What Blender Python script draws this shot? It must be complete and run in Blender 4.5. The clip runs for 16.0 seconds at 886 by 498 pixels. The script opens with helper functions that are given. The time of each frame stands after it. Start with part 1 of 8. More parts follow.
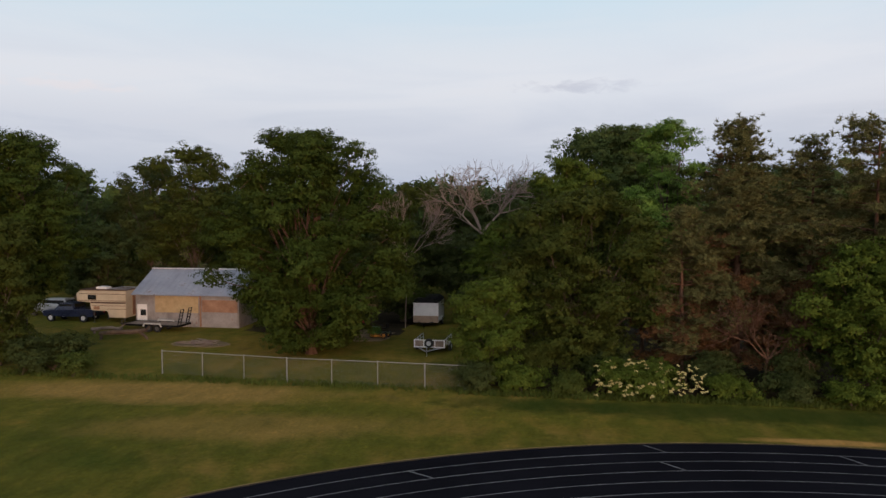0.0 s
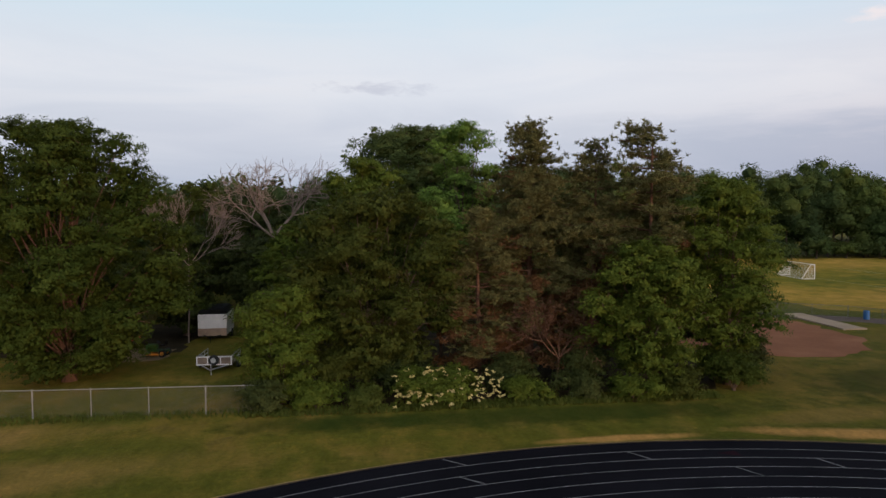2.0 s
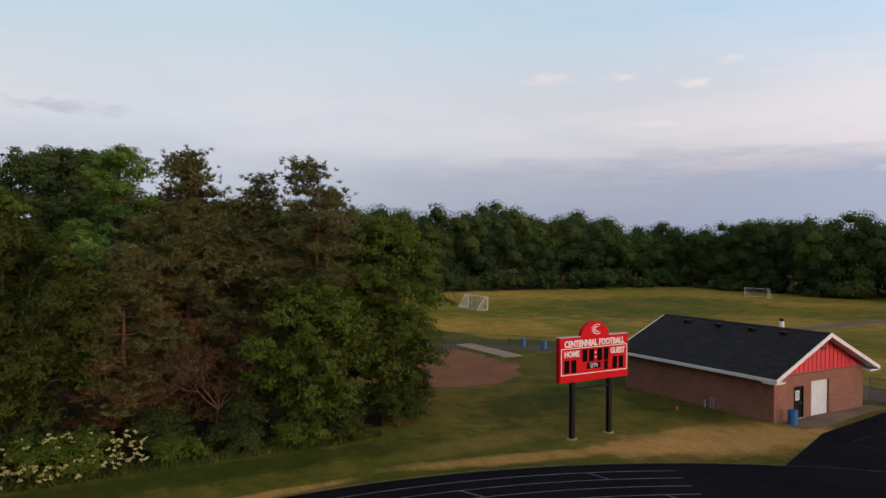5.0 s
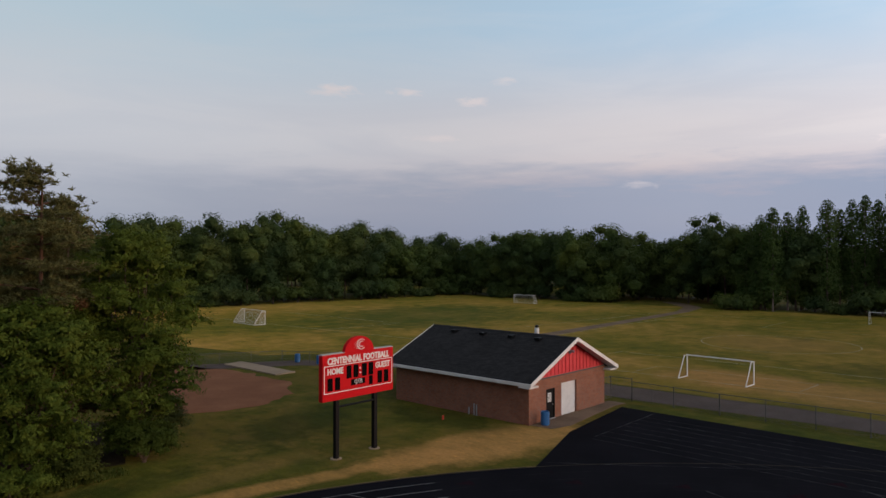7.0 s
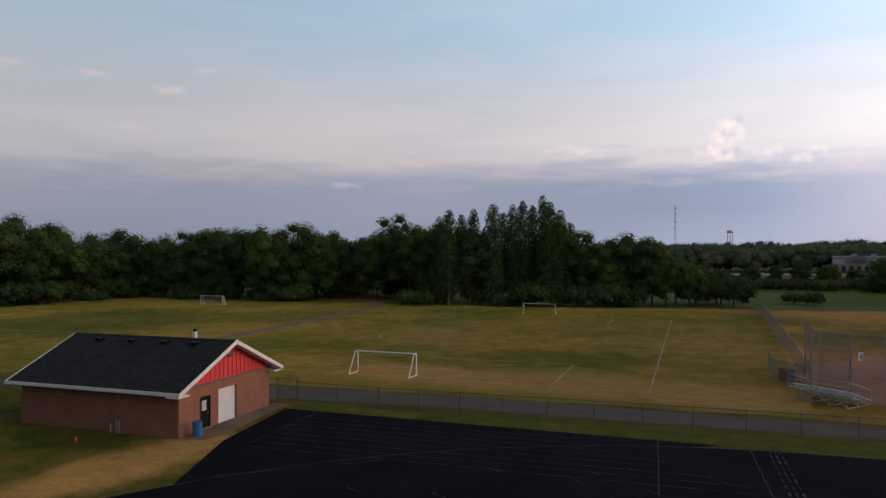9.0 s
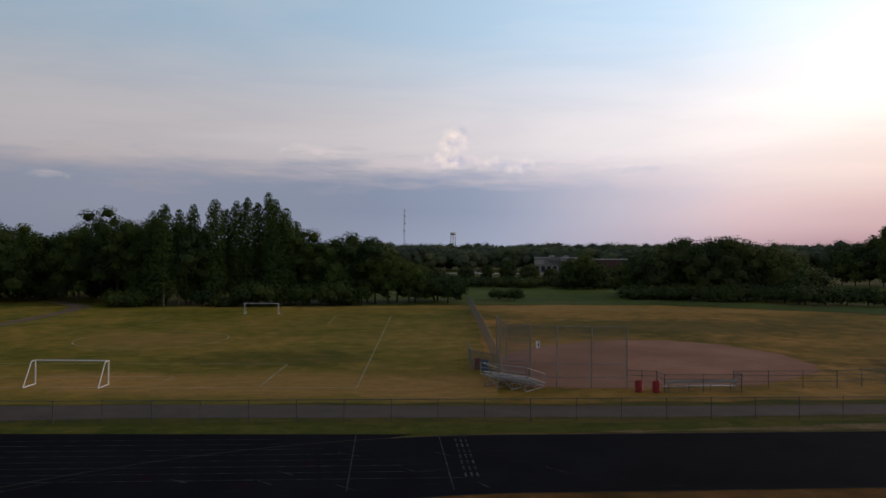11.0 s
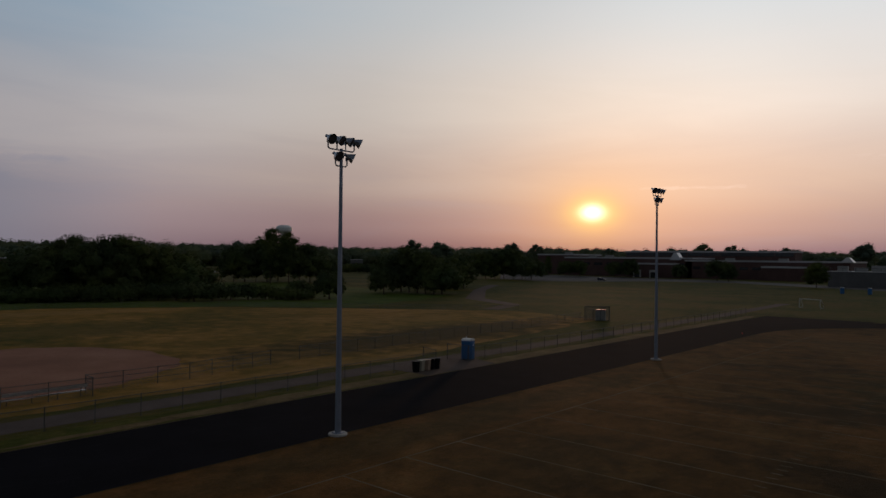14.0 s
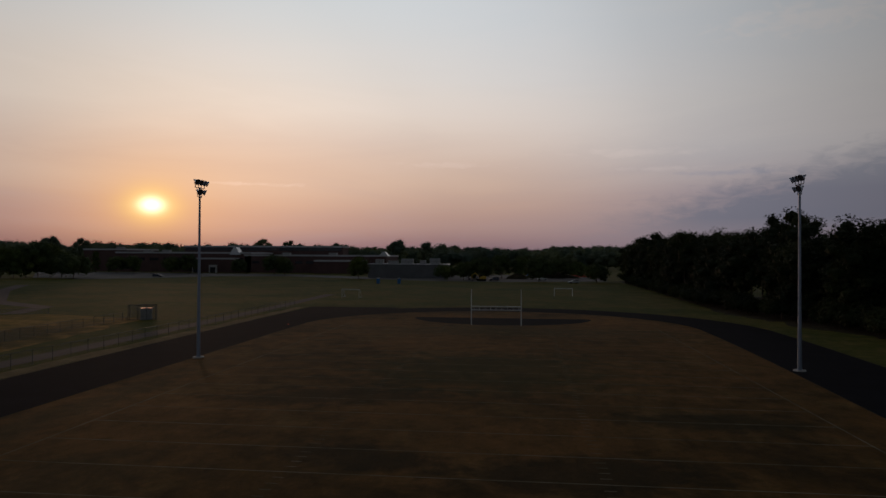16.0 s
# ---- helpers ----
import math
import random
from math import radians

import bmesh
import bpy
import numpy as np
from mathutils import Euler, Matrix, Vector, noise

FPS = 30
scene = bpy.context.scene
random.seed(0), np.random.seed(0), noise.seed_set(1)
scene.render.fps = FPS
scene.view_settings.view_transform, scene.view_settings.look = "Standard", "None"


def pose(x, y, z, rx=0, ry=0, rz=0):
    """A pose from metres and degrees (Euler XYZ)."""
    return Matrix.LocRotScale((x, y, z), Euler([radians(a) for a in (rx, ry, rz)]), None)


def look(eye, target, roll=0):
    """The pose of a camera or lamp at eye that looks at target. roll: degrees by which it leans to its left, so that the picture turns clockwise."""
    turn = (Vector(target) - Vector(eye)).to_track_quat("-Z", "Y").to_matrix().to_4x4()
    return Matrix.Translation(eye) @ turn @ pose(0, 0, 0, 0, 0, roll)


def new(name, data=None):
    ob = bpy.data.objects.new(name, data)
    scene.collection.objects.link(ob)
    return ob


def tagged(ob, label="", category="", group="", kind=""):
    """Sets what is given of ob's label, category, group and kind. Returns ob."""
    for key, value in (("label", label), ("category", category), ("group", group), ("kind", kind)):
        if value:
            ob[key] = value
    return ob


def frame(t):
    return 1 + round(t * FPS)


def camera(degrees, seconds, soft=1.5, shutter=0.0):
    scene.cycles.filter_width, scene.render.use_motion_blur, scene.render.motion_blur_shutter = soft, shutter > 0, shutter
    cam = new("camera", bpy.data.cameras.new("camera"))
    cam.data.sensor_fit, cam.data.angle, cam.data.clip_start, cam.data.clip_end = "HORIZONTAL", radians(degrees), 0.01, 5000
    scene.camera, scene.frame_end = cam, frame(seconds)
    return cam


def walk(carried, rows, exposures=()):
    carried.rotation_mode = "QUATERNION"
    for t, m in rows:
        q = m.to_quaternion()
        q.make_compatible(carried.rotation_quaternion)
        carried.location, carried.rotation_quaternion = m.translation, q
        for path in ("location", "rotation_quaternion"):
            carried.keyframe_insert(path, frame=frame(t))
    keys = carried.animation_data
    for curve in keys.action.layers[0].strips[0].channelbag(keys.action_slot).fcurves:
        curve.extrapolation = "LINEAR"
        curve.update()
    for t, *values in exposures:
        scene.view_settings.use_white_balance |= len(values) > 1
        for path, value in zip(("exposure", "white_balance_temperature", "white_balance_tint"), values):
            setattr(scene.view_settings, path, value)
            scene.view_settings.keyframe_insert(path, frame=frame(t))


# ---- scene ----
cam = camera(64.6, 16.0)
PATH = [
    (0, (-1.172, 0.78, 10.668), (-1.46, 2.756, 10.556), 0.0),
    (0.5, (-0.967, 1.678, 10.675), (-1.141, 3.667, 10.562), -0.0),
    (1, (-0.791, 2.503, 10.692), (-0.82, 4.499, 10.578), -0.1),
    (1.5, (-0.667, 3.153, 10.718), (-0.547, 5.146, 10.606), -0.1),
    (2, (-0.656, 3.542, 10.78), (-0.387, 5.521, 10.668), -0.2),
    (2.5, (-0.625, 3.682, 10.833), (-0.243, 5.642, 10.721), -0.2),
    (3, (-0.337, 3.78, 10.878), (0.172, 5.711, 10.772), -0.1),
    (3.5, (0.35, 3.966, 10.924), (0.971, 5.865, 10.84), 0.0),
    (4, (1.208, 4.212, 10.942), (1.94, 6.072, 10.888), -0.1),
    (4.5, (1.899, 4.417, 10.962), (2.785, 6.209, 10.931), 0.2),
    (7, (4.331, 4.518, 11.219), (5.824, 5.849, 11.237), 0.0),
    (7.5, (4.995, 4.056, 11.22), (6.593, 5.259, 11.238), 0.0),
    (8, (5.71, 3.507, 11.204), (7.422, 4.542, 11.22), 0.1),
    (8.5, (6.438, 3.102, 11.189), (8.258, 3.931, 11.204), 0.1),
    (9, (7.061, 2.677, 11.173), (8.963, 3.293, 11.187), -0.1),
    (9.2, (7.221, 2.494, 11.168), (9.149, 3.026, 11.179), -0.3),
    (11.3, (7.932, 0.415, 11.021), (9.916, 0.16, 11.037), 0.5),
    (11.5, (7.941, 0.154, 11.023), (9.909, -0.199, 11.039), 0.5),
    (12, (7.844, -0.604, 11.055), (9.759, -1.183, 11.074), 0.5),
    (12.5, (7.685, -1.326, 11.075), (9.52, -2.122, 11.096), 0.5),
    (13, (7.312, -2.061, 11.091), (9.021, -3.1, 11.114), 0.6),
    (13.5, (6.913, -2.715, 11.103), (8.448, -3.998, 11.128), 0.7),
    (14, (6.535, -3.429, 11.096), (7.85, -4.936, 11.121), 0.6),
    (14.5, (6.239, -4.134, 11.092), (7.285, -5.838, 11.117), 0.6),
    (15, (5.994, -4.814, 11.069), (6.734, -6.673, 11.093), 0.3),
    (15.5, (5.705, -5.424, 11.059), (6.129, -7.378, 11.08), 0.2),
    (16, (5.392, -6.028, 11.044), (5.618, -8.015, 11.064), 0.3),
]
# stops of exposure over the clip
EXPOSURES = [(0.0, 0.54), (2.0, 0.58), (4.0, 0.52), (5.5, 0.34), (7.0, 0.12), (9.0, -0.06), (11.0, -0.34), (12.5, -0.82), (14.0, -1.52), (15.0, -1.78), (16.0, -1.70)]
walk(cam, [(t, look(eye, target, roll)) for t, eye, target, roll in PATH], EXPOSURES)

SUN_AZ, SUN_EL = radians(-60.9), radians(3.75)
SUN_DIR = Vector((math.cos(SUN_EL) * math.cos(SUN_AZ), math.cos(SUN_EL) * math.sin(SUN_AZ), math.sin(SUN_EL)))


def srgb(r, g, b):
    f = lambda c: c / 12.92 if c <= 0.04045 else ((c + 0.055) / 1.055) ** 2.4
    return (f(r / 255), f(g / 255), f(b / 255), 1.0)


class Nodes:
    """Short hand for building node trees."""

    def __init__(self, tree):
        self.tree = tree
        tree.nodes.clear()

    def add(self, kind):
        return self.tree.nodes.new(kind)

    def link(self, a, b):
        self.tree.links.new(a, b)

    def put(self, sock, v):
        if isinstance(v, bpy.types.NodeSocket):
            self.link(v, sock)
        elif v is not None:
            sock.default_value = v

    def math(self, op, a, b=None, clamp=False):
        n = self.add("ShaderNodeMath")
        n.operation, n.use_clamp = op, clamp
        self.put(n.inputs[0], a)
        if b is not None:
            self.put(n.inputs[1], b)
        return n.outputs[0]

    def mix(self, fac, a, b, blend="MIX"):
        n = self.add("ShaderNodeMix")
        n.data_type, n.blend_type = "RGBA", blend
        self.put(n.inputs[0], fac)
        self.put(n.inputs[6], a)
        self.put(n.inputs[7], b)
        return n.outputs[2]

    def ramp(self, fac, stops, interp="LINEAR"):
        n = self.add("ShaderNodeValToRGB")
        n.color_ramp.interpolation = interp
        el = n.color_ramp.elements
        while len(el) < len(stops):
            el.new(0.5)
        for e, (p, c) in zip(el, stops):
            e.position = p
            e.color = c if len(c) == 4 else (*c, 1)
        self.put(n.inputs[0], fac)
        return n.outputs[0]

    def noise(self, vec, scale, detail=4.0, rough=0.55, distort=0.0):
        n = self.add("ShaderNodeTexNoise")
        self.put(n.inputs["Vector"], vec)
        n.inputs["Scale"].default_value = scale
        n.inputs["Detail"].default_value = detail
        n.inputs["Roughness"].default_value = rough
        n.inputs["Distortion"].default_value = distort
        return n.outputs[0]

    def range(self, v, a, b, c=0.0, d=1.0, kind="LINEAR"):
        n = self.add("ShaderNodeMapRange")
        n.interpolation_type = kind
        self.put(n.inputs[0], v)
        for i, x in enumerate((a, b, c, d)):
            n.inputs[i + 1].default_value = x
        return n.outputs[0]

    def dot(self, v, w):
        n = self.add("ShaderNodeVectorMath")
        n.operation = "DOT_PRODUCT"
        self.put(n.inputs[0], v)
        n.inputs[1].default_value = w
        return n.outputs["Value"]


def grey(v):
    return (v, v, v, 1.0)


def build_world():
    world = bpy.data.worlds.new("dusk_sky")
    scene.world = world
    world.use_nodes = True
    N = Nodes(world.node_tree)
    way = N.add("ShaderNodeTexCoord").outputs["Generated"]
    sep = N.add("ShaderNodeSeparateXYZ")
    N.link(way, sep.inputs[0])
    z = sep.outputs[2]
    el = N.math("MULTIPLY", N.math("ARCSINE", z), 180 / math.pi)          # degrees above the horizon
    az = N.math("MULTIPLY", N.math("ARCTAN2", sep.outputs[1], sep.outputs[0]), 180 / math.pi)
    side = N.dot(way, (math.cos(SUN_AZ), math.sin(SUN_AZ), 0.0))          # 1 towards the sun
    e40 = N.range(el, 0.0, 45.0)
    away = N.ramp(e40, AWAY, "EASE")
    across = N.ramp(e40, ACROSS, "EASE")
    sunward = N.ramp(e40, SUNWARD, "EASE")
    f1 = N.add("ShaderNodeMapRange")
    f1.interpolation_type = "SMOOTHSTEP"
    N.link(side, f1.inputs[0])
    f1.inputs[1].default_value, f1.inputs[2].default_value = -0.8, 0.15
    f2 = N.add("ShaderNodeMapRange")
    f2.interpolation_type = "SMOOTHSTEP"
    N.link(side, f2.inputs[0])
    f2.inputs[1].default_value, f2.inputs[2].default_value = 0.68, 1.0
    sky = N.mix(f2.outputs[0], N.mix(f1.outputs[0], away, across), sunward)
    # thin streaks of cloud, drawn out along the horizon
    comb = N.add("ShaderNodeCombineXYZ")
    N.link(N.math("MULTIPLY", az, 0.05), comb.inputs[0])
    N.link(N.math("MULTIPLY", el, 0.30), comb.inputs[1])
    streak = N.noise(comb.outputs[0], 1.0, 6.0, 0.58, 0.6)
    lift = N.math("MULTIPLY", N.range(streak, 0.42, 0.75), N.range(el, 2.0, 9.0), True)
    sky = N.mix(N.math("MULTIPLY", lift, 0.20), sky, srgb(236, 228, 228))
    dusk = N.math("MULTIPLY", N.range(streak, 0.55, 0.30), N.range(el, 16.0, 5.0), True)
    sky = N.mix(N.math("MULTIPLY", dusk, 0.20), sky, srgb(160, 168, 192))
    # the bank of cloud low over the fields, opposite the sunset's flank
    bank_top = N.math("ADD", 6.9, N.math("MULTIPLY", N.math("SUBTRACT", N.noise(comb.outputs[0], 2.6, 5.0, 0.6), 0.5), 5.0))
    inbank = N.math("MULTIPLY", N.range(N.math("SUBTRACT", bank_top, el), -0.7, 1.8),
                    N.math("MULTIPLY", N.range(az, 86.0, 34.0), N.range(az, -27.0, -7.0), True), True)
    sky = N.mix(N.math("MULTIPLY", inbank, 0.74), sky, srgb(146, 162, 187))
    # its darker heart towards the sunset
    heart = N.math("MULTIPLY", N.math("MULTIPLY", inbank, N.range(el, 0.4, 3.4)), N.math("MULTIPLY", N.range(az, 22.0, 2.0), N.range(az, -25.0, -5.0), True), True)
    sky = N.mix(N.math("MULTIPLY", heart, 0.55), sky, srgb(114, 130, 158))
    # one heaped cloud catching the last light
    def blob(a, e, wa, we):
        da = N.math("DIVIDE", N.math("SUBTRACT", az, a), wa)
        de = N.math("DIVIDE", N.math("SUBTRACT", el, e), we)
        return N.math("SUBTRACT", 1.0, N.math("SQRT", N.math("ADD", N.math("MULTIPLY", da, da), N.math("MULTIPLY", de, de))))
    puffs = N.math("MAXIMUM", blob(-4.3, 9.2, 1.9, 1.5), N.math("MAXIMUM", blob(-3.9, 7.6, 2.8, 1.0), N.math("MULTIPLY", blob(-8.6, 7.2, 3.0, 0.8), 0.7)))
    comb2 = N.add("ShaderNodeCombineXYZ")
    N.link(az, comb2.inputs[0])
    N.link(el, comb2.inputs[1])
    lump = N.noise(comb2.outputs[0], 0.85, 4.0, 0.55)
    heap = N.range(N.math("ADD", puffs, N.math("MULTIPLY", N.math("SUBTRACT", lump, 0.5), 1.3)), 0.12, 0.75)
    lit = N.noise(comb2.outputs[0], 0.75, 3.0, 0.5)
    sky = N.mix(N.math("MULTIPLY", heap, 0.82), sky, N.mix(N.range(lit, 0.36, 0.64), srgb(190, 186, 204), srgb(248, 230, 220)))
    # small torn wisps high over the fields and pale bars towards the sunset
    comb3 = N.add("ShaderNodeCombineXYZ")
    N.link(N.math("MULTIPLY", az, 0.45), comb3.inputs[0])
    N.link(N.math("MULTIPLY", el, 1.3), comb3.inputs[1])
    torn = N.math("MULTIPLY", N.math("SUBTRACT", N.noise(comb3.outputs[0], 1.3, 4.0, 0.6, 0.5), 0.5), 2.4)
    wisps = None
    for a, e, wa, we, much in ((50.6, 13.2, 2.6, 0.7, 1.0), (44.6, 13.1, 1.8, 0.45, 0.9), (39.3, 12.4, 1.9, 0.5, 0.9), (42.4, 9.5, 2.4, 0.5, 0.6), (36.8, 13.9, 1.5, 0.4, 0.6),
                               (26.2, 5.5, 1.8, 0.5, 0.5), (6.5, 8.2, 4.0, 0.6, 0.7), (126.0, 8.9, 6.0, 0.7, 0.5), (-112.0, 17.0, 9.0, 1.6, 0.7), (-99.0, 8.2, 7.0, 0.5, 0.45), (-84.0, 7.4, 7.0, 0.35, 0.4), (-68.0, 5.6, 6.0, 0.22, 0.6), (-101.0, 6.9, 5.0, 0.3, 0.4)):
        one = N.math("MULTIPLY", N.range(N.math("ADD", blob(a, e, wa, we), torn), 0.2, 0.9), much)
        wisps = one if wisps is None else N.math("MAXIMUM", wisps, one)
    sky = N.mix(N.math("MULTIPLY", wisps, 0.6), sky, srgb(244, 228, 226))
    bars = None
    for a, e, wa, we, much in ((87.2, 9.7, 6.0, 0.55, 0.8), (-106.0, 6.4, 6.0, 0.3, 1.0), (-4.0, 6.3, 9.0, 0.5, 0.6), (-19.0, 6.8, 3.0, 0.3, 0.6), (4.5, 8.4, 2.5, 0.3, 0.6)):
        one = N.math("MULTIPLY", N.range(N.math("ADD", blob(a, e, wa, we), torn), 0.1, 0.9), much)
        bars = one if bars is None else N.math("MAXIMUM", bars, one)
    sky = N.mix(N.math("MULTIPLY", bars, 0.45), sky, srgb(160, 164, 188))
    # a grey-blue veil with torn edges west of the sunset
    veil = N.math("MULTIPLY", N.range(N.math("ADD", N.math("SUBTRACT", N.math("ADD", 1.0, N.math("MULTIPLY", N.math("SUBTRACT", -88.0, az), 0.26)), el), N.math("MULTIPLY", torn, 1.6)), -0.5, 1.8),
                  N.math("MULTIPLY", N.range(az, -90.0, -104.0), N.range(el, 0.5, 3.0), True), True)
    sky = N.mix(N.math("MULTIPLY", veil, 0.75), sky, srgb(126, 134, 156))
    # the west is veiled in warm grey high cloud
    west = N.math("MULTIPLY", N.math("MULTIPLY", N.range(az, -62.0, -104.0, kind="SMOOTHSTEP"), N.range(az, -170.0, -135.0), True), N.range(el, 5.0, 12.0), True)
    sky = N.mix(N.math("MULTIPLY", west, 0.66), sky, srgb(214, 208, 203))
    # peach light spreads low along the horizon west of the sun
    peach = N.math("MULTIPLY", N.math("MULTIPLY", N.range(az, -106.0, -86.0, kind="SMOOTHSTEP"), N.range(az, -50.0, -74.0, kind="SMOOTHSTEP"), True), N.math("MULTIPLY", N.range(el, 0.5, 4.0), N.range(el, 14.0, 6.0), True), True)
    sky = N.mix(N.math("MULTIPLY", peach, 0.32), sky, srgb(240, 190, 150))
    # glow round the low sun and its disc
    near = N.dot(way, SUN_DIR)
    off = N.math("MULTIPLY", N.math("ARCCOSINE", N.math("MINIMUM", near, 1.0)), 180 / math.pi)
    off = N.math("MULTIPLY", off, N.math("ADD", 0.8, N.math("MULTIPLY", streak, 0.4)))
    # thin bars of cloud flatten the glow
    flat = N.math("SQRT", N.math("ADD", N.math("MULTIPLY", off, off), N.math("MULTIPLY", N.math("POWER", N.math("MULTIPLY", N.math("SUBTRACT", el, math.degrees(SUN_EL)), 1.05), 2.0), 1.0)))
    halo = N.math("POWER", 2.718, N.math("MULTIPLY", flat, -0.11))
    halo2 = N.math("POWER", 2.718, N.math("MULTIPLY", flat, -0.36))
    halo3 = N.math("POWER", 2.718, N.math("MULTIPLY", N.math("POWER", N.math("DIVIDE", flat, 1.75), 2.0), -1.0))
    sky = N.mix(N.math("MULTIPLY", halo, 0.22, True), sky, srgb(250, 178, 150))
    sky = N.mix(N.math("MULTIPLY", halo2, 0.68, True), sky, srgb(255, 186, 104))
    sky = N.mix(N.math("MULTIPLY", halo3, 0.85, True), sky, (1.15, 0.78, 0.26, 1))
    disc = N.math("POWER", 2.718, N.math("MULTIPLY", N.math("POWER", N.math("DIVIDE", flat, 0.80), 2.0), -1.0))
    nishita = N.add("ShaderNodeTexSky")
    nishita.sky_type, nishita.sun_disc, nishita.sun_elevation = "NISHITA", False, SUN_EL
    nishita.sun_rotation, nishita.dust_density = radians(90) - SUN_AZ, 3.0
    sky = N.mix(0.05, sky, N.mix(1.0, nishita.outputs[0], grey(0.12), "MULTIPLY"))
    sky = N.mix(disc, sky, (2.6, 2.2, 1.5, 1))
    # the sky is several times brighter towards the sunset than opposite it
    stops = [(-1.0, -0.55), (-0.6, -0.48), (-0.3, -0.42), (0.0, -0.12), (0.4, 0.12), (0.75, 0.90), (0.92, 1.10), (1.0, 1.62)]
    curve = N.ramp(N.range(side, -1.0, 1.0), [((a + 1) / 2, grey((g + 0.7) / 2.3)) for a, g in stops], "B_SPLINE")
    gain = N.math("POWER", 2.0, N.math("SUBTRACT", N.math("MULTIPLY", curve, 2.3), 0.7))
    # thin high cloud west of the sunset shines more than the clear east
    gain = N.math("MULTIPLY", gain, N.math("ADD", 1.0, N.math("MULTIPLY", N.math("MULTIPLY", N.range(az, -52.0, -94.0, kind="SMOOTHSTEP"), N.range(az, -128.0, -92.0, kind="SMOOTHSTEP"), True), N.range(el, 2.0, 14.0, 0.16, 0.56, "SMOOTHSTEP"))))
    # and the sky just east of it is a little duller
    gain = N.math("MULTIPLY", gain, N.math("SUBTRACT", 1.0, N.math("MULTIPLY", N.math("MULTIPLY", N.range(az, -72.0, -42.0, kind="SMOOTHSTEP"), N.range(az, -24.0, -44.0, kind="SMOOTHSTEP"), True), N.range(el, 4.0, 16.0, 0.20, 0.06))))
    lit_sky = N.add("ShaderNodeVectorMath")
    lit_sky.operation = "SCALE"
    N.link(sky, lit_sky.inputs[0])
    N.link(gain, lit_sky.inputs["Scale"])
    sky = lit_sky.outputs[0]
    below = N.range(el, -0.6, 0.0)
    sky = N.mix(below, srgb(110, 100, 98), sky)
    bg = N.add("ShaderNodeBackground")
    N.link(sky, bg.inputs[0])
    bg.inputs[1].default_value = SKY
    N.link(bg.outputs[0], N.add("ShaderNodeOutputWorld").inputs[0])


# colours of the sky from the horizon to 45 degrees, away from, across and towards the sunset
SKY = 1.0
AWAY = [(0.0, srgb(180, 190, 210)), (0.13, srgb(209, 214, 227)), (0.22, srgb(225, 229, 238)), (0.4, srgb(205, 226, 240)), (0.75, srgb(150, 172, 194)), (1.0, srgb(124, 140, 160))]
ACROSS = [(0.0, srgb(170, 151, 160)), (0.09, srgb(191, 173, 179)), (0.2, srgb(211, 205, 209)), (0.42, srgb(175, 201, 224)), (0.75, srgb(150, 164, 182)), (1.0, srgb(120, 132, 150))]
SUNWARD = [(0.0, srgb(130, 98, 112)), (0.06, srgb(168, 140, 146)), (0.14, srgb(204, 184, 176)), (0.27, srgb(230, 221, 212)), (0.47, srgb(226, 231, 233)), (0.8, srgb(192, 200, 210)), (1.0, srgb(140, 150, 166))]
build_world()

sun = new("sun", bpy.data.lights.new("sun", "SUN"))
sun.matrix_world = look(SUN_DIR * 100, (0, 0, 0))
sun.data.energy, sun.data.angle, sun.data.color = 0.95, radians(3.0), (1.0, 0.58, 0.34)


# ---- materials ----
def surface(name, stops, scale=1.0, detail=6.0, fine=None, rough=(0.7, 0.9), metal=0.0, bump=0.0, bump_scale=None,
            random=0.0, coords="Object", stretch=(1, 1, 1), spec=0.3, wear=None):
    """A weathered surface: a ramp over noise at one scale, a finer grain over it, uneven gloss and relief."""
    m = bpy.data.materials.new(name)
    m.use_nodes = True
    N = Nodes(m.node_tree)
    co = N.add("ShaderNodeTexCoord").outputs[coords]
    mp = N.add("ShaderNodeMapping")
    N.link(co, mp.inputs[0])
    mp.inputs[3].default_value = stretch
    v = mp.outputs[0]
    n1 = N.noise(v, scale, detail, 0.6)
    lo = 0.5 - 0.5 / 2.4
    col = N.ramp(N.range(n1, lo, 1 - lo), stops)
    n2 = N.noise(v, fine or scale * 9, 4.0, 0.6)
    col = N.mix(N.range(n2, 0.3, 0.7, 0.0, 0.5), col, N.mix(1.0, col, grey(0.72), "MULTIPLY"))
    if wear:
        n3 = N.noise(v, wear[1], 5.0, 0.7)
        col = N.mix(N.range(n3, wear[2], wear[2] + 0.12), col, wear[0])
    if random:
        info = N.add("ShaderNodeObjectInfo").outputs["Random"]
        col = N.mix(1.0, col, N.mix(info, grey(1 - random), grey(1.0)), "MULTIPLY")
    b = N.add("ShaderNodeBsdfPrincipled")
    N.link(col, b.inputs["Base Color"])
    N.link(N.range(n2, 0.3, 0.7, rough[0], rough[1]), b.inputs["Roughness"])
    b.inputs["Metallic"].default_value = metal
    b.inputs["Specular IOR Level"].default_value = spec
    if bump:
        bp = N.add("ShaderNodeBump")
        bp.inputs["Strength"].default_value = min(1.0, bump)
        bp.inputs["Distance"].default_value = 0.05 * bump
        N.link(N.noise(v, bump_scale or (fine or scale * 9), 3.0, 0.6), bp.inputs["Height"])
        N.link(bp.outputs[0], b.inputs["Normal"])
    N.link(b.outputs[0], N.add("ShaderNodeOutputMaterial").inputs[0])
    return m


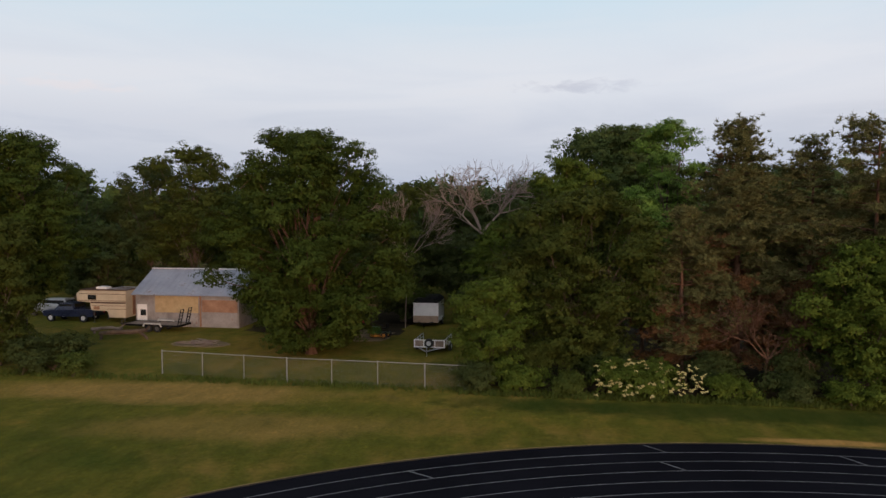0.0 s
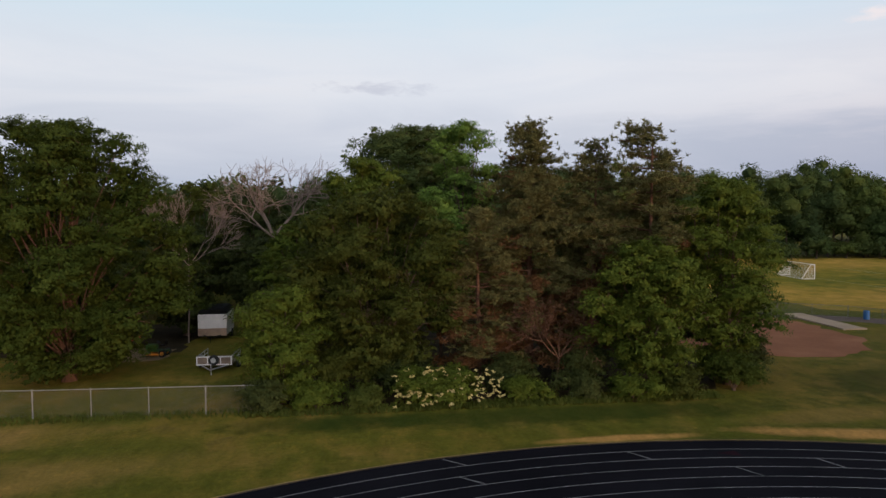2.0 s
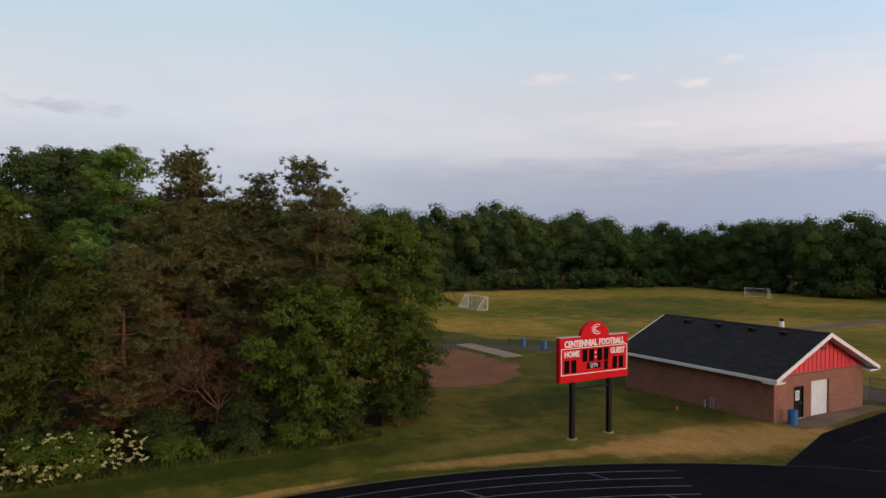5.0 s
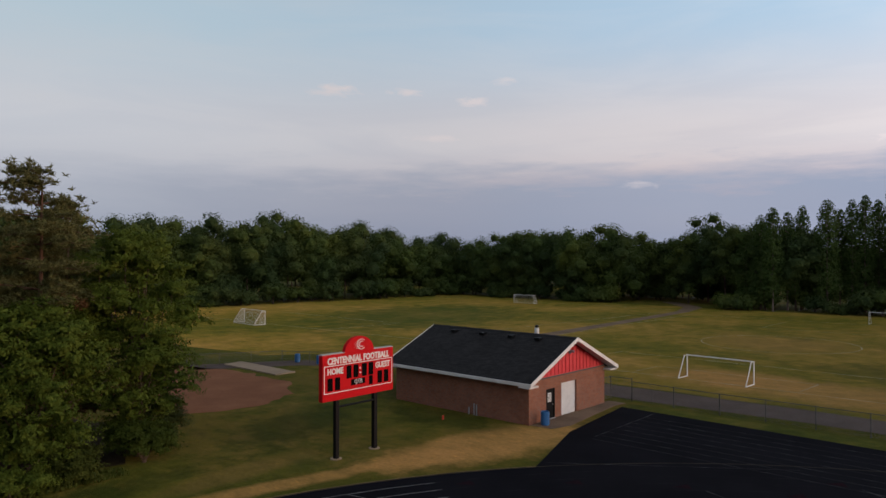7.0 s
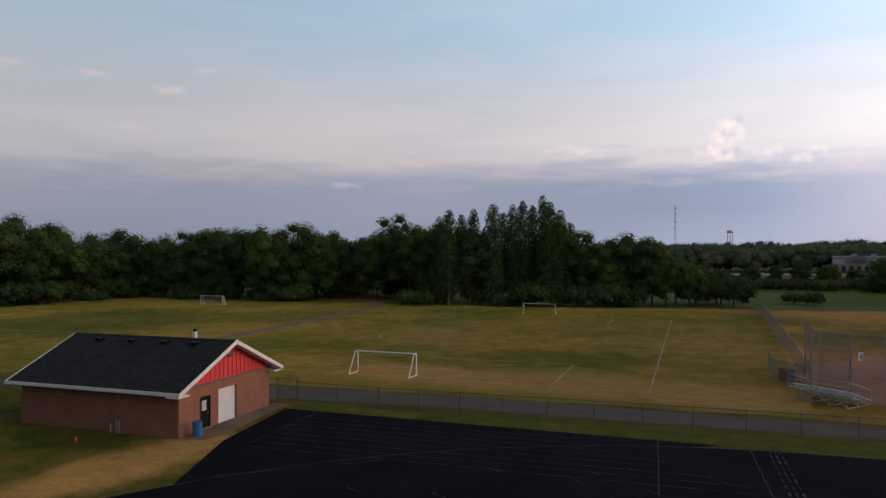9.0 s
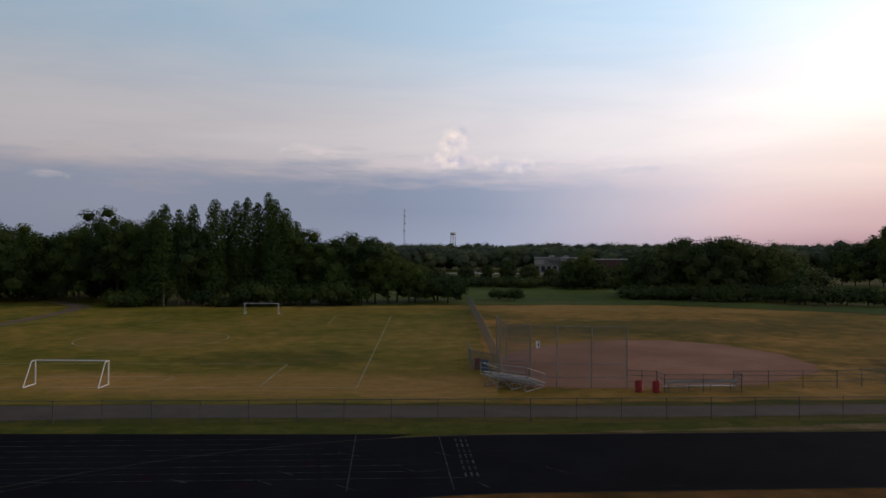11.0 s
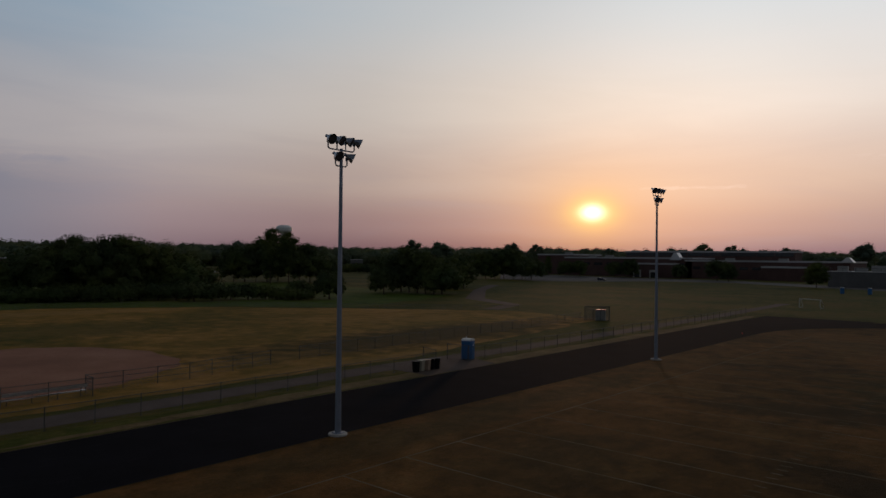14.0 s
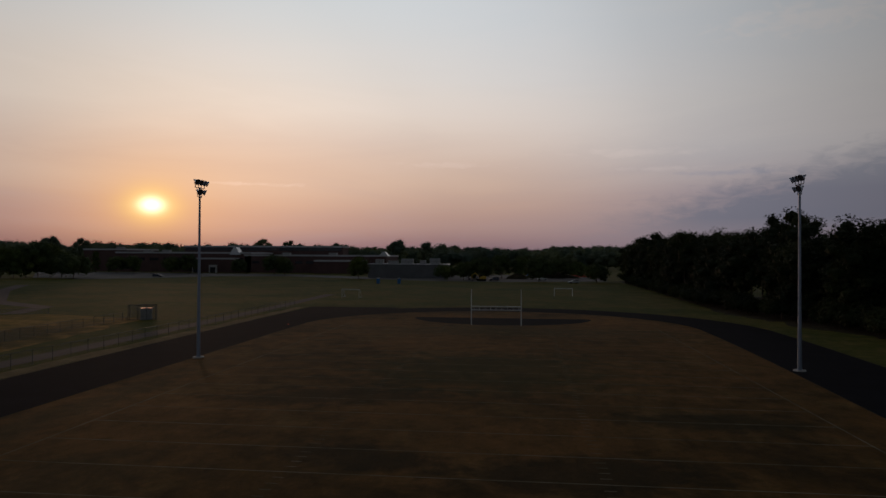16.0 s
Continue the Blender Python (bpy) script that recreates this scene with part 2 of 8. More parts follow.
def plain(name, col, rough=0.6, metal=0.0, var=0.25, scale=2.0, spec=0.4, random=0.0):
    c = col[:3]
    return surface(name, [(0.0, tuple(x * (1 - var) for x in c)), (1.0, tuple(min(1, x * (1 + var * 0.5)) for x in c))], scale=scale,
                   rough=(max(0.05, rough - 0.1), min(1, rough + 0.1)), metal=metal, spec=spec, random=random)


def leaf_mat(name, dark, mid, light, through_it=0.18, stand=0.0):
    """Leaves that differ leaf by leaf, spray by spray and, where stand is given, tree by tree."""
    m = bpy.data.materials.new(name)
    m.use_nodes = True
    N = Nodes(m.node_tree)
    rnd = N.add("ShaderNodeNewGeometry").outputs["Random Per Island"]
    pos = N.add("ShaderNodeTexCoord").outputs["Object"]
    patch = N.noise(pos, 0.45, 3.0, 0.6)
    spray = N.noise(pos, 1.7, 2.0, 0.5)
    mixv = N.math("ADD", N.math("MULTIPLY", rnd, 0.22), N.math("ADD", N.math("MULTIPLY", N.range(patch, 0.3, 0.7), 0.42), N.math("MULTIPLY", N.range(spray, 0.3, 0.7), 0.36)))
    col = N.ramp(mixv, [(0.0, dark), (0.5, mid), (1.0, light)])
    if stand:
        big = N.noise(pos, stand, 1.0, 0.4)
        col = N.mix(N.range(big, 0.42, 0.66), col, N.mix(1.0, col, (1.55, 1.45, 1.0, 1), "MULTIPLY"))
        col = N.mix(N.range(N.noise(pos, stand * 1.7, 1.0, 0.4), 0.62, 0.40), col, N.mix(1.0, col, (0.68, 0.80, 0.95, 1), "MULTIPLY"))
    d = N.add("ShaderNodeBsdfPrincipled")
    N.link(col, d.inputs["Base Color"])
    d.inputs["Roughness"].default_value = 0.75
    d.inputs["Specular IOR Level"].default_value = 0.08
    t = N.add("ShaderNodeBsdfTranslucent")
    N.link(N.mix(1.0, col, (1.0, 1.0, 0.55, 1), "MULTIPLY"), t.inputs[0])
    mx = N.add("ShaderNodeMixShader")
    mx.inputs[0].default_value = through_it
    N.link(d.outputs[0], mx.inputs[1])
    N.link(t.outputs[0], mx.inputs[2])
    N.link(mx.outputs[0], N.add("ShaderNodeOutputMaterial").inputs[0])
    return m


def grass_mat(name, stops, patch=0.05, blade=6.0, dry=None, spots=()):
    """Mown turf: large patches, mid mottling and fine blades; dry is the straw colour of worn places."""
    m = bpy.data.materials.new(name)
    m.use_nodes = True
    N = Nodes(m.node_tree)
    co = N.add("ShaderNodeTexCoord").outputs["Object"]
    big = N.noise(co, patch, 4.0, 0.6, 0.4)
    mid = N.noise(co, patch * 9, 5.0, 0.65)
    fine = N.noise(co, blade, 4.0, 0.75)
    v = N.math("ADD", N.math("MULTIPLY", big, 0.6), N.math("MULTIPLY", mid, 0.4))
    col = N.ramp(N.range(v, 0.36, 0.64), stops)
    if dry:
        d = N.math("MULTIPLY", N.range(N.noise(co, patch * 2.3, 5.0, 0.7), 0.52, 0.66), N.range(mid, 0.35, 0.6), True)
        col = N.mix(N.math("MULTIPLY", d, dry[1]), col, dry[0])
    for cx, cy, rx, ry, turn, tint, much in spots:
        mp = N.add("ShaderNodeMapping")
        mp.vector_type = "TEXTURE"
        N.link(co, mp.inputs[0])
        mp.inputs[1].default_value, mp.inputs[2].default_value, mp.inputs[3].default_value = (cx, cy, 0), (0, 0, radians(turn)), (rx, ry, 1)
        ln = N.add("ShaderNodeVectorMath")
        ln.operation = "LENGTH"
        N.link(mp.outputs[0], ln.inputs[0])
        edge = N.math("ADD", ln.outputs["Value"], N.math("MULTIPLY", N.math("SUBTRACT", mid, 0.5), 1.4))
        col = N.mix(N.range(edge, 1.1, 0.55, 0.0, much), col, (*tint, 1))
    # tufts and straw flecks, drawn out along the mowing
    mow = N.add("ShaderNodeMapping")
    N.link(co, mow.inputs[0])
    mow.inputs[3].default_value = (1.0, 0.45, 1.0)
    tuft = N.noise(mow.outputs[0], 0.9, 5.0, 0.75)
    col = N.mix(N.range(tuft, 0.40, 0.66, 0.0, 0.8), col, N.mix(1.0, col, (0.60, 0.66, 0.6, 1), "MULTIPLY"))
    fleck = N.noise(mow.outputs[0], 2.6, 4.0, 0.8)
    col = N.mix(N.range(fleck, 0.56, 0.70, 0.0, 0.45), col, N.mix(1.0, col, (1.9, 1.6, 1.3, 1), "MULTIPLY"))
    col = N.mix(N.range(fine, 0.3, 0.7, 0.0, 0.75), col, N.mix(1.0, col, grey(0.55), "MULTIPLY"))
    b = N.add("ShaderNodeBsdfPrincipled")
    N.link(col, b.inputs["Base Color"])
    b.inputs["Roughness"].default_value = 0.95
    b.inputs["Diffuse Roughness"].default_value = 1.0
    b.inputs["Specular IOR Level"].default_value = 0.05
    bp = N.add("ShaderNodeBump")
    bp.inputs["Strength"].default_value = 0.7
    bp.inputs["Distance"].default_value = 0.08
    N.link(N.noise(co, blade * 1.7, 5.0, 0.8), bp.inputs["Height"])
    N.link(bp.outputs[0], b.inputs["Normal"])
    N.link(b.outputs[0], N.add("ShaderNodeOutputMaterial").inputs[0])
    return m


def mesh_net(name, col, cell=0.06, wire=0.16):
    """Woven wire: crossed slanting wires with open gaps."""
    m = bpy.data.materials.new(name)
    m.use_nodes = True
    N = Nodes(m.node_tree)
    uv = N.add("ShaderNodeTexCoord").outputs["Object"]
    sep = N.add("ShaderNodeSeparateXYZ")
    N.link(uv, sep.inputs[0])
    h = N.math("ADD", sep.outputs[0], sep.outputs[1])
    gap = None
    for sign in (1, -1):
        w = N.math("FRACT", N.math("DIVIDE", N.math("ADD", h, N.math("MULTIPLY", sep.outputs[2], sign)), cell))
        on = N.math("LESS_THAN", w, wire)
        gap = on if gap is None else N.math("MAXIMUM", gap, on)
    b = N.add("ShaderNodeBsdfPrincipled")
    b.inputs["Base Color"].default_value = col
    b.inputs["Metallic"].default_value = 0.3
    b.inputs["Roughness"].default_value = 0.6
    tr = N.add("ShaderNodeBsdfTransparent")
    mx = N.add("ShaderNodeMixShader")
    N.link(gap, mx.inputs[0])
    N.link(tr.outputs[0], mx.inputs[1])
    N.link(b.outputs[0], mx.inputs[2])
    N.link(mx.outputs[0], N.add("ShaderNodeOutputMaterial").inputs[0])
    return m


def glow(name, col, power):
    m = bpy.data.materials.new(name)
    m.use_nodes = True
    N = Nodes(m.node_tree)
    e = N.add("ShaderNodeEmission")
    e.inputs[0].default_value, e.inputs[1].default_value = col, power
    N.link(e.outputs[0], N.add("ShaderNodeOutputMaterial").inputs[0])
    return m


GREEN_A, GREEN_B, GREEN_C, STRAW = (0.053, 0.066, 0.009), (0.094, 0.090, 0.013), (0.140, 0.108, 0.020), (0.31, 0.185, 0.060)
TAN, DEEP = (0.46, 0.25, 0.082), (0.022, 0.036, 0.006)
M = {}
# DEEP spots: darker green towards the grove's foot, the infield and the shed wall
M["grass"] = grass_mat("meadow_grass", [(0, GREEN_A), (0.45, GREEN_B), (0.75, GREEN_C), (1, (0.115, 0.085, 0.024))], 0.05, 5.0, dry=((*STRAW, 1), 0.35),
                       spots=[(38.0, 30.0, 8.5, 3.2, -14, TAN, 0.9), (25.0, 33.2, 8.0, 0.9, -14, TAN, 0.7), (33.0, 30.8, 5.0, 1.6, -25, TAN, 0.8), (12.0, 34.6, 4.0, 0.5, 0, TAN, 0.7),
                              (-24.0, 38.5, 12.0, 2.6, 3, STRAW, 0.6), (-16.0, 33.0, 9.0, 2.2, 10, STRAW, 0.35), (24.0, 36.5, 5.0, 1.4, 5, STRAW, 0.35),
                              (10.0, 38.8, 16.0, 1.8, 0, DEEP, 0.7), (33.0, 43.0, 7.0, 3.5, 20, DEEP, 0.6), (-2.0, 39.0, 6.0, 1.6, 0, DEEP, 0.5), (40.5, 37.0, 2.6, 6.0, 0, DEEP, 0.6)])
M["soccer"] = grass_mat("soccer_grass", [(0, (0.1046, 0.1116, 0.0125)), (0.35, (0.1885, 0.1523, 0.0205)), (0.65, (0.2884, 0.1919, 0.0353)), (1, (0.4275, 0.2570, 0.0661))], 0.035, 5.0, dry=((*STRAW, 1), 0.32),
                        spots=[(67.5, 10.0, 6.5, 24.0, 0, TAN, 0.75), (69.5, 27.0, 5.0, 7.0, 0, TAN, 0.8), (65.5, -3.0, 6.0, 8.0, 0, TAN, 0.85), (62.0, -40.0, 2.5, 25.0, 0, TAN, 0.5),
                               (82.0, 14.0, 7.0, 12.0, 0, (0.07, 0.075, 0.012), 0.5), (100.0, 95.0, 30.0, 20.0, 20, (0.045, 0.075, 0.012), 0.6), (115.0, -40.0, 14.0, 30.0, 0, (0.05, 0.07, 0.012), 0.6),
                               (150.0, -35.0, 8.0, 45.0, -8, TAN, 0.45), (99.0, 32.0, 9.0, 9.0, 0, STRAW, 0.5)])
M["field"] = grass_mat("football_grass", [(0, (0.058, 0.031, 0.008)), (0.4, (0.140, 0.066, 0.016)), (0.7, (0.208, 0.090, 0.023)), (1, (0.275, 0.118, 0.032))], 0.045, 5.0, dry=((*STRAW, 1), 0.3),
                       spots=[(2.0, -42.0, 9.0, 4.0, 15, (0.018, 0.018, 0.008), 0.7), (14.0, -44.0, 6.0, 3.0, -20, (0.020, 0.018, 0.008), 0.7), (-8.0, -55.0, 8.0, 3.0, 0, (0.020, 0.022, 0.008), 0.6),
                              (20.0, -60.0, 10.0, 4.0, 10, (0.024, 0.022, 0.008), 0.6), (8.0, -75.0, 14.0, 14.0, 0, (0.045, 0.047, 0.012), 0.6), (28.0, -36.0, 5.0, 9.0, 0, (0.10, 0.062, 0.022), 0.4),
                              (37.0, -40.0, 2.2, 40.0, 0, (0.10, 0.065, 0.022), 0.5), (9.0, -110.0, 30.0, 8.0, 0, (0.10, 0.068, 0.024), 0.5)])
M["lush"] = grass_mat("lush_meadow", [(0, (0.0590, 0.0822, 0.0135)), (0.6, (0.1000, 0.1332, 0.0216)), (1, (0.1667, 0.1559, 0.0324))], 0.02, 2.0)
M["southfield"] = grass_mat("dry_south_grass", [(0, (0.0397, 0.0258, 0.0070)), (0.4, (0.0690, 0.0390, 0.0098)), (0.7, (0.1045, 0.0523, 0.0161)), (1, (0.1442, 0.0697, 0.0237))], 0.02, 4.0, dry=((*STRAW, 1), 0.3))
M["dirtpath"] = surface("worn_path", [(0, (0.13, 0.092, 0.066)), (1, (0.22, 0.155, 0.108))], 0.3, fine=5.0, rough=(0.9, 1.0), spec=0.03)
M["softball"] = grass_mat("softball_grass", [(0, (0.1485, 0.1122, 0.0179)), (0.4, (0.2876, 0.1662, 0.0315)), (0.7, (0.4479, 0.2279, 0.0539)), (1, (0.6164, 0.3053, 0.0898))], 0.035, 5.0, dry=((*STRAW, 1), 0.5), spots=[(115.0, -40.0, 14.0, 30.0, 0, (0.0707, 0.0786, 0.0134), 0.6), (148.0, -45.0, 6.0, 45.0, -8, TAN, 0.6), (74.0, -80.0, 10.0, 40.0, 0, (0.0530, 0.0449, 0.0134), 0.85), (62.0, -80.0, 2.0, 60.0, 0, TAN, 0.5)])
M["bank"] = grass_mat("bank_grass", [(0, (0.0555, 0.0690, 0.0092)), (0.5, (0.0942, 0.1012, 0.0138)), (1, (0.1509, 0.1323, 0.0230))], 0.08, 5.0, dry=((*STRAW, 1), 0.25))
M["strawgrass"] = grass_mat("straw_grass", [(0, (0.1558, 0.1050, 0.0476)), (0.5, (0.2460, 0.1640, 0.0754)), (1, (0.3280, 0.2255, 0.1107))], 0.2, 6.0)
M["track"] = surface("rubber_track", [(0, (0.0064, 0.0064, 0.0085)), (1, (0.0106, 0.0104, 0.0136))], 0.25, fine=14.0, rough=(0.9, 1.0), bump=0.15, spec=0.016)
M["line"] = surface("faded_line_paint", [(0, (0.085, 0.084, 0.088)), (1, (0.24, 0.235, 0.24))], 0.8, fine=6.0, rough=(0.6, 0.8))
M["wornline"] = surface("worn_line_paint", [(0, (0.010, 0.0095, 0.0115)), (0.6, (0.018, 0.017, 0.020)), (1, (0.036, 0.034, 0.038))], 0.5, fine=5.0, rough=(0.95, 1.0), spec=0.0)
M["faint"] = surface("worn_chalk_line", [(0, (0.09, 0.070, 0.028)), (1, (0.25, 0.205, 0.135))], 0.25, fine=3.0, rough=(0.9, 1.0), spec=0.1)
M["soccerline"] = surface("thin_chalk_line", [(0, (0.20, 0.17, 0.08)), (0.6, (0.34, 0.30, 0.20)), (1, (0.52, 0.48, 0.38))], 0.25, fine=4.0, rough=(0.9, 1.0), spec=0.1)
M["lot"] = surface("worn_car_park", [(0, (0.0638, 0.0562, 0.0562)), (1, (0.1087, 0.0975, 0.0938))], 0.03, fine=0.6, rough=(0.85, 0.95), spec=0.1)
M["greyedge"] = surface("weathered_edging", [(0, (0.022, 0.019, 0.016)), (1, (0.055, 0.045, 0.035))], 0.5, fine=8.0, rough=(0.9, 1.0), spec=0.05)
M["greyslab"] = surface("weathered_slab", [(0, (0.25, 0.185, 0.128)), (1, (0.34, 0.26, 0.185))], 0.5, fine=8.0, rough=(0.9, 1.0), bump=0.15, spec=0.1)
M["mark"] = surface("maroon_lane_mark", [(0, (0.015, 0.009, 0.012)), (1, (0.024, 0.012, 0.016))], 2.0, rough=(0.95, 1.0), spec=0.0)
M["dimline"] = surface("dim_line_paint", [(0, (0.014, 0.013, 0.015)), (0.4, (0.04, 0.038, 0.042)), (1, (0.12, 0.117, 0.12))], 1.2, fine=6.0, rough=(0.95, 1.0), spec=0.0)
M["asphalt"] = surface("path_asphalt", [(0, (0.074, 0.055, 0.048)), (1, (0.112, 0.085, 0.074))], 0.4, fine=12.0, rough=(0.85, 0.95), bump=0.1, spec=0.05)
M["concrete"] = surface("concrete", [(0, (0.30, 0.27, 0.25)), (1, (0.45, 0.42, 0.39))], 0.8, fine=10.0, rough=(0.8, 0.95), bump=0.15)
M["dirt"] = surface("infield_dirt", [(0, (0.15, 0.056, 0.026)), (0.5, (0.21, 0.085, 0.041)), (1, (0.27, 0.122, 0.062))], 0.15, fine=5.0, rough=(0.9, 1.0), bump=0.3, spec=0.1)
M["paledirt"] = surface("softball_dirt", [(0, (0.195, 0.084, 0.052)), (0.5, (0.250, 0.114, 0.070)), (1, (0.310, 0.150, 0.096))], 0.1, fine=3.0, rough=(0.9, 1.0), bump=0.2, spec=0.1)
M["litter"] = surface("dark_litter", [(0, (0.016, 0.013, 0.008)), (0.6, (0.034, 0.026, 0.014)), (1, (0.060, 0.045, 0.024))], 0.5, fine=6.0, rough=(0.9, 1.0), bump=0.5, spec=0.05)
M["bareground"] = surface("bare_ground", [(0, (0.11, 0.08, 0.045)), (1, (0.24, 0.18, 0.11))], 0.5, fine=7.0, rough=(0.9, 1.0), bump=0.4, spec=0.1)
M["mortar"] = surface("mortar", [(0, (0.19, 0.115, 0.085)), (1, (0.26, 0.165, 0.125))], 2.0, fine=20.0, rough=(0.9, 1.0))
M["shingle"] = surface("asphalt_shingle", [(0, (0.018, 0.018, 0.021)), (1, (0.034, 0.033, 0.037))], 0.7, fine=25.0, rough=(0.85, 1.0), bump=0.3, random=0.35, spec=0.2)
M["white"] = plain("white_paint", (0.72, 0.70, 0.69), 0.5, var=0.12)
M["red"] = plain("red_panel_paint", (0.52, 0.010, 0.014), 0.8, var=0.1, scale=1.5, spec=0.08)
M["gablered"] = plain("red_siding", (0.60, 0.035, 0.05), 0.55, var=0.15)
M["black"] = plain("black_paint", (0.008, 0.008, 0.009), 0.6, var=0.2, spec=0.12)
M["led"] = plain("dark_digit_panel", (0.004, 0.003, 0.003), 0.8, var=0.2, spec=0.03)
M["galv"] = plain("galvanised_steel", (0.42, 0.42, 0.43), 0.5, 0.55, var=0.25)
M["fencegrey"] = plain("dull_fence_steel", (0.24, 0.232, 0.22), 0.65, 0.3, var=0.3)
M["galvdull"] = plain("weathered_galvanised", (0.30, 0.29, 0.28), 0.6, 0.3, var=0.25)
M["dullsteel"] = plain("dull_steel", (0.10, 0.10, 0.10), 0.6, 0.4, var=0.3)
M["pole"] = plain("steel_pole", (0.25, 0.28, 0.35), 0.5, 0.35, var=0.15)
M["lampshell"] = plain("lamp_shell", (0.34, 0.36, 0.42), 0.35, 0.7, var=0.2)
M["lens"] = plain("lamp_glass", (0.06, 0.06, 0.07), 0.15, 0.0, var=0.1, spec=0.6)
M["alu"] = plain("aluminium", (0.55, 0.55, 0.57), 0.4, 0.7, var=0.15)
M["blue"] = plain("blue_plastic", (0.026, 0.13, 0.33), 0.45, var=0.2)
M["redplastic"] = plain("red_plastic", (0.32, 0.03, 0.035), 0.5, var=0.25)
M["orange"] = plain("orange_red_plastic", (0.7, 0.07, 0.04), 0.5, var=0.15)
M["cream"] = plain("cream_plastic", (0.42, 0.37, 0.28), 0.5, var=0.15)
M["net"] = mesh_net("chain_link", (0.13, 0.125, 0.12, 1), 0.075, 0.06)
M["netbold"] = mesh_net("backstop_wire", (0.15, 0.145, 0.14, 1), 0.075, 0.11)
M["netdense"] = mesh_net("close_wire", (0.16, 0.155, 0.15, 1), 0.075, 0.26)
M["netfine"] = mesh_net("goal_net", (0.55, 0.55, 0.55, 1), 0.12, 0.10)
M["bark"] = surface("bark", [(0, (0.055, 0.04, 0.03)), (1, (0.13, 0.095, 0.07))], 3.0, fine=18.0, rough=(0.9, 1.0), bump=0.8, stretch=(1, 1, 0.25), spec=0.1)
M["redbark"] = surface("pine_bark", [(0, (0.07, 0.038, 0.025)), (1, (0.145, 0.08, 0.052))], 3.0, fine=16.0, rough=(0.9, 1.0), bump=0.8, stretch=(1, 1, 0.3), spec=0.1)
M["walnutbark"] = surface("walnut_bark", [(0, (0.07, 0.042, 0.030)), (1, (0.14, 0.082, 0.056))], 3.0, fine=16.0, rough=(0.9, 1.0), bump=0.8, stretch=(1, 1, 0.3), spec=0.1)
M["deadbark"] = surface("dead_wood", [(0, (0.1313, 0.0975, 0.0825)), (1, (0.2500, 0.1938, 0.1625))], 3.0, fine=18.0, rough=(0.9, 1.0), bump=0.5, stretch=(1, 1, 0.25), spec=0.1)
M["leaf_walnut"] = leaf_mat("walnut_leaf", (0.0191, 0.0303, 0.0044), (0.0359, 0.0538, 0.0079), (0.0650, 0.0852, 0.0146))
M["leaf_ash"] = leaf_mat("olive_leaf", (0.0238, 0.0314, 0.0049), (0.0444, 0.0561, 0.0098), (0.0745, 0.0832, 0.0163))
M["leaf_maple"] = leaf_mat("maple_leaf", (0.0295, 0.0476, 0.0068), (0.0635, 0.0908, 0.0125), (0.1135, 0.1396, 0.0205))
M["leaf_dark"] = leaf_mat("dark_leaf", (0.0209, 0.0308, 0.0088), (0.0407, 0.0539, 0.0154), (0.0682, 0.0803, 0.0242))
M["leaf_bright"] = leaf_mat("bright_leaf", (0.048, 0.092, 0.017), (0.096, 0.163, 0.029), (0.158, 0.230, 0.047))
M["leaf_dome"] = leaf_mat("oak_leaf", (0.029, 0.048, 0.014), (0.057, 0.081, 0.024), (0.095, 0.119, 0.034))
M["leaf_far"] = leaf_mat("far_leaf", (0.0297, 0.0445, 0.0156), (0.0478, 0.0672, 0.0203), (0.0775, 0.0990, 0.0287), 0.15, 0.075)
# darker copy of leaf_far: the west wood's shade sits in this colour
M["leaf_far_shaded"] = leaf_mat("shaded_far_leaf", (0.0115, 0.0153, 0.0070), (0.0179, 0.0229, 0.0089), (0.0281, 0.0331, 0.0121), 0.1, 0.075)
M["leaf_mid"] = leaf_mat("meadow_leaf", (0.0395, 0.0497, 0.0172), (0.0532, 0.0661, 0.0223), (0.0755, 0.0876, 0.0292), 0.06, 0.075)
# haze over the far tree belts is mixed into this leaf colour
M["leaf_haze"] = leaf_mat("hazed_leaf", (0.062, 0.076, 0.050), (0.090, 0.104, 0.066), (0.120, 0.130, 0.080), 0.25, 0.03)
M["leaf_poplar"] = leaf_mat("poplar_leaf", (0.0356, 0.0591, 0.0175), (0.0570, 0.0893, 0.0238), (0.0926, 0.1286, 0.0338), 0.15)
M["needle"] = leaf_mat("pine_needle", (0.0570, 0.0583, 0.0226), (0.0998, 0.0986, 0.0356), (0.1652, 0.1462, 0.0546), 0.1)
M["needle_brown"] = leaf_mat("browned_needle", (0.0694, 0.0382, 0.0179), (0.1092, 0.0569, 0.0250), (0.1654, 0.0842, 0.0367), 0.1)
M["flower"] = leaf_mat("cream_blossom", (0.26, 0.22, 0.08), (0.36, 0.31, 0.13), (0.46, 0.41, 0.20), 0.2)
M["weed"] = leaf_mat("weed_leaf", (0.032, 0.048, 0.010), (0.068, 0.090, 0.018), (0.112, 0.129, 0.028), 0.35)


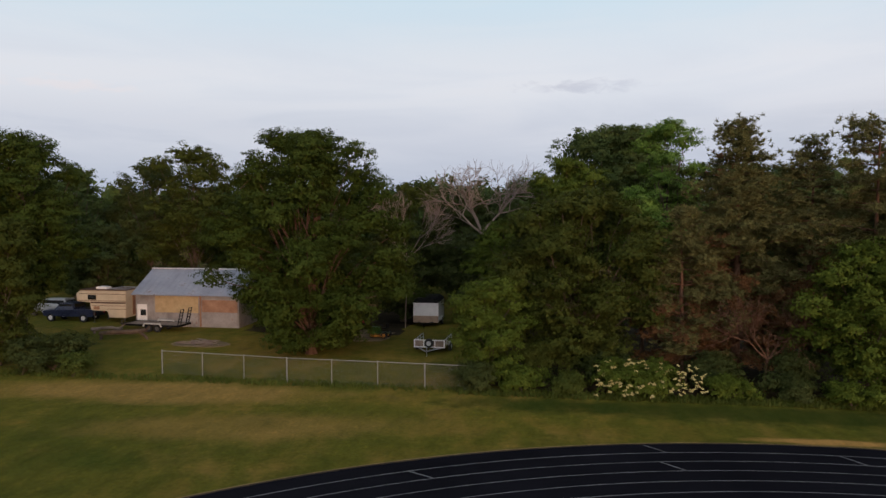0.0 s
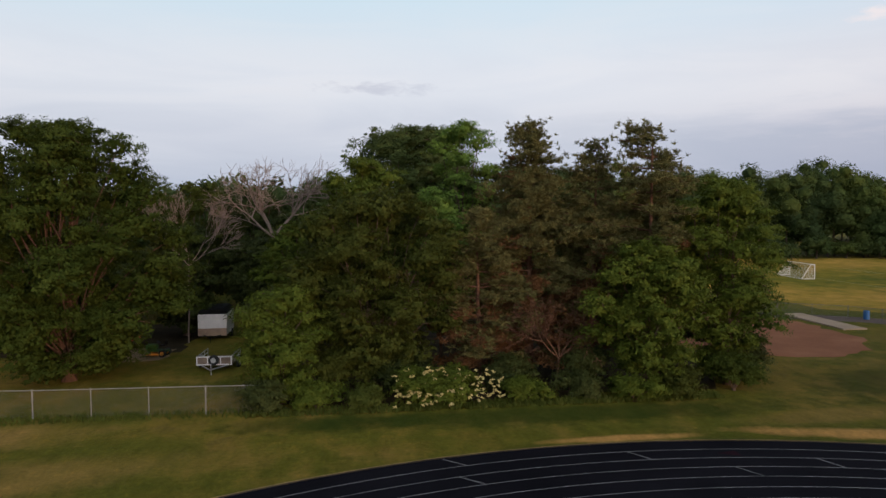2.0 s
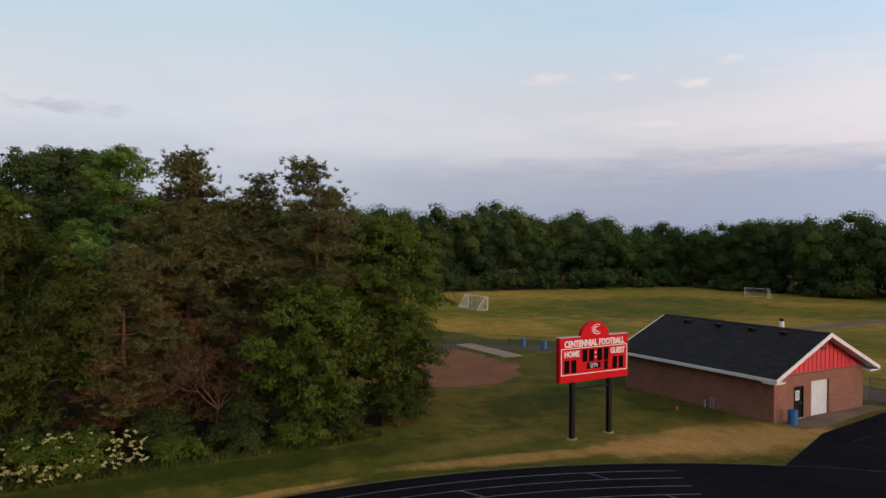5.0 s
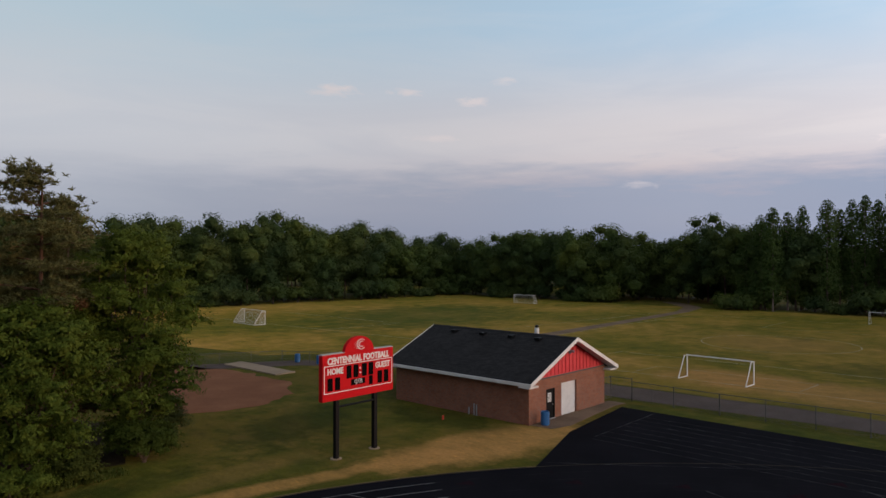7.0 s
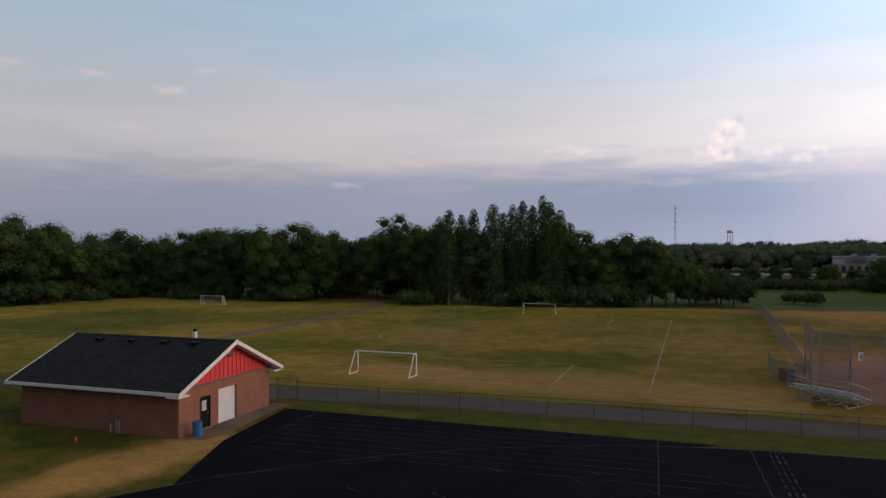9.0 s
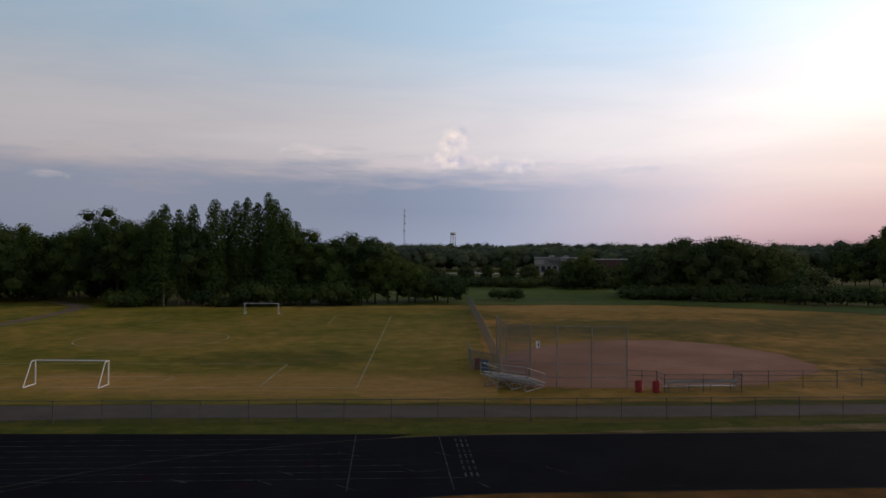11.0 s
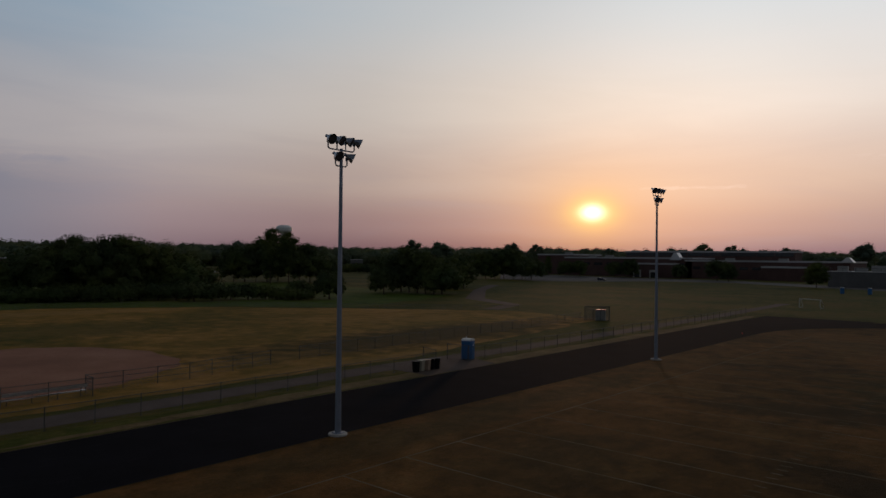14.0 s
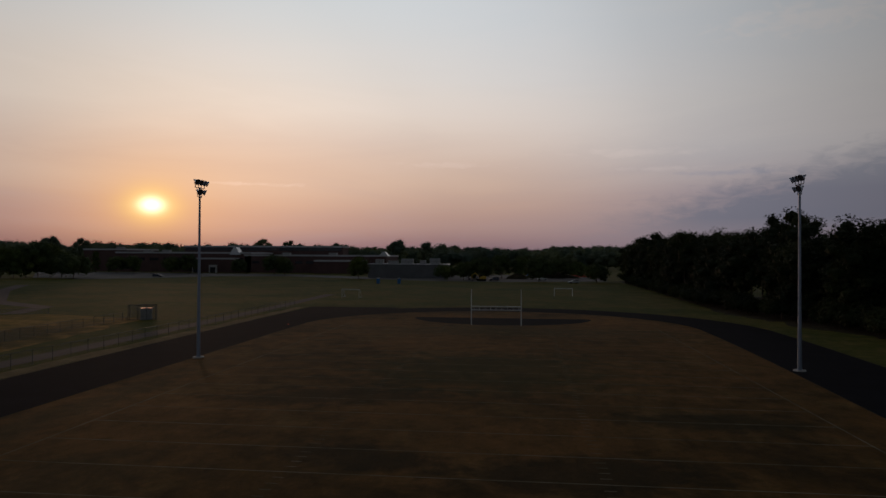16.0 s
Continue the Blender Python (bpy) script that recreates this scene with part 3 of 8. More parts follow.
def coursed(name, stops, piece, gap, joint, rough=(0.8, 0.95), offset=0.5):
    """Laid courses seen from afar: pieces (width, height) with fine joints, each a little different. Runs along x + y and up z."""
    m = bpy.data.materials.new(name)
    m.use_nodes = True
    N = Nodes(m.node_tree)
    co = N.add("ShaderNodeTexCoord").outputs["Object"]
    sep = N.add("ShaderNodeSeparateXYZ")
    N.link(co, sep.inputs[0])
    cmb = N.add("ShaderNodeCombineXYZ")
    N.link(N.math("ADD", sep.outputs[0], sep.outputs[1]), cmb.inputs[0])
    N.link(sep.outputs[2], cmb.inputs[1])
    br = N.add("ShaderNodeTexBrick")
    br.offset = offset
    N.link(cmb.outputs[0], br.inputs["Vector"])
    br.inputs["Color1"].default_value, br.inputs["Color2"].default_value, br.inputs["Mortar"].default_value = (*stops[0], 1), (*stops[1], 1), (*joint, 1)
    br.inputs["Scale"].default_value = 1.0
    br.inputs["Mortar Size"].default_value = gap
    br.inputs["Brick Width"].default_value, br.inputs["Row Height"].default_value = piece
    stain = N.noise(co, 0.7, 5.0, 0.6)
    col = N.mix(N.range(stain, 0.35, 0.7, 0.0, 0.5), br.outputs["Color"], N.mix(1.0, br.outputs["Color"], grey(0.68), "MULTIPLY"))
    b = N.add("ShaderNodeBsdfPrincipled")
    N.link(col, b.inputs["Base Color"])
    N.link(N.range(stain, 0.3, 0.7, *rough), b.inputs["Roughness"])
    b.inputs["Specular IOR Level"].default_value = 0.15
    bp = N.add("ShaderNodeBump")
    bp.inputs["Strength"].default_value, bp.inputs["Distance"].default_value = 0.5, 0.01
    N.link(N.math("SUBTRACT", 1.0, br.outputs["Fac"]), bp.inputs["Height"])
    N.link(bp.outputs[0], b.inputs["Normal"])
    N.link(b.outputs[0], N.add("ShaderNodeOutputMaterial").inputs[0])
    return m


M["brickwall"] = coursed("brick_courses", ((0.24, 0.088, 0.052), (0.33, 0.130, 0.076)), (0.22, 0.075), 0.010, (0.22, 0.15, 0.12))
M["shingles"] = coursed("shingle_courses", ((0.019, 0.0175, 0.018), (0.032, 0.030, 0.030)), (0.33, 0.065), 0.006, (0.010, 0.010, 0.012), (0.9, 1.0))


# ---- building tools ----
class Geo:
    """Collects simple solids into one mesh."""

    def __init__(self):
        self.v, self.f, self.m, self.slot = [], [], [], 0

    def face(self, pts):
        n = len(self.v)
        self.v += [tuple(p) for p in pts]
        self.f.append(tuple(range(n, n + len(pts))))
        self.m.append(self.slot)

    def hull(self, verts, faces):
        n = len(self.v)
        self.v += [tuple(p) for p in verts]
        for f in faces:
            self.f.append(tuple(n + i for i in f))
            self.m.append(self.slot)
        return self

    def box(self, cx, cy, cz, sx, sy, sz, rot=0.0):
        """A box by its middle and its full sizes, turned about z by rot degrees."""
        c, s = math.cos(radians(rot)), math.sin(radians(rot))
        vs = []
        for dz in (-0.5, 0.5):
            for dx, dy in ((-0.5, -0.5), (0.5, -0.5), (0.5, 0.5), (-0.5, 0.5)):
                x, y = dx * sx, dy * sy
                vs.append((cx + c * x - s * y, cy + s * x + c * y, cz + dz * sz))
        return self.hull(vs, [(3, 2, 1, 0), (4, 5, 6, 7), (0, 1, 5, 4), (1, 2, 6, 5), (2, 3, 7, 6), (3, 0, 4, 7)])

    def tube(self, p0, p1, r0, r1=None, n=8, caps=True):
        r1 = r0 if r1 is None else r1
        p0, p1 = Vector(p0), Vector(p1)
        d = (p1 - p0)
        if d.length < 1e-6:
            return self
        q = d.to_track_quat("Z", "Y")
        vs = []
        for p, r in ((p0, r0), (p1, r1)):
            for k in range(n):
                a = 2 * math.pi * k / n
                vs.append(p + q @ Vector((r * math.cos(a), r * math.sin(a), 0)))
        fs = [(k, (k + 1) % n, n + (k + 1) % n, n + k) for k in range(n)]
        if caps:
            fs += [tuple(range(n - 1, -1, -1)), tuple(range(n, 2 * n))]
        return self.hull(vs, fs)

    def path(self, pts, radii, n=7):
        for a, b, ra, rb in zip(pts, pts[1:], radii, radii[1:]):
            self.tube(a, b, ra, rb, n)
        return self

    def prism(self, poly, z0, z1):
        """A flat outline (anticlockwise x, y) raised from z0 to z1."""
        n = len(poly)
        vs = [(x, y, z0) for x, y in poly] + [(x, y, z1) for x, y in poly]
        fs = [tuple(range(n - 1, -1, -1)), tuple(range(n, 2 * n))]
        fs += [(k, (k + 1) % n, n + (k + 1) % n, n + k) for k in range(n)]
        return self.hull(vs, fs)

    def slab(self, profile, y0, y1):
        """An outline in x, z drawn out along y."""
        n = len(profile)
        vs = [(x, y0, z) for x, z in profile] + [(x, y1, z) for x, z in profile]
        fs = [tuple(range(n)), tuple(range(2 * n - 1, n - 1, -1))]
        fs += [(n + k, n + (k + 1) % n, (k + 1) % n, k) for k in range(n)]
        return self.hull(vs, fs)

    def mesh(self, name, bevel=0.0):
        me = bpy.data.meshes.new(name)
        me.from_pydata(self.v, [], self.f)
        if any(self.m):
            me.polygons.foreach_set("material_index", self.m)
        bm = bmesh.new()
        bm.from_mesh(me)
        bmesh.ops.recalc_face_normals(bm, faces=bm.faces)
        if bevel:
            es = [e for e in bm.edges if len(e.link_faces) == 2 and e.calc_face_angle(0) > 0.5]
            bmesh.ops.bevel(bm, geom=es, offset=bevel, segments=2, affect="EDGES", clamp_overlap=True)
        bm.to_mesh(me)
        bm.free()
        return me


def thing(name, label, category, x=0.0, y=0.0, z=0.0, rot=0.0, group="", kind=""):
    ob = new(name)
    ob.empty_display_size = 0.2
    ob.matrix_world = pose(x, y, z, 0, 0, rot)
    return tagged(ob, label, category, group, kind)


def part(name, geo, material, parent=None, label="", bevel=0.0, smooth=False):
    """One mesh object under a thing or part, in its parent's own space."""
    me = geo.mesh(name, bevel) if isinstance(geo, Geo) else geo
    for m in (material if isinstance(material, (list, tuple)) else [material]):
        me.materials.append(m)
    if smooth:
        me.polygons.foreach_set("use_smooth", [True] * len(me.polygons))
    ob = new(name, me)
    if parent:
        ob.parent = parent
    return tagged(ob, label)


def structure(name, geo, material, label, category, bevel=0.0):
    return tagged(part(name, geo, material, None, "", bevel), label, category, "", "structure")


def quads_mesh(name, V):
    """A mesh of loose faces from an array of shape (faces, corners, 3)."""
    n, k = V.shape[:2]
    me = bpy.data.meshes.new(name)
    me.vertices.add(k * n)
    me.vertices.foreach_set("co", np.ascontiguousarray(V, dtype=np.float32).ravel())
    me.loops.add(k * n)
    me.loops.foreach_set("vertex_index", np.arange(k * n, dtype=np.int32))
    me.polygons.add(n)
    me.polygons.foreach_set("loop_start", np.arange(0, k * n, k, dtype=np.int32))
    me.update()
    me.validate()
    return me


def unit(a):
    return a / np.maximum(np.linalg.norm(a, axis=1, keepdims=True), 1e-9)


def leaf_quads(rng, pos, out, length, width, droop=0.2, spread=0.8):
    """Leaf blades at pos, facing roughly along out; length and width in metres."""
    n = len(pos)
    nrm = unit(out + rng.normal(0, spread, (n, 3)))
    ax = unit(np.cross(nrm, rng.normal(0, 1, (n, 3))))
    ax[:, 2] -= droop
    ax = unit(ax)
    sd = unit(np.cross(nrm, ax))
    L = (length * rng.uniform(0.7, 1.3, n))[:, None]
    W = (width * rng.uniform(0.7, 1.3, n))[:, None]
    return np.stack([pos - ax * L * 0.5 + sd * W * 0.5, pos - ax * L * 0.5 - sd * W * 0.5, pos + ax * L * 0.5], axis=1)


def crown_quads(rng, lobes, clumps, per, leaf, clump_r=0.7, low=-0.35, slim=0.6):
    """Leaves in sprays over the upper shells of the lobes (x, y, z, r, h). Returns the leaf faces and the sprays' middles."""
    lobes = np.array(lobes, float)
    w = lobes[:, 3] * lobes[:, 3]
    pick = rng.choice(len(lobes), clumps, p=w / w.sum())
    d = unit(rng.normal(0, 1, (clumps, 3)))
    d[:, 2] = np.where(d[:, 2] < low, -d[:, 2], d[:, 2])
    rad = (1.10 - 0.32 * rng.uniform(0, 1, clumps) ** 1.5)[:, None]
    scale = np.stack([lobes[pick, 3], lobes[pick, 3], lobes[pick, 4]], axis=1)
    mid = lobes[pick, :3] + d * scale * rad
    # sprays deep inside another lobe are thinned
    keep = np.ones(clumps, bool)
    for lx, ly, lz, r, hh in lobes:
        q = (mid - (lx, ly, lz)) / (r, r, hh)
        keep &= ~((np.linalg.norm(q, axis=1) < 0.6) & (rng.uniform(0, 1, clumps) < 0.75))
    keep &= mid[:, 2] > 0.15
    mid, d = mid[keep], d[keep]
    k = len(mid)
    cr = clump_r * rng.uniform(0.5, 1.45, k)
    # each spray fans out along its own twig, hanging a little at the end
    twig = unit(d + rng.normal(0, 0.45, (k, 3)))
    run = rng.uniform(-0.6, 1.0, (k, per, 1))
    off = twig[:, None, :] * run * (1.0, 1.0, 0.6) + rng.normal(0, 1, (k, per, 3)) * (0.42, 0.42, 0.20) * (1.15 - 0.55 * np.abs(run))
    off[:, :, 2] -= 0.22 * np.maximum(run[:, :, 0], 0) ** 2
    pos = mid[:, None, :] + off * cr[:, None, None]
    out = d[:, None, :] * 1.0 + off * (0.35, 0.35, 0.6) + (0, 0, 0.45)
    pos, out = pos.reshape(-1, 3), unit(out.reshape(-1, 3))
    ok = pos[:, 2] > 0.05
    return leaf_quads(rng, pos[ok], out[ok], leaf, leaf * slim, 0.25, 0.34), mid


def leafy_mesh(name, quads, lobes, rng, size=0.42, cover=0.9, reach=0.8):
    """The outer leaves together with the leaves deeper in each lobe."""
    lobes = np.array(lobes, float)
    w = lobes[:, 3] * lobes[:, 3]
    n = int(cover * 4 * math.pi * w.sum() * 0.45 / (size * size * 0.33))
    pick = rng.choice(len(lobes), n, p=w / w.sum())
    d = unit(rng.normal(0, 1, (n, 3)))
    pos = lobes[pick, :3] + d * lobes[pick][:, [3, 3, 4]] * rng.uniform(0.30, reach, n)[:, None]
    ok = pos[:, 2] > 0.1
    return quads_mesh(name, np.concatenate([quads, leaf_quads(rng, pos[ok], d[ok] + (0, 0, 0.2), size, size * 0.66, 0.1, 0.55)]))


def limb(geo, a, b, r0, r1, rng, bend=0.12, n=6, steps=4):
    a, b = np.array(a, float), np.array(b, float)
    span = np.linalg.norm(b - a)
    pts, rr = [], []
    for i in range(steps + 1):
        t = i / steps
        p = a + (b - a) * t
        if 0 < i < steps:
            p = p + rng.normal(0, bend * span * 0.35, 3)
        p[2] += math.sin(t * math.pi) * span * bend
        pts.append(p)
        rr.append(r0 + (r1 - r0) * t)
    geo.path(pts, rr, n)


def lobes_for(rng, width, depth, z0, z1, count, r, lean=(0, 0), peak=0.55):
    """Lobes over the outside of an upright egg between heights z0 and z1, with a few inside to close it."""
    out = []
    count = int(count * 2.2)
    H = z1 - z0
    for i in range(count):
        t = (i + rng.uniform(0.2, 0.8)) / count
        z = z0 + H * t
        u = t / peak if t < peak else (1 - t) / (1 - peak)
        env = max(0.14, 1 - (1 - u) ** 2.2) ** 0.62
        a = i * 2.399 + rng.uniform(-0.5, 0.5)
        q = env * (rng.uniform(0.78, 1.06) if i % 4 else rng.uniform(0.25, 0.6))
        rr = r * rng.uniform(0.48, 0.92) * (0.72 + 0.35 * env)
        hz = rr * rng.uniform(0.55, 0.78)
        out.append((math.cos(a) * q * max(0.1, width / 2 - rr * 0.7) + lean[0] * t, math.sin(a) * q * max(0.1, depth / 2 - rr * 0.7) + lean[1] * t,
                    min(max(z, z0 + hz * 0.5), z1 - hz * rng.uniform(0.7, 1.3)), rr, hz))
    out.append((lean[0], lean[1], z1 - r * 0.8, r * 0.7, r * 0.75))
    out.append((lean[0] * 0.5, lean[1] * 0.5, z0 + H * peak, min(width, depth) * 0.26, H * 0.27))
    return out


def tree(seed, label, x, y, width, z0, z1, trunk_r, leafmat, leaf=0.24, clumps=380, per=42, count=15, lobe=1.9, depth=None, barkmat="bark",
         lean=(0, 0), stems=1, clump_r=0.75, name="tree", group="", category="tree", peak=0.5):
    rng = np.random.default_rng(seed)
    t = thing(name, label, category, x, y, 0, 0, group)
    lobes = lobes_for(rng, width, depth or width, z0, z1, count, lobe, lean, peak)
    V, mids = crown_quads(rng, lobes, int(clumps * 2.1), int(per * 1.3), leaf * 0.66, clump_r * 0.62, slim=0.55)
    g = Geo()
    for s in range(stems):
        ox, oy = (0, 0) if s == 0 else rng.normal(0, 0.5, 2)
        topz = z0 + (z1 - z0) * rng.uniform(0.6, 0.75)
        top = (ox + lean[0] * 0.7 + rng.normal(0, 0.4), oy + lean[1] * 0.7 + rng.normal(0, 0.4), topz)
        limb(g, (ox, oy, -0.1), top, trunk_r * (1 if s == 0 else 0.7), trunk_r * 0.3, rng, 0.02, 9, 6)
        g.tube((ox, oy, -0.1), (ox, oy, 0.35), trunk_r * 1.5, trunk_r * 0.98, 9)
    for lx, ly, lz, r, hh in lobes:
        base_z = min(max(0.25 * lz + z0 * 0.5, 0.8), lz * 0.8)
        limb(g, (lx * 0.06, ly * 0.06, base_z), (lx, ly, lz), trunk_r * 0.16, 0.025, rng, 0.08, 6, 4)
    for mx, my, mz in mids[:: max(1, len(mids) // 70)]:
        lx, ly, lz, r, hh = min(lobes, key=lambda q: (q[0] - mx) ** 2 + (q[1] - my) ** 2 + (q[2] - mz) ** 2)
        limb(g, (lx, ly, lz), (mx, my, mz), 0.035, 0.012, rng, 0.08, 4, 2)
    part("trunk", g, M[barkmat], t)
    part("crown", leafy_mesh("crown", V, lobes, rng, 0.30, 0.75), M[leafmat], t)
    return t


def pine(seed, label, x, y, h, crown_w, z0, trunk_r=0.24, needle="needle", needle2="needle_brown", whorls=26, top_heavy=False, tufts=1.0):
    rng = np.random.default_rng(seed)
    t = thing("pine_tree", label, "tree", x, y)
    g = Geo()
    limb(g, (0, 0, -0.1), (rng.normal(0, 0.25), rng.normal(0, 0.25), h * 0.97), trunk_r, 0.04, rng, 0.005, 9, 8)
    g.tube((0, 0, -0.1), (0, 0, 0.4), trunk_r * 1.4, trunk_r * 0.98, 9)
    tips, old = [], []
    for i in range(whorls):
        f = (i + rng.uniform(0, 1)) / whorls
        z = z0 + (h - z0) * f
        if top_heavy:
            reach = crown_w * 0.5 * (0.5 + 0.55 * math.sin(math.pi * min(1, f * 1.02) ** 0.8)) * (0.7 if f < 0.35 else 1.0)
        else:
            reach = crown_w * 0.5 * (1.04 - 0.86 * f ** 2.3)
        for k in range(6 if not top_heavy else 5):
            a = rng.uniform(0, 2 * math.pi)
            L = reach * rng.uniform(0.55, 1.1)
            end = np.array((math.cos(a) * L, math.sin(a) * L, z + L * rng.uniform(-0.14, 0.12) + (0.4 if f > 0.8 else 0)))
            limb(g, (0, 0, z), end, 0.05 * (1.2 - f * 0.6), 0.012, rng, 0.05, 5, 3)
            dead = rng.uniform() > np.clip(f * 1.7 + 0.12, 0.35, 0.97)
            nt = max(9, int(L * 16 * tufts * (0.7 if dead else 1.0)))
            for j in range(nt):
                s = rng.uniform(0.3, 1.02)
                fan = 0.12 + 0.24 * s
                p = np.array((0, 0, z)) * (1 - s) + end * s + rng.normal(0, 1, 3) * (fan, fan, 0.16) + (0, 0, 0.12)
                tips.append(p)
                old.append(dead)
    tips, old = np.array(tips), np.array(old)
    blades = 13
    n = len(tips)
    d = unit(rng.normal(0, 1, (n, blades, 3)).reshape(-1, 3) * (1, 1, 0.6) + (0, 0, 0.45))
    pos = np.repeat(tips, blades, axis=0) + d * 0.12
    side = unit(np.cross(d, rng.normal(0, 1, d.shape)))
    L = rng.uniform(0.12, 0.20, (n * blades, 1))
    W = rng.uniform(0.022, 0.04, (n * blades, 1))
    V = np.stack([pos - d * L + side * W, pos - d * L - side * W, pos + d * L], axis=1)
    brown = np.repeat(old, blades)
    part("trunk", g, M["redbark"], t)
    part("needles", quads_mesh("needles", V[~brown]), M[needle], t)
    part("dead_needles", quads_mesh("dead_needles", V[brown]), M[needle2], t, "browned old needles")
    return t


def bush(seed, label, x, y, width, h, leafmat, leaf=0.2, clumps=60, per=36, depth=None, name="bush", group=""):
    rng = np.random.default_rng(seed)
    t = thing(name, label, "bush", x, y, 0, 0, group)
    dp = depth or width
    lobes = []
    for i in range(max(3, int(width * 1.6))):
        r = min(h * 0.5, width * 0.3) * rng.uniform(0.65, 1.1)
        lobes.append((rng.uniform(-0.5, 0.5) * max(0.1, width - 2 * r), rng.uniform(-0.5, 0.5) * max(0.1, dp - 2 * r), min(h - r, rng.uniform(0.3, 0.8) * h), r, r))
    V, mids = crown_quads(rng, lobes, int(clumps * 1.9), int(per * 1.3), leaf * 0.66, 0.36)
    g = Geo()
    g.tube((0, 0, -0.08), (0, 0, 0.12), 0.16, 0.10, 7)
    for lx, ly, lz, r, hh in lobes:
        limb(g, (0, 0, 0.02), (lx, ly, lz), 0.05, 0.02, rng, 0.1, 5, 3)
    part("stems", g, M["bark"], t)
    part("leaves", leafy_mesh("leaves", V, lobes, rng, 0.26, 0.7), M[leafmat], t)
    return t


def dome_lobes(rng, w, h, z0, count):
    """Rounded masses over a domed crown of width w between z0 and h, with a core."""
    R, H = w / 2, (h - z0) / 2
    zc = z0 + H
    out = [(0.0, 0.0, zc, R * 0.62, H * 0.72)]
    turn = rng.uniform(0, 6.28)
    for i in range(count):
        up = -0.95 + 1.90 * (i + rng.uniform(0.2, 0.8)) / count
        a = turn + i * 2.399 + rng.uniform(-0.4, 0.4)
        rr = R * rng.uniform(0.30, 0.48)
        q = math.sqrt(max(0.0, 1 - up * up * (1.0 if up > 0 else 0.3))) * (R - rr * 0.75) * rng.uniform(0.85, 1.1)
        out.append((math.cos(a) * q, math.sin(a) * q, max(zc + up * (H - rr * 0.8), rr * 0.5), rr, rr * rng.uniform(0.7, 0.95)))
    return out


def puff_leaves(rng, lobes, n, leaf, slim=0.75, rough=0.08, spread=0.36):
    """Leaves that lie close over the outsides of rounded masses."""
    lobes = np.array(lobes, float)
    w = lobes[:, 3] * lobes[:, 4]
    pick = rng.choice(len(lobes), n, p=w / w.sum())
    d = unit(rng.normal(0, 1, (n, 3)))
    d[:, 2] = np.where(d[:, 2] < -0.55, -d[:, 2], d[:, 2])
    pos = lobes[pick, :3] + d * lobes[pick][:, [3, 3, 4]] * (1 + np.clip(rng.normal(0, rough, n), -2.2 * rough, 0.9 * rough))[:, None]
    keep = pos[:, 2] > 0.1
    for i, (lx, ly, lz, r, hh) in enumerate(lobes):
        q = np.linalg.norm((pos - (lx, ly, lz)) / (r, r, hh), axis=1)
        keep &= (q > 0.82) | (pick == i) | (rng.uniform(0, 1, n) < 0.1)
    return leaf_quads(rng, pos[keep], d[keep] + (0, 0, 0.25), leaf, leaf * slim, 0.06, spread)


def ball_faces():
    bm = bmesh.new()
    bmesh.ops.create_icosphere(bm, subdivisions=1, radius=1.0)
    out = np.array([[tuple(v.co) for v in f.verts] for f in bm.faces])
    bm.free()
    return out


BALL = ball_faces()


def hearts(rng, lobes, size):
    """The dense dark inside of each mass, well behind the outer leaves."""
    L = np.array(lobes, float)
    V = BALL[None] * (L[:, [3, 3, 4]] * size)[:, None, None, :]
    V = V * (1 + 0.10 * np.sin(V * 2.6 + rng.uniform(0, 6, (len(L), 1, 1, 1))))
    V = V + L[:, None, None, :3]
    V = V.reshape(-1, 3, 3)
    return V[V[:, :, 2].min(axis=1) > 0.02]


def woodland(seed, label, spots, leafmat, leaf=0.62, dens=1.0, name="woodland", lobes_n=16, spread=0.5):
    """Woods too far off to count: domed crowns and trunks at spots (x, y, width, height)."""
    rng = np.random.default_rng(seed)
    allv, cores, g = [], [], Geo()
    for x, y, w, h in spots:
        w = w * rng.uniform(0.85, 1.25)
        z0 = h * (rng.uniform(0.0, 0.06) if name != "woodland" or rng.uniform() < 0.7 else rng.uniform(0.12, 0.22))
        lobes = dome_lobes(rng, w, h, z0, lobes_n)
        allv.append(puff_leaves(rng, lobes, int(2800 * dens), leaf * 0.92, 0.75, 0.10 if spread < 0.3 else 0.20, spread) + np.array((x, y, 0)))
        allv.append(hearts(rng, lobes, 0.86 if name in ("tree_belt", "far_tree") else 0.64) + np.array((x, y, 0)))
        cores += [(x + a, y + b, c, r, hh) for a, b, c, r, hh in lobes]
        g.tube((x, y, -0.1), (x + rng.normal(0, 0.3), y + rng.normal(0, 0.3), h * 0.7), 0.22, 0.08, 6)
    t = thing(name, label, "woods", kind="stuff")
    tagged(part("trunks", g, M["bark"], t), kind="stuff")
    tagged(part("foliage", leafy_mesh("foliage", np.concatenate(allv), cores, rng, max(leaf * 1.9, 0.75), 0.42, 0.97), M[leafmat], t), kind="stuff")
    return t


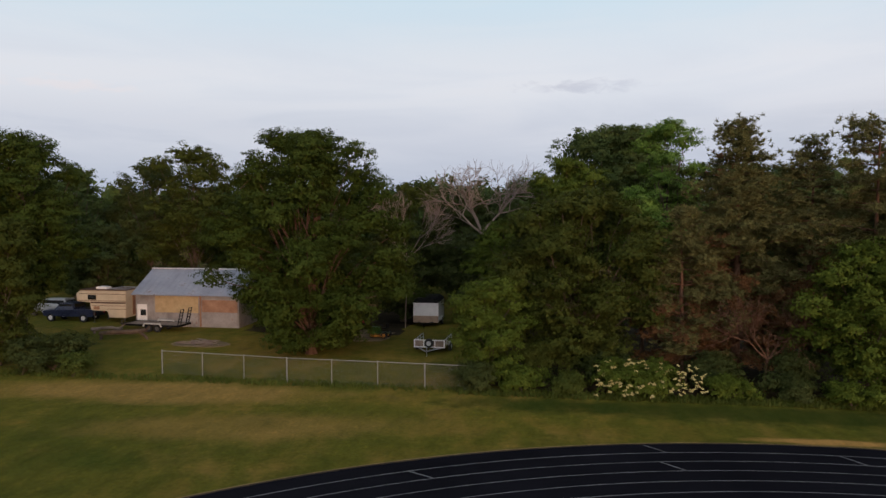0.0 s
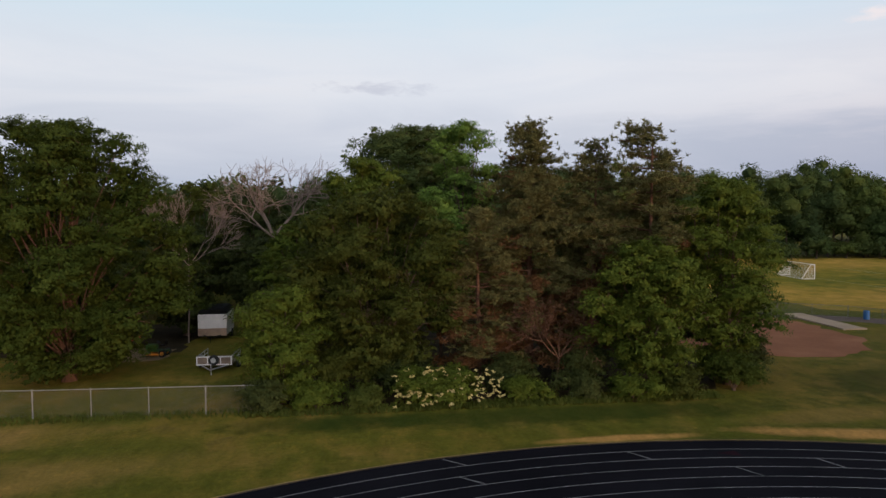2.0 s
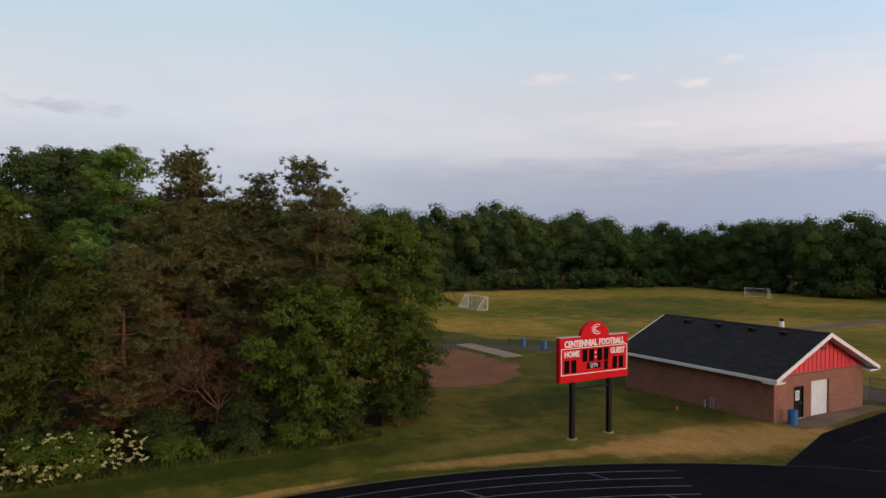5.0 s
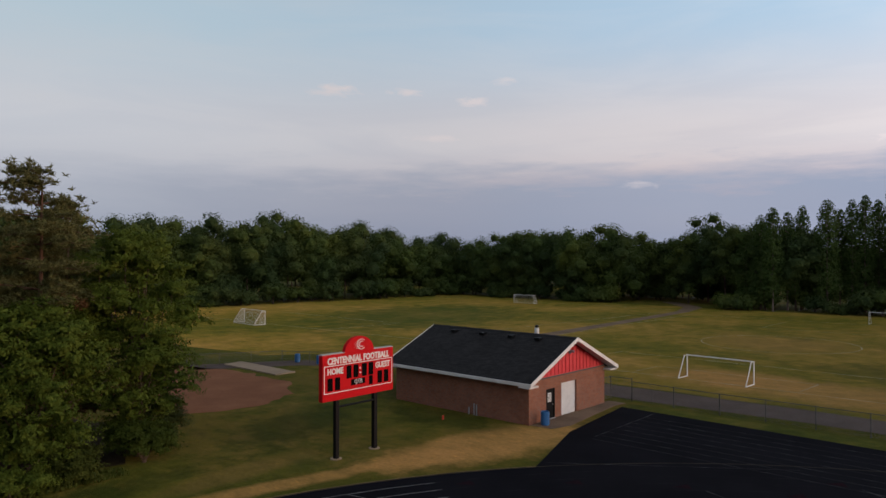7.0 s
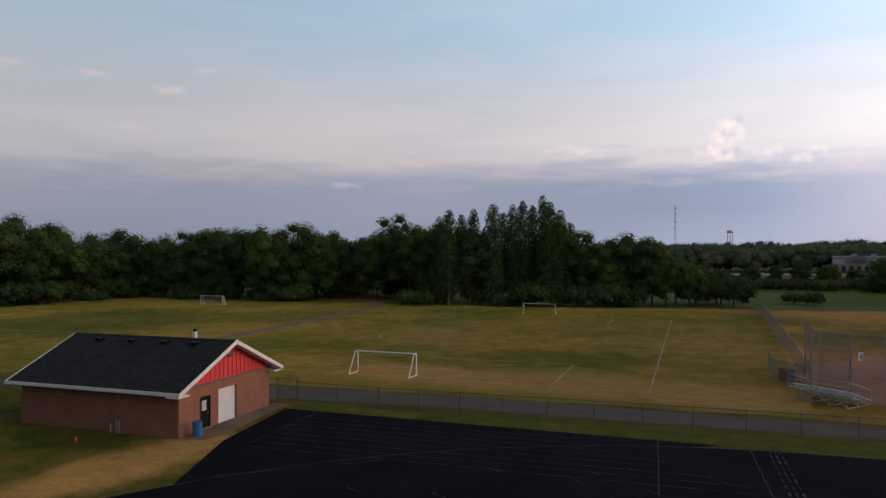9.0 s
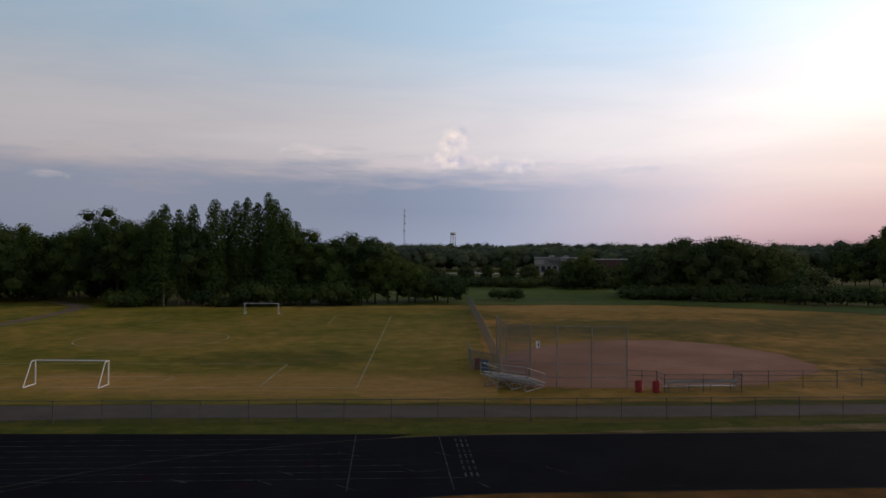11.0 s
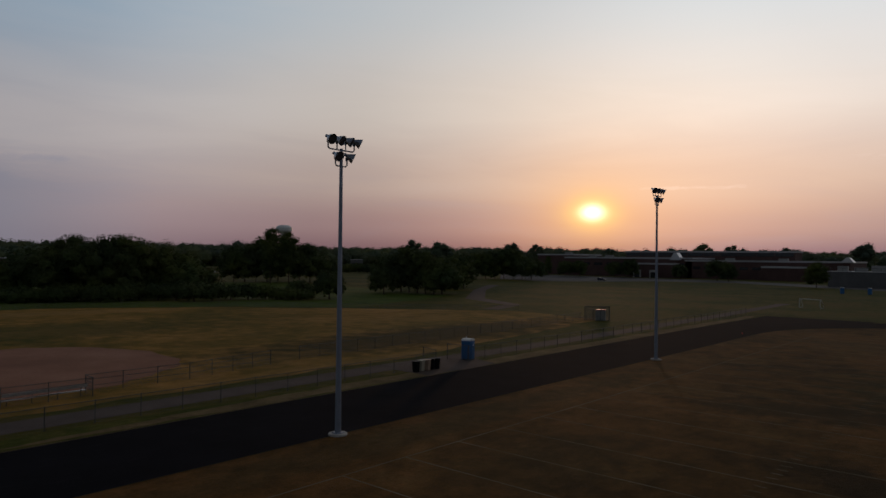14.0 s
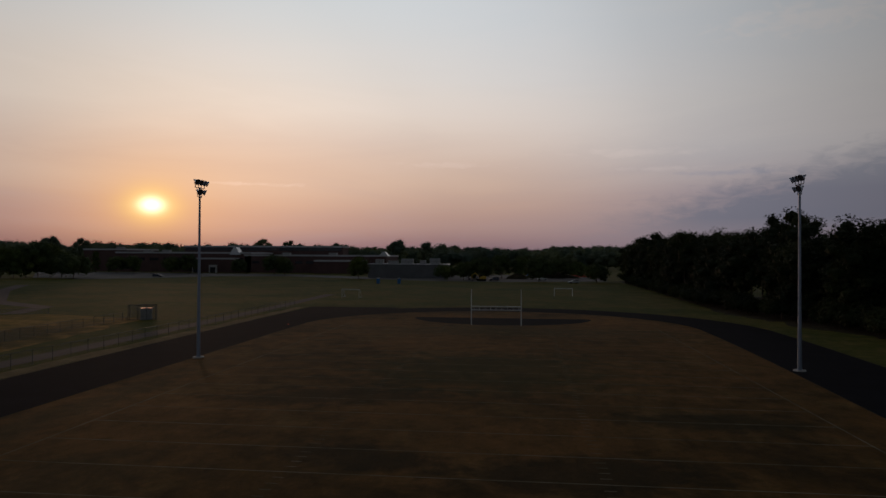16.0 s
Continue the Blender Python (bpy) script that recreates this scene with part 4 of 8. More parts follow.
def words(text, size, material, name, parent, x, y, z, rot=0.0, width=None, depth=0.01, label="", bold=0.0):
    """Lettering that stands upright, facing -y, as a mesh."""
    cu = bpy.data.curves.new(name, "FONT")
    cu.body, cu.size, cu.align_x, cu.align_y, cu.extrude = text, size, "CENTER", "CENTER", depth
    cu.resolution_u, cu.offset = 2, size * bold
    tmp = bpy.data.objects.new(name, cu)
    scene.collection.objects.link(tmp)
    bpy.context.view_layer.update()
    me = bpy.data.meshes.new_from_object(tmp.evaluated_get(bpy.context.evaluated_depsgraph_get()))
    bpy.data.objects.remove(tmp)
    co = np.zeros(len(me.vertices) * 3, np.float32)
    me.vertices.foreach_get("co", co)
    co = co.reshape(-1, 3)
    w, hgt = np.ptp(co[:, 0]), np.ptp(co[:, 1])
    co[:, 0] -= (co[:, 0].max() + co[:, 0].min()) / 2
    co[:, 1] -= (co[:, 1].max() + co[:, 1].min()) / 2
    sx = (width / w) if width else 1.0
    sy = size / hgt
    out = np.stack([co[:, 0] * sx, -co[:, 2], co[:, 1] * sy], axis=1)
    me.vertices.foreach_set("co", out.astype(np.float32).ravel())
    me.update()
    ob = part(name, me, material, parent, label)
    ob.matrix_basis = pose(x, y, z, 0, 0, rot)
    return ob


# ---- ground, track and fields ----
def wobble(pts, amount, seed, step=1.5):
    """An outline with its sides broken into uneven short runs."""
    rng = np.random.default_rng(seed)
    out = []
    for (x0, y0), (x1, y1) in zip(pts, pts[1:] + pts[:1]):
        n = max(1, int(math.hypot(x1 - x0, y1 - y0) / step))
        for i in range(n):
            t = i / n
            out.append((x0 + (x1 - x0) * t + rng.normal(0, amount), y0 + (y1 - y0) * t + rng.normal(0, amount)))
    return out


def sheet(name, poly, z, material, label, category="ground", thick=0.1):
    return structure(name, Geo().prism(poly, z - thick, z), material, label, category)


def ribbon(geo, left, right, z, thick=0.0):
    for a, b, c, d in zip(left, left[1:], right[1:], right):
        geo.face([(a[0], a[1], z), (b[0], b[1], z), (c[0], c[1], z), (d[0], d[1], z)])


def strip_line(geo, pts, width, z):
    """A painted line along pts."""
    P = np.array(pts, float)
    T = np.gradient(P, axis=0)
    T /= np.linalg.norm(T, axis=1, keepdims=True)
    Nn = np.stack([-T[:, 1], T[:, 0]], axis=1) * width / 2
    ribbon(geo, P - Nn, P + Nn, z)


ground_geo = Geo()
ground_geo.face([(-3000, -3000, 0), (3000, -3000, 0), (3000, 3000, 0), (-3000, 3000, 0)])
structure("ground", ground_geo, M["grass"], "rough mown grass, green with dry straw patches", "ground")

# the running track: its outer edge, run anticlockwise from the south end of the east straight
CX, CY, RO = 11.2, -5.4, 39.25
SX, SY, SR = 9.5, -115.5, 41.4
outer = [(50.45 + 0.45 * t, y) for t, y in zip(np.linspace(1, 0, 60), np.linspace(SY, CY, 60))]
outer += [(CX + RO * math.cos(a), CY + RO * math.sin(a)) for a in np.linspace(0, math.pi, 90)[1:]]
outer += [(CX - RO + (SX - SR - CX + RO) * (3 * t * t - 2 * t ** 3), CY + (SY - CY) * t) for t in np.linspace(0, 1, 60)[1:]]
outer += [(SX + SR * math.cos(a), SY + SR * math.sin(a)) for a in np.linspace(math.pi, 2 * math.pi, 90)[1:-1]]
O = np.array(outer)
Tn = np.roll(O, -1, axis=0) - np.roll(O, 1, axis=0)
Tn /= np.linalg.norm(Tn, axis=1, keepdims=True)
IN = np.stack([-Tn[:, 1], Tn[:, 0]], axis=1)


def lane(d):
    p = O + IN * d
    return np.concatenate([p, p[:1]])


LANE, FIRST, WIDE = 1.07, 1.12, 10.35
track = Geo()
ribbon(track, lane(0.0), lane(WIDE), 0.02)
structure("running_track", track, M["track"], "black rubber running track with white lane lines", "running track")
chute = Geo()
chute.prism([(34.7, 25.4), (40.0, 19.0), (50.8, 0.0), (51.9, 29.2), (43.0, 28.2)], -0.08, 0.012)
chute.prism([(40.7, -120.0), (51.0, -120.0), (50.4, -153.0), (46.5, -153.5), (31.0, -153.5)], -0.08, 0.012)
structure("sprint_chute", chute, M["track"], "black rubber run-up lanes beside the track", "running track")
dzone = Geo()
dzone.prism([(9 + 15.5 * math.cos(a), -131.5 + 13.0 * math.sin(a)) for a in np.linspace(0, math.pi, 40)], -0.08, 0.014)
structure("jump_apron", dzone, M["track"], "black rubber half-round jumping apron", "running track")
kerb = Geo()
e0, e1 = lane(-0.10), lane(0.0)
ribbon(kerb, e0, e1, 0.03)
i0, i1 = lane(WIDE), lane(WIDE + 0.06)
ribbon(kerb, i0, i1, 0.03)
structure("track_edge", kerb, M["greyedge"], "narrow weathered concrete edging of the track", "track edge")
EASTERN = next(i for i in range(60, 150) if O[i][0] < 31.0)
for k in range(9):
    a, b = lane(FIRST + LANE * k - 0.025), lane(FIRST + LANE * k + 0.025)
    g = Geo()
    ribbon(g, a[EASTERN:150], b[EASTERN:150], 0.026)
    structure("lane_line", g, M["line"], "white painted lane line on the bend", "lane line")
    g = Geo()
    ribbon(g, a[149:], b[149:], 0.026)
    ribbon(g, a[:EASTERN + 1], b[:EASTERN + 1], 0.026)
    structure("worn_lane_line", g, M["wornline"], "lane line worn nearly away on the straight", "lane line")
# straight lanes that run on into the chute
g = Geo()
for k in range(8):
    strip_line(g, [(49.9 - LANE * k, 26.3), (49.9 - LANE * k, 8 - 1.5 * k)], 0.05, 0.024)
strip_line(g, [(43.0, 26.4), (51.4, 26.4)], 0.07, 0.024)
strip_line(g, [(36.4, 25.6), (44.0, 15.0)], 0.05, 0.024)
structure("chute_lines", g, M["dimline"], "worn white lines of the sprint lanes", "lane line")


# staggered start marks across single lanes
g = Geo()
rng = np.random.default_rng(5)
north = [i for i in range(60, 149)]


def cross_mark(geo, i, k, slant=0.35, w=0.06):
    p, q = O[i] + IN[i] * (FIRST + LANE * (k - 1) + 0.04), O[i] + IN[i] * (FIRST + LANE * k - 0.04)
    t = Tn[i] * slant
    strip_line(geo, [p + t, q - t], w, 0.028)


MARKS = [(3.8, 0), (11.95, 1), (4.0, 2), (15.4, 3), (20.2, 2), (26.6, 1), (27.7, 4), (23.8, 6), (-6.4, 1), (-9.5, 4)]
for mx, k in MARKS:
    i = min(north, key=lambda j: abs(O[j][0] + IN[j][0] * (FIRST + LANE * (k - 1)) - mx) + (99 if O[j][1] < CY else 0))
    cross_mark(g, i, k)
structure("start_marks", g, M["line"], "short white start marks across the lanes", "lane mark")
g = Geo()
for i, k, s in ((66, 2, 0.8), (69, 4, 0.5), (70, 5, 0.4), (73, 3, 0.5), (76, 6, 0.4), (64, 5, 0.5), (67, 7, 0.5), (79, 4, 0.4), (62, 3, 0.7), (82, 7, 0.4), (58, 6, 0.8), (61, 8, 0.4)):
    cross_mark(g, i, k, s * 0.6)
structure("worn_start_marks", g, M["dimline"], "short worn start marks across the lanes", "lane mark")
g = Geo()
for y in (3.4, -1.6):
    strip_line(g, [(50.9, y), (51.0 - WIDE, y - 0.2)], 0.06, 0.028)
structure("cross_lines", g, M["dimline"], "worn start lines across all lanes", "lane mark")
# lane figures by the start line, worn to bars
g = Geo()
for k in range(8):
    x = 50.35 - LANE * k
    for j in range(3):
        g.hull([(x - 0.33, -2.6 - 0.3 * j, 0.027), (x + 0.33, -2.6 - 0.3 * j, 0.027), (x + 0.33, -2.5 - 0.3 * j, 0.027), (x - 0.33, -2.5 - 0.3 * j, 0.027)], [(3, 2, 1, 0)])
structure("lane_figures", g, M["dimline"], "worn white lane figures by the start line", "lane mark")
g = Geo()
for i, k in ((88, 1), (93, 2), (84, 2), (80, 3), (100, 1), (76, 4), (74, 2), (71, 5), (68, 3)):
    c = O[i] + IN[i] * (FIRST + LANE * (k - 0.5))
    t, n_ = Tn[i] * 0.45, IN[i] * 0.36
    a, b, d = c - t + n_, c - t - n_, c + t
    g.face([(a[0], a[1], 0.028), (b[0], b[1], 0.028), (d[0], d[1], 0.028)])
structure("exchange_marks", g, M["mark"], "faded maroon triangles on the lanes", "lane mark")

# infield
structure("football_field", Geo().prism([tuple(p) for p in lane(WIDE + 0.05)[:-1]], -0.1, 0.008), M["field"], "dry brown-green football turf", "ground")
EAST, WEST, YL = 33.7, -15.07, 4.572
g = Geo()
for x in (EAST, WEST):
    strip_line(g, [(x, -8.7), (x, -118.44)], 0.09, 0.012)
structure("side_lines", g, M["faint"], "thin white touchlines of the football field", "field line")
g = Geo()
for k in range(25):
    y = -118.44 + YL * k
    strip_line(g, [(WEST + (EAST - WEST) * t, y) for t in np.linspace(0, 1, 30)], 0.085, 0.011)
structure("yard_lines", g, M["faint"], "faint white yard lines across the turf", "field line")
g = Geo()
for k in range(1, 120):
    y = -118.44 + 0.9144 * k
    for x in (9.32 - 8.1, 9.32 + 8.1):
        strip_line(g, [(x - 0.3, y), (x + 0.3, y)], 0.07, 0.0105)
structure("hash_marks", g, M["faint"], "faint short hash marks on the turf", "field line")

# dry strips along the track
g = Geo()
ribbon(g, lane(-0.25)[0:150], lane(0.0)[0:150], 0.007)
structure("verge_strip", g, M["strawgrass"], "thin dry strip along the track's edge", "ground")
sheet("track_bank", wobble([(51.0, 29.4), (51.0, -60.0), (53.4, -60.0), (53.4, 29.0)], 0.12, 4, 2.0), 0.005, M["bank"], "green strip between track and fence")
sheet("gravel_verge", wobble([(51.1, -12.0), (51.1, -150.0), (53.2, -150.0), (53.4, -60.0), (53.0, -36.0), (52.2, -24.0)], 0.15, 6, 2.0), 0.009, M["strawgrass"], "pale dry strip beside the track")
# asphalt walk outside the fence
walkway_l = [(54.9, 29.0), (55.6, 18.0), (55.2, 0.0), (54.9, -20.0), (55.4, -40.0), (55.6, -54.0), (55.2, -75.0), (55.4, -110.0), (56.0, -150.0), (58.0, -200.0)]
walkway_r = [(59.5, 31.5), (59.8, 18.0), (58.9, 0.0), (58.2, -20.0), (58.5, -40.0), (58.9, -54.0), (58.2, -75.0), (58.3, -110.0), (59.0, -150.0), (61.0, -200.0)]
g = Geo()
ribbon(g, walkway_r, walkway_l, 0.012)
ribbon(g, [(59.5, 31.5), (59.0, 45.0), (57.0, 56.0), (50.0, 66.0), (40.0, 72.0)], [(54.9, 29.0), (55.2, 44.0), (53.5, 54.5), (48.0, 63.0), (39.0, 68.5)], 0.012)
structure("footpath", g, M["asphalt"], "grey asphalt footpath along the fence", "path")
sheet("gate_apron", wobble([(51.0, -52.5), (56.0, -52.5), (56.0, -64.5), (51.0, -63.0)], 0.15, 9, 1.5), 0.011, M["asphalt"], "grey asphalt apron at the gate")
sheet("shed_apron", [(42.9, 29.4), (44.4, 29.0), (51.8, 29.8), (53.2, 29.6), (53.2, 31.0), (42.7, 31.0)], 0.03, M["dirtpath"], "weathered concrete slab before the shed", "pavement")
sheet("soccer_turf", wobble([(59.6, -7.9), (76.0, -8.9), (160.0, -14.4), (152.0, 34.0), (154.0, 120.0), (158.0, 136.0), (112.0, 140.0), (60.0, 150.0), (40.0, 130.0), (50.0, 72.0), (60.0, 60.0), (60.0, 20.0)], 0.5, 11, 4), 0.004, M["soccer"], "mown soccer turf, green with dry patches")
# soccer lines
g = Geo()
for a, b in (((67.2, 58.0), (65.9, 4.3)), ((65.9, 4.3), (132.6, 2.4)), ((132.6, 2.4), (135.4, 58.0)), ((67.2, 58.0), (135.4, 58.0)),
             ((66.3, 12.3), (78.4, 11.9)), ((78.4, 11.9), (79.2, 43.5)), ((79.2, 43.5), (66.9, 43.8)), ((67.0, 21.0), (71.4, 20.7)), ((71.4, 20.7), (71.8, 35.5)), ((71.8, 35.5), (67.3, 35.8)),
             ((118.0, 12.0), (131.0, 12.0)), ((118.0, 40.0), (131.5, 40.0)), ((118.0, 12.0), (118.0, 40.0))):
    n = 12
    strip_line(g, [(a[0] + (b[0] - a[0]) * t, a[1] + (b[1] - a[1]) * t) for t in np.linspace(0, 1, n)], 0.10, 0.011)
strip_line(g, [(99 + 9.15 * math.cos(a), 32 + 9.15 * math.sin(a)) for a in np.linspace(0, 2 * math.pi, 50)], 0.12, 0.011)
for a, b in (((72.0, 70.0), (140.0, 64.0)), ((72.0, 70.0), (70.0, 140.0)), ((72.0, 88.0), (86.0, 87.0)), ((86.0, 87.0), (87.0, 122.0)), ((144.0, 66.0), (146.0, 138.0))):
    strip_line(g, [(a[0] + (b[0] - a[0]) * t, a[1] + (b[1] - a[1]) * t) for t in np.linspace(0, 1, 12)], 0.13, 0.011)
structure("soccer_lines", g, M["soccerline"], "white chalk lines of the soccer fields", "field line")
# path that crosses the turf into the woods
g = Geo()
ribbon(g, [(60.0, 62.0), (80.0, 60.5), (110.0, 61.5), (140.0, 63.0), (152.0, 66.5), (166.0, 78.0)], [(60.0, 59.0), (80.0, 58.0), (110.0, 59.0), (140.0, 60.5), (153.5, 63.0), (168.0, 75.0)], 0.013)
structure("woods_path", g, M["dirtpath"], "worn asphalt path into the woods", "path")
# small dirt infield and batting slab beyond the scoreboard
sheet("dirt_circle", wobble([(38.7, 51.7), (41.0, 55.2), (41.9, 60.0), (41.6, 66.0), (40.2, 71.0), (36.0, 74.5), (30.0, 74.0), (25.5, 69.0), (24.5, 61.0), (26.5, 54.0), (30.5, 50.4), (35.0, 49.4)], 0.25, 14, 1.0), 0.012, M["dirt"], "reddish bare dirt infield")
sheet("concrete_pad", [(42.8, 59.8), (45.0, 59.7), (45.2, 69.3), (43.0, 68.9)], 0.12, M["greyslab"], "pale concrete pad in the grass", "pavement", 0.2)
# softball field
inf = [(66.0, -10.0), (65.0, -18.0), (66.3, -30.0), (72.6, -39.4), (77.0, -41.5), (85.0, -42.0), (93.0, -39.0), (97.6, -33.0), (97.0, -25.0), (92.0, -16.0), (84.0, -10.5), (75.0, -8.8)]
sheet("softball_infield", wobble(inf, 0.15, 15, 1.2), 0.014, M["paledirt"], "pale pinkish-brown softball infield")
sheet("softball_turf", wobble([(59.8, -7.2), (76.0, -8.3), (160.0, -13.8), (160.0, -56.0), (142.0, -86.0), (121.0, -104.0), (92.0, -126.0), (70.0, -120.0), (60.5, -60.0), (59.8, -12.0)], 0.35, 16, 4), 0.005, M["softball"], "mown softball outfield, green and straw")
sheet("far_meadow", wobble([(158.0, 40.0), (162.0, -12.0), (161.0, -57.0), (143.0, -88.0), (122.0, -106.0), (140.0, -160.0), (260.0, -190.0), (300.0, -60.0), (300.0, 30.0)], 1.0, 17, 6), 0.003, M["lush"], "green unmown meadow")
sheet("south_field", wobble([(53.5, -30.0), (60.0, -30.0), (60.5, -62.0), (70.0, -121.0), (92.0, -127.0), (124.0, -108.0), (150.0, -175.0), (190.0, -300.0), (170.0, -352.0), (-30.0, -300.0), (-40.0, -150.0), (40.0, -156.0), (51.5, -130.0)], 0.3, 18, 5), -0.004, M["southfield"], "dry brown-green grass south of the track", thick=0.05)
# far roads
g = Geo()
ribbon(g, [(448, 200), (424, 40), (416, -40), (424, -140), (452, -330)], [(434, 200), (410, 40), (402, -40), (410, -140), (438, -330)], 0.05)
structure("highway", g, M["concrete"], "pale concrete highway beyond the meadow", "road")
def spot(az, dist):
    return 8.0 + dist * math.cos(radians(az)), -0.5 + dist * math.sin(radians(az))


g = Geo()
ribbon(g, [spot(a, d) for a, d in ((-54, 380), (-57, 352), (-62, 362), (-66.8, 384), (-72, 378), (-78, 338), (-84, 312), (-90, 308), (-97, 330))],
       [spot(a, d) for a, d in ((-54, 560), (-57, 500), (-62, 462), (-66.8, 440), (-72, 420), (-78, 372), (-84, 420), (-90, 420), (-97, 430))], 0.02)
structure("car_park", g, M["lot"], "grey car park before the school", "road")
g = Geo()
ribbon(g, [(100.5, -124), (106, -140), (128, -152), (160, -196), (184, -236)], [(97.0, -126), (103, -143), (125, -157), (157, -199), (180, -238)], 0.015)
structure("meadow_path", g, M["asphalt"], "grey path bending through the grass", "path")


# ---- things on the near field ----
def scoreboard():
    t = thing("scoreboard", "red football scoreboard with white lettering on two black posts", "scoreboard", 30.80, 34.60)
    W, Z0, Z1, D = 5.29, 3.28, 5.8, 0.32
    for x in (-1.47, 1.38):
        p = part("post", Geo().box(x, 0.1, 2.0, 0.26, 0.26, 4.2), M["black"], t, "black steel post", 0.02)
        part("footing", Geo().tube((x, 0.1, -0.1), (x, 0.1, 0.04), 0.34, 0.32, 16), M["greyslab"], p, "round concrete footing")
    part("cross_bar", Geo().tube((-1.47, 0.05, 2.85), (1.38, 0.05, 2.85), 0.06, n=8), M["black"], t, "black steel cross bar")
    cab = part("cabinet", Geo().box(0, 0, (Z0 + Z1) / 2, W, D, Z1 - Z0), M["red"], t, "red painted cabinet", 0.02)
    arc = Geo()
    pts = [(1.08 * math.cos(a), Z1 + 0.86 * math.sin(a)) for a in np.linspace(0, math.pi, 25)]
    pts = [(1.08, Z1 - 0.05)] + pts + [(-1.08, Z1 - 0.05)]
    n = len(pts)
    arc.hull([(x, -D / 2 - 0.012, z) for x, z in pts] + [(x, D / 2 - 0.1, z) for x, z in pts],
             [tuple(range(n)), tuple(range(2 * n - 1, n - 1, -1))] + [(k, (k + 1) % n, n + (k + 1) % n, n + k) for k in range(n)])
    part("arched_sign", arc, M["red"], t, "red half-round top sign")
    yf = -D / 2 - 0.014
    # plain flame-tailed ring in place of the badge
    ring = Geo()
    for r0, r1 in ((0.13, 0.165), (0.265, 0.30)):
        for k in range(18):
            a0, a1 = radians(50 + k * 14.5), radians(50 + (k + 1) * 14.5)
            q = [(0.14 + r * math.cos(a) * 1.15, Z1 + 0.40 + r * math.sin(a)) for r, a in ((r0, a0), (r1, a0), (r1, a1), (r0, a1))]
            ring.hull([(x, yf - 0.012, z) for x, z in q] + [(x, yf + 0.01, z) for x, z in q], [(0, 1, 2, 3), (0, 4, 5, 1), (1, 5, 6, 2), (2, 6, 7, 3), (3, 7, 4, 0)])
    for zz, ln in ((0.60, 0.24), (0.50, 0.36), (0.40, 0.40), (0.30, 0.34), (0.20, 0.22)):
        ring.hull([(-0.10 - ln, yf - 0.012, Z1 + zz - 0.03), (0.02, yf - 0.012, Z1 + zz - 0.022), (0.02, yf - 0.012, Z1 + zz + 0.012)], [(0, 1, 2)])
    part("badge", ring, M["white"], t, "plain white ring badge")
    words("CENTENNIAL FOOTBALL", 0.39, M["white"], "title_lettering", t, 0, yf, 5.45, width=4.6, label="white block letters", bold=0.035)
    words("HOME", 0.36, M["white"], "home_lettering", t, -1.75, yf, 4.88, width=1.1, bold=0.035)
    words("GUEST", 0.36, M["white"], "guest_lettering", t, 1.78, yf, 4.88, width=1.15, bold=0.035)
    words("QTR", 0.28, M["white"], "quarter_lettering", t, -0.1, yf - 0.02, 4.12, width=0.6)
    part("quarter_plate", Geo().box(-0.1, yf + 0.006, 4.12, 1.05, 0.02, 0.33), M["led"], t, "dark plate")
    for x, z, w, h in ((-0.78, 4.73, 0.36, 0.72), (-0.27, 4.73, 0.36, 0.72), (0.36, 4.73, 0.36, 0.72), (0.86, 4.73, 0.36, 0.72),
                       (-2.12, 4.18, 0.36, 0.70), (-1.60, 4.18, 0.36, 0.70), (1.56, 4.18, 0.36, 0.70), (2.06, 4.18, 0.36, 0.70), (0.86, 4.08, 0.28, 0.50)):
        d = part("digit_window", Geo().box(x, yf, z, w, 0.03, h), M["led"], t, "dark unlit digit window", 0.008)
    for z in (4.60, 4.86):
        part("colon_dot", Geo().tube((0.05, yf - 0.01, z), (0.05, yf + 0.02, z), 0.055, n=10), M["white"], t)
    for x, z, w, h in ((0, 5.19, 5.08, 0.045), (0, 3.72, 5.08, 0.045), (-2.52, 4.455, 0.045, 1.43), (2.52, 4.455, 0.045, 1.43)):
        part("border_stripe", Geo().box(x, yf, z, w, 0.012, h), M["white"], t, "white border stripe")
    part("top_trim", Geo().box(0, 0.02, Z1 + 0.02, W, D + 0.02, 0.03), M["galv"], t, "pale metal top edge")
    return t


scoreboard()


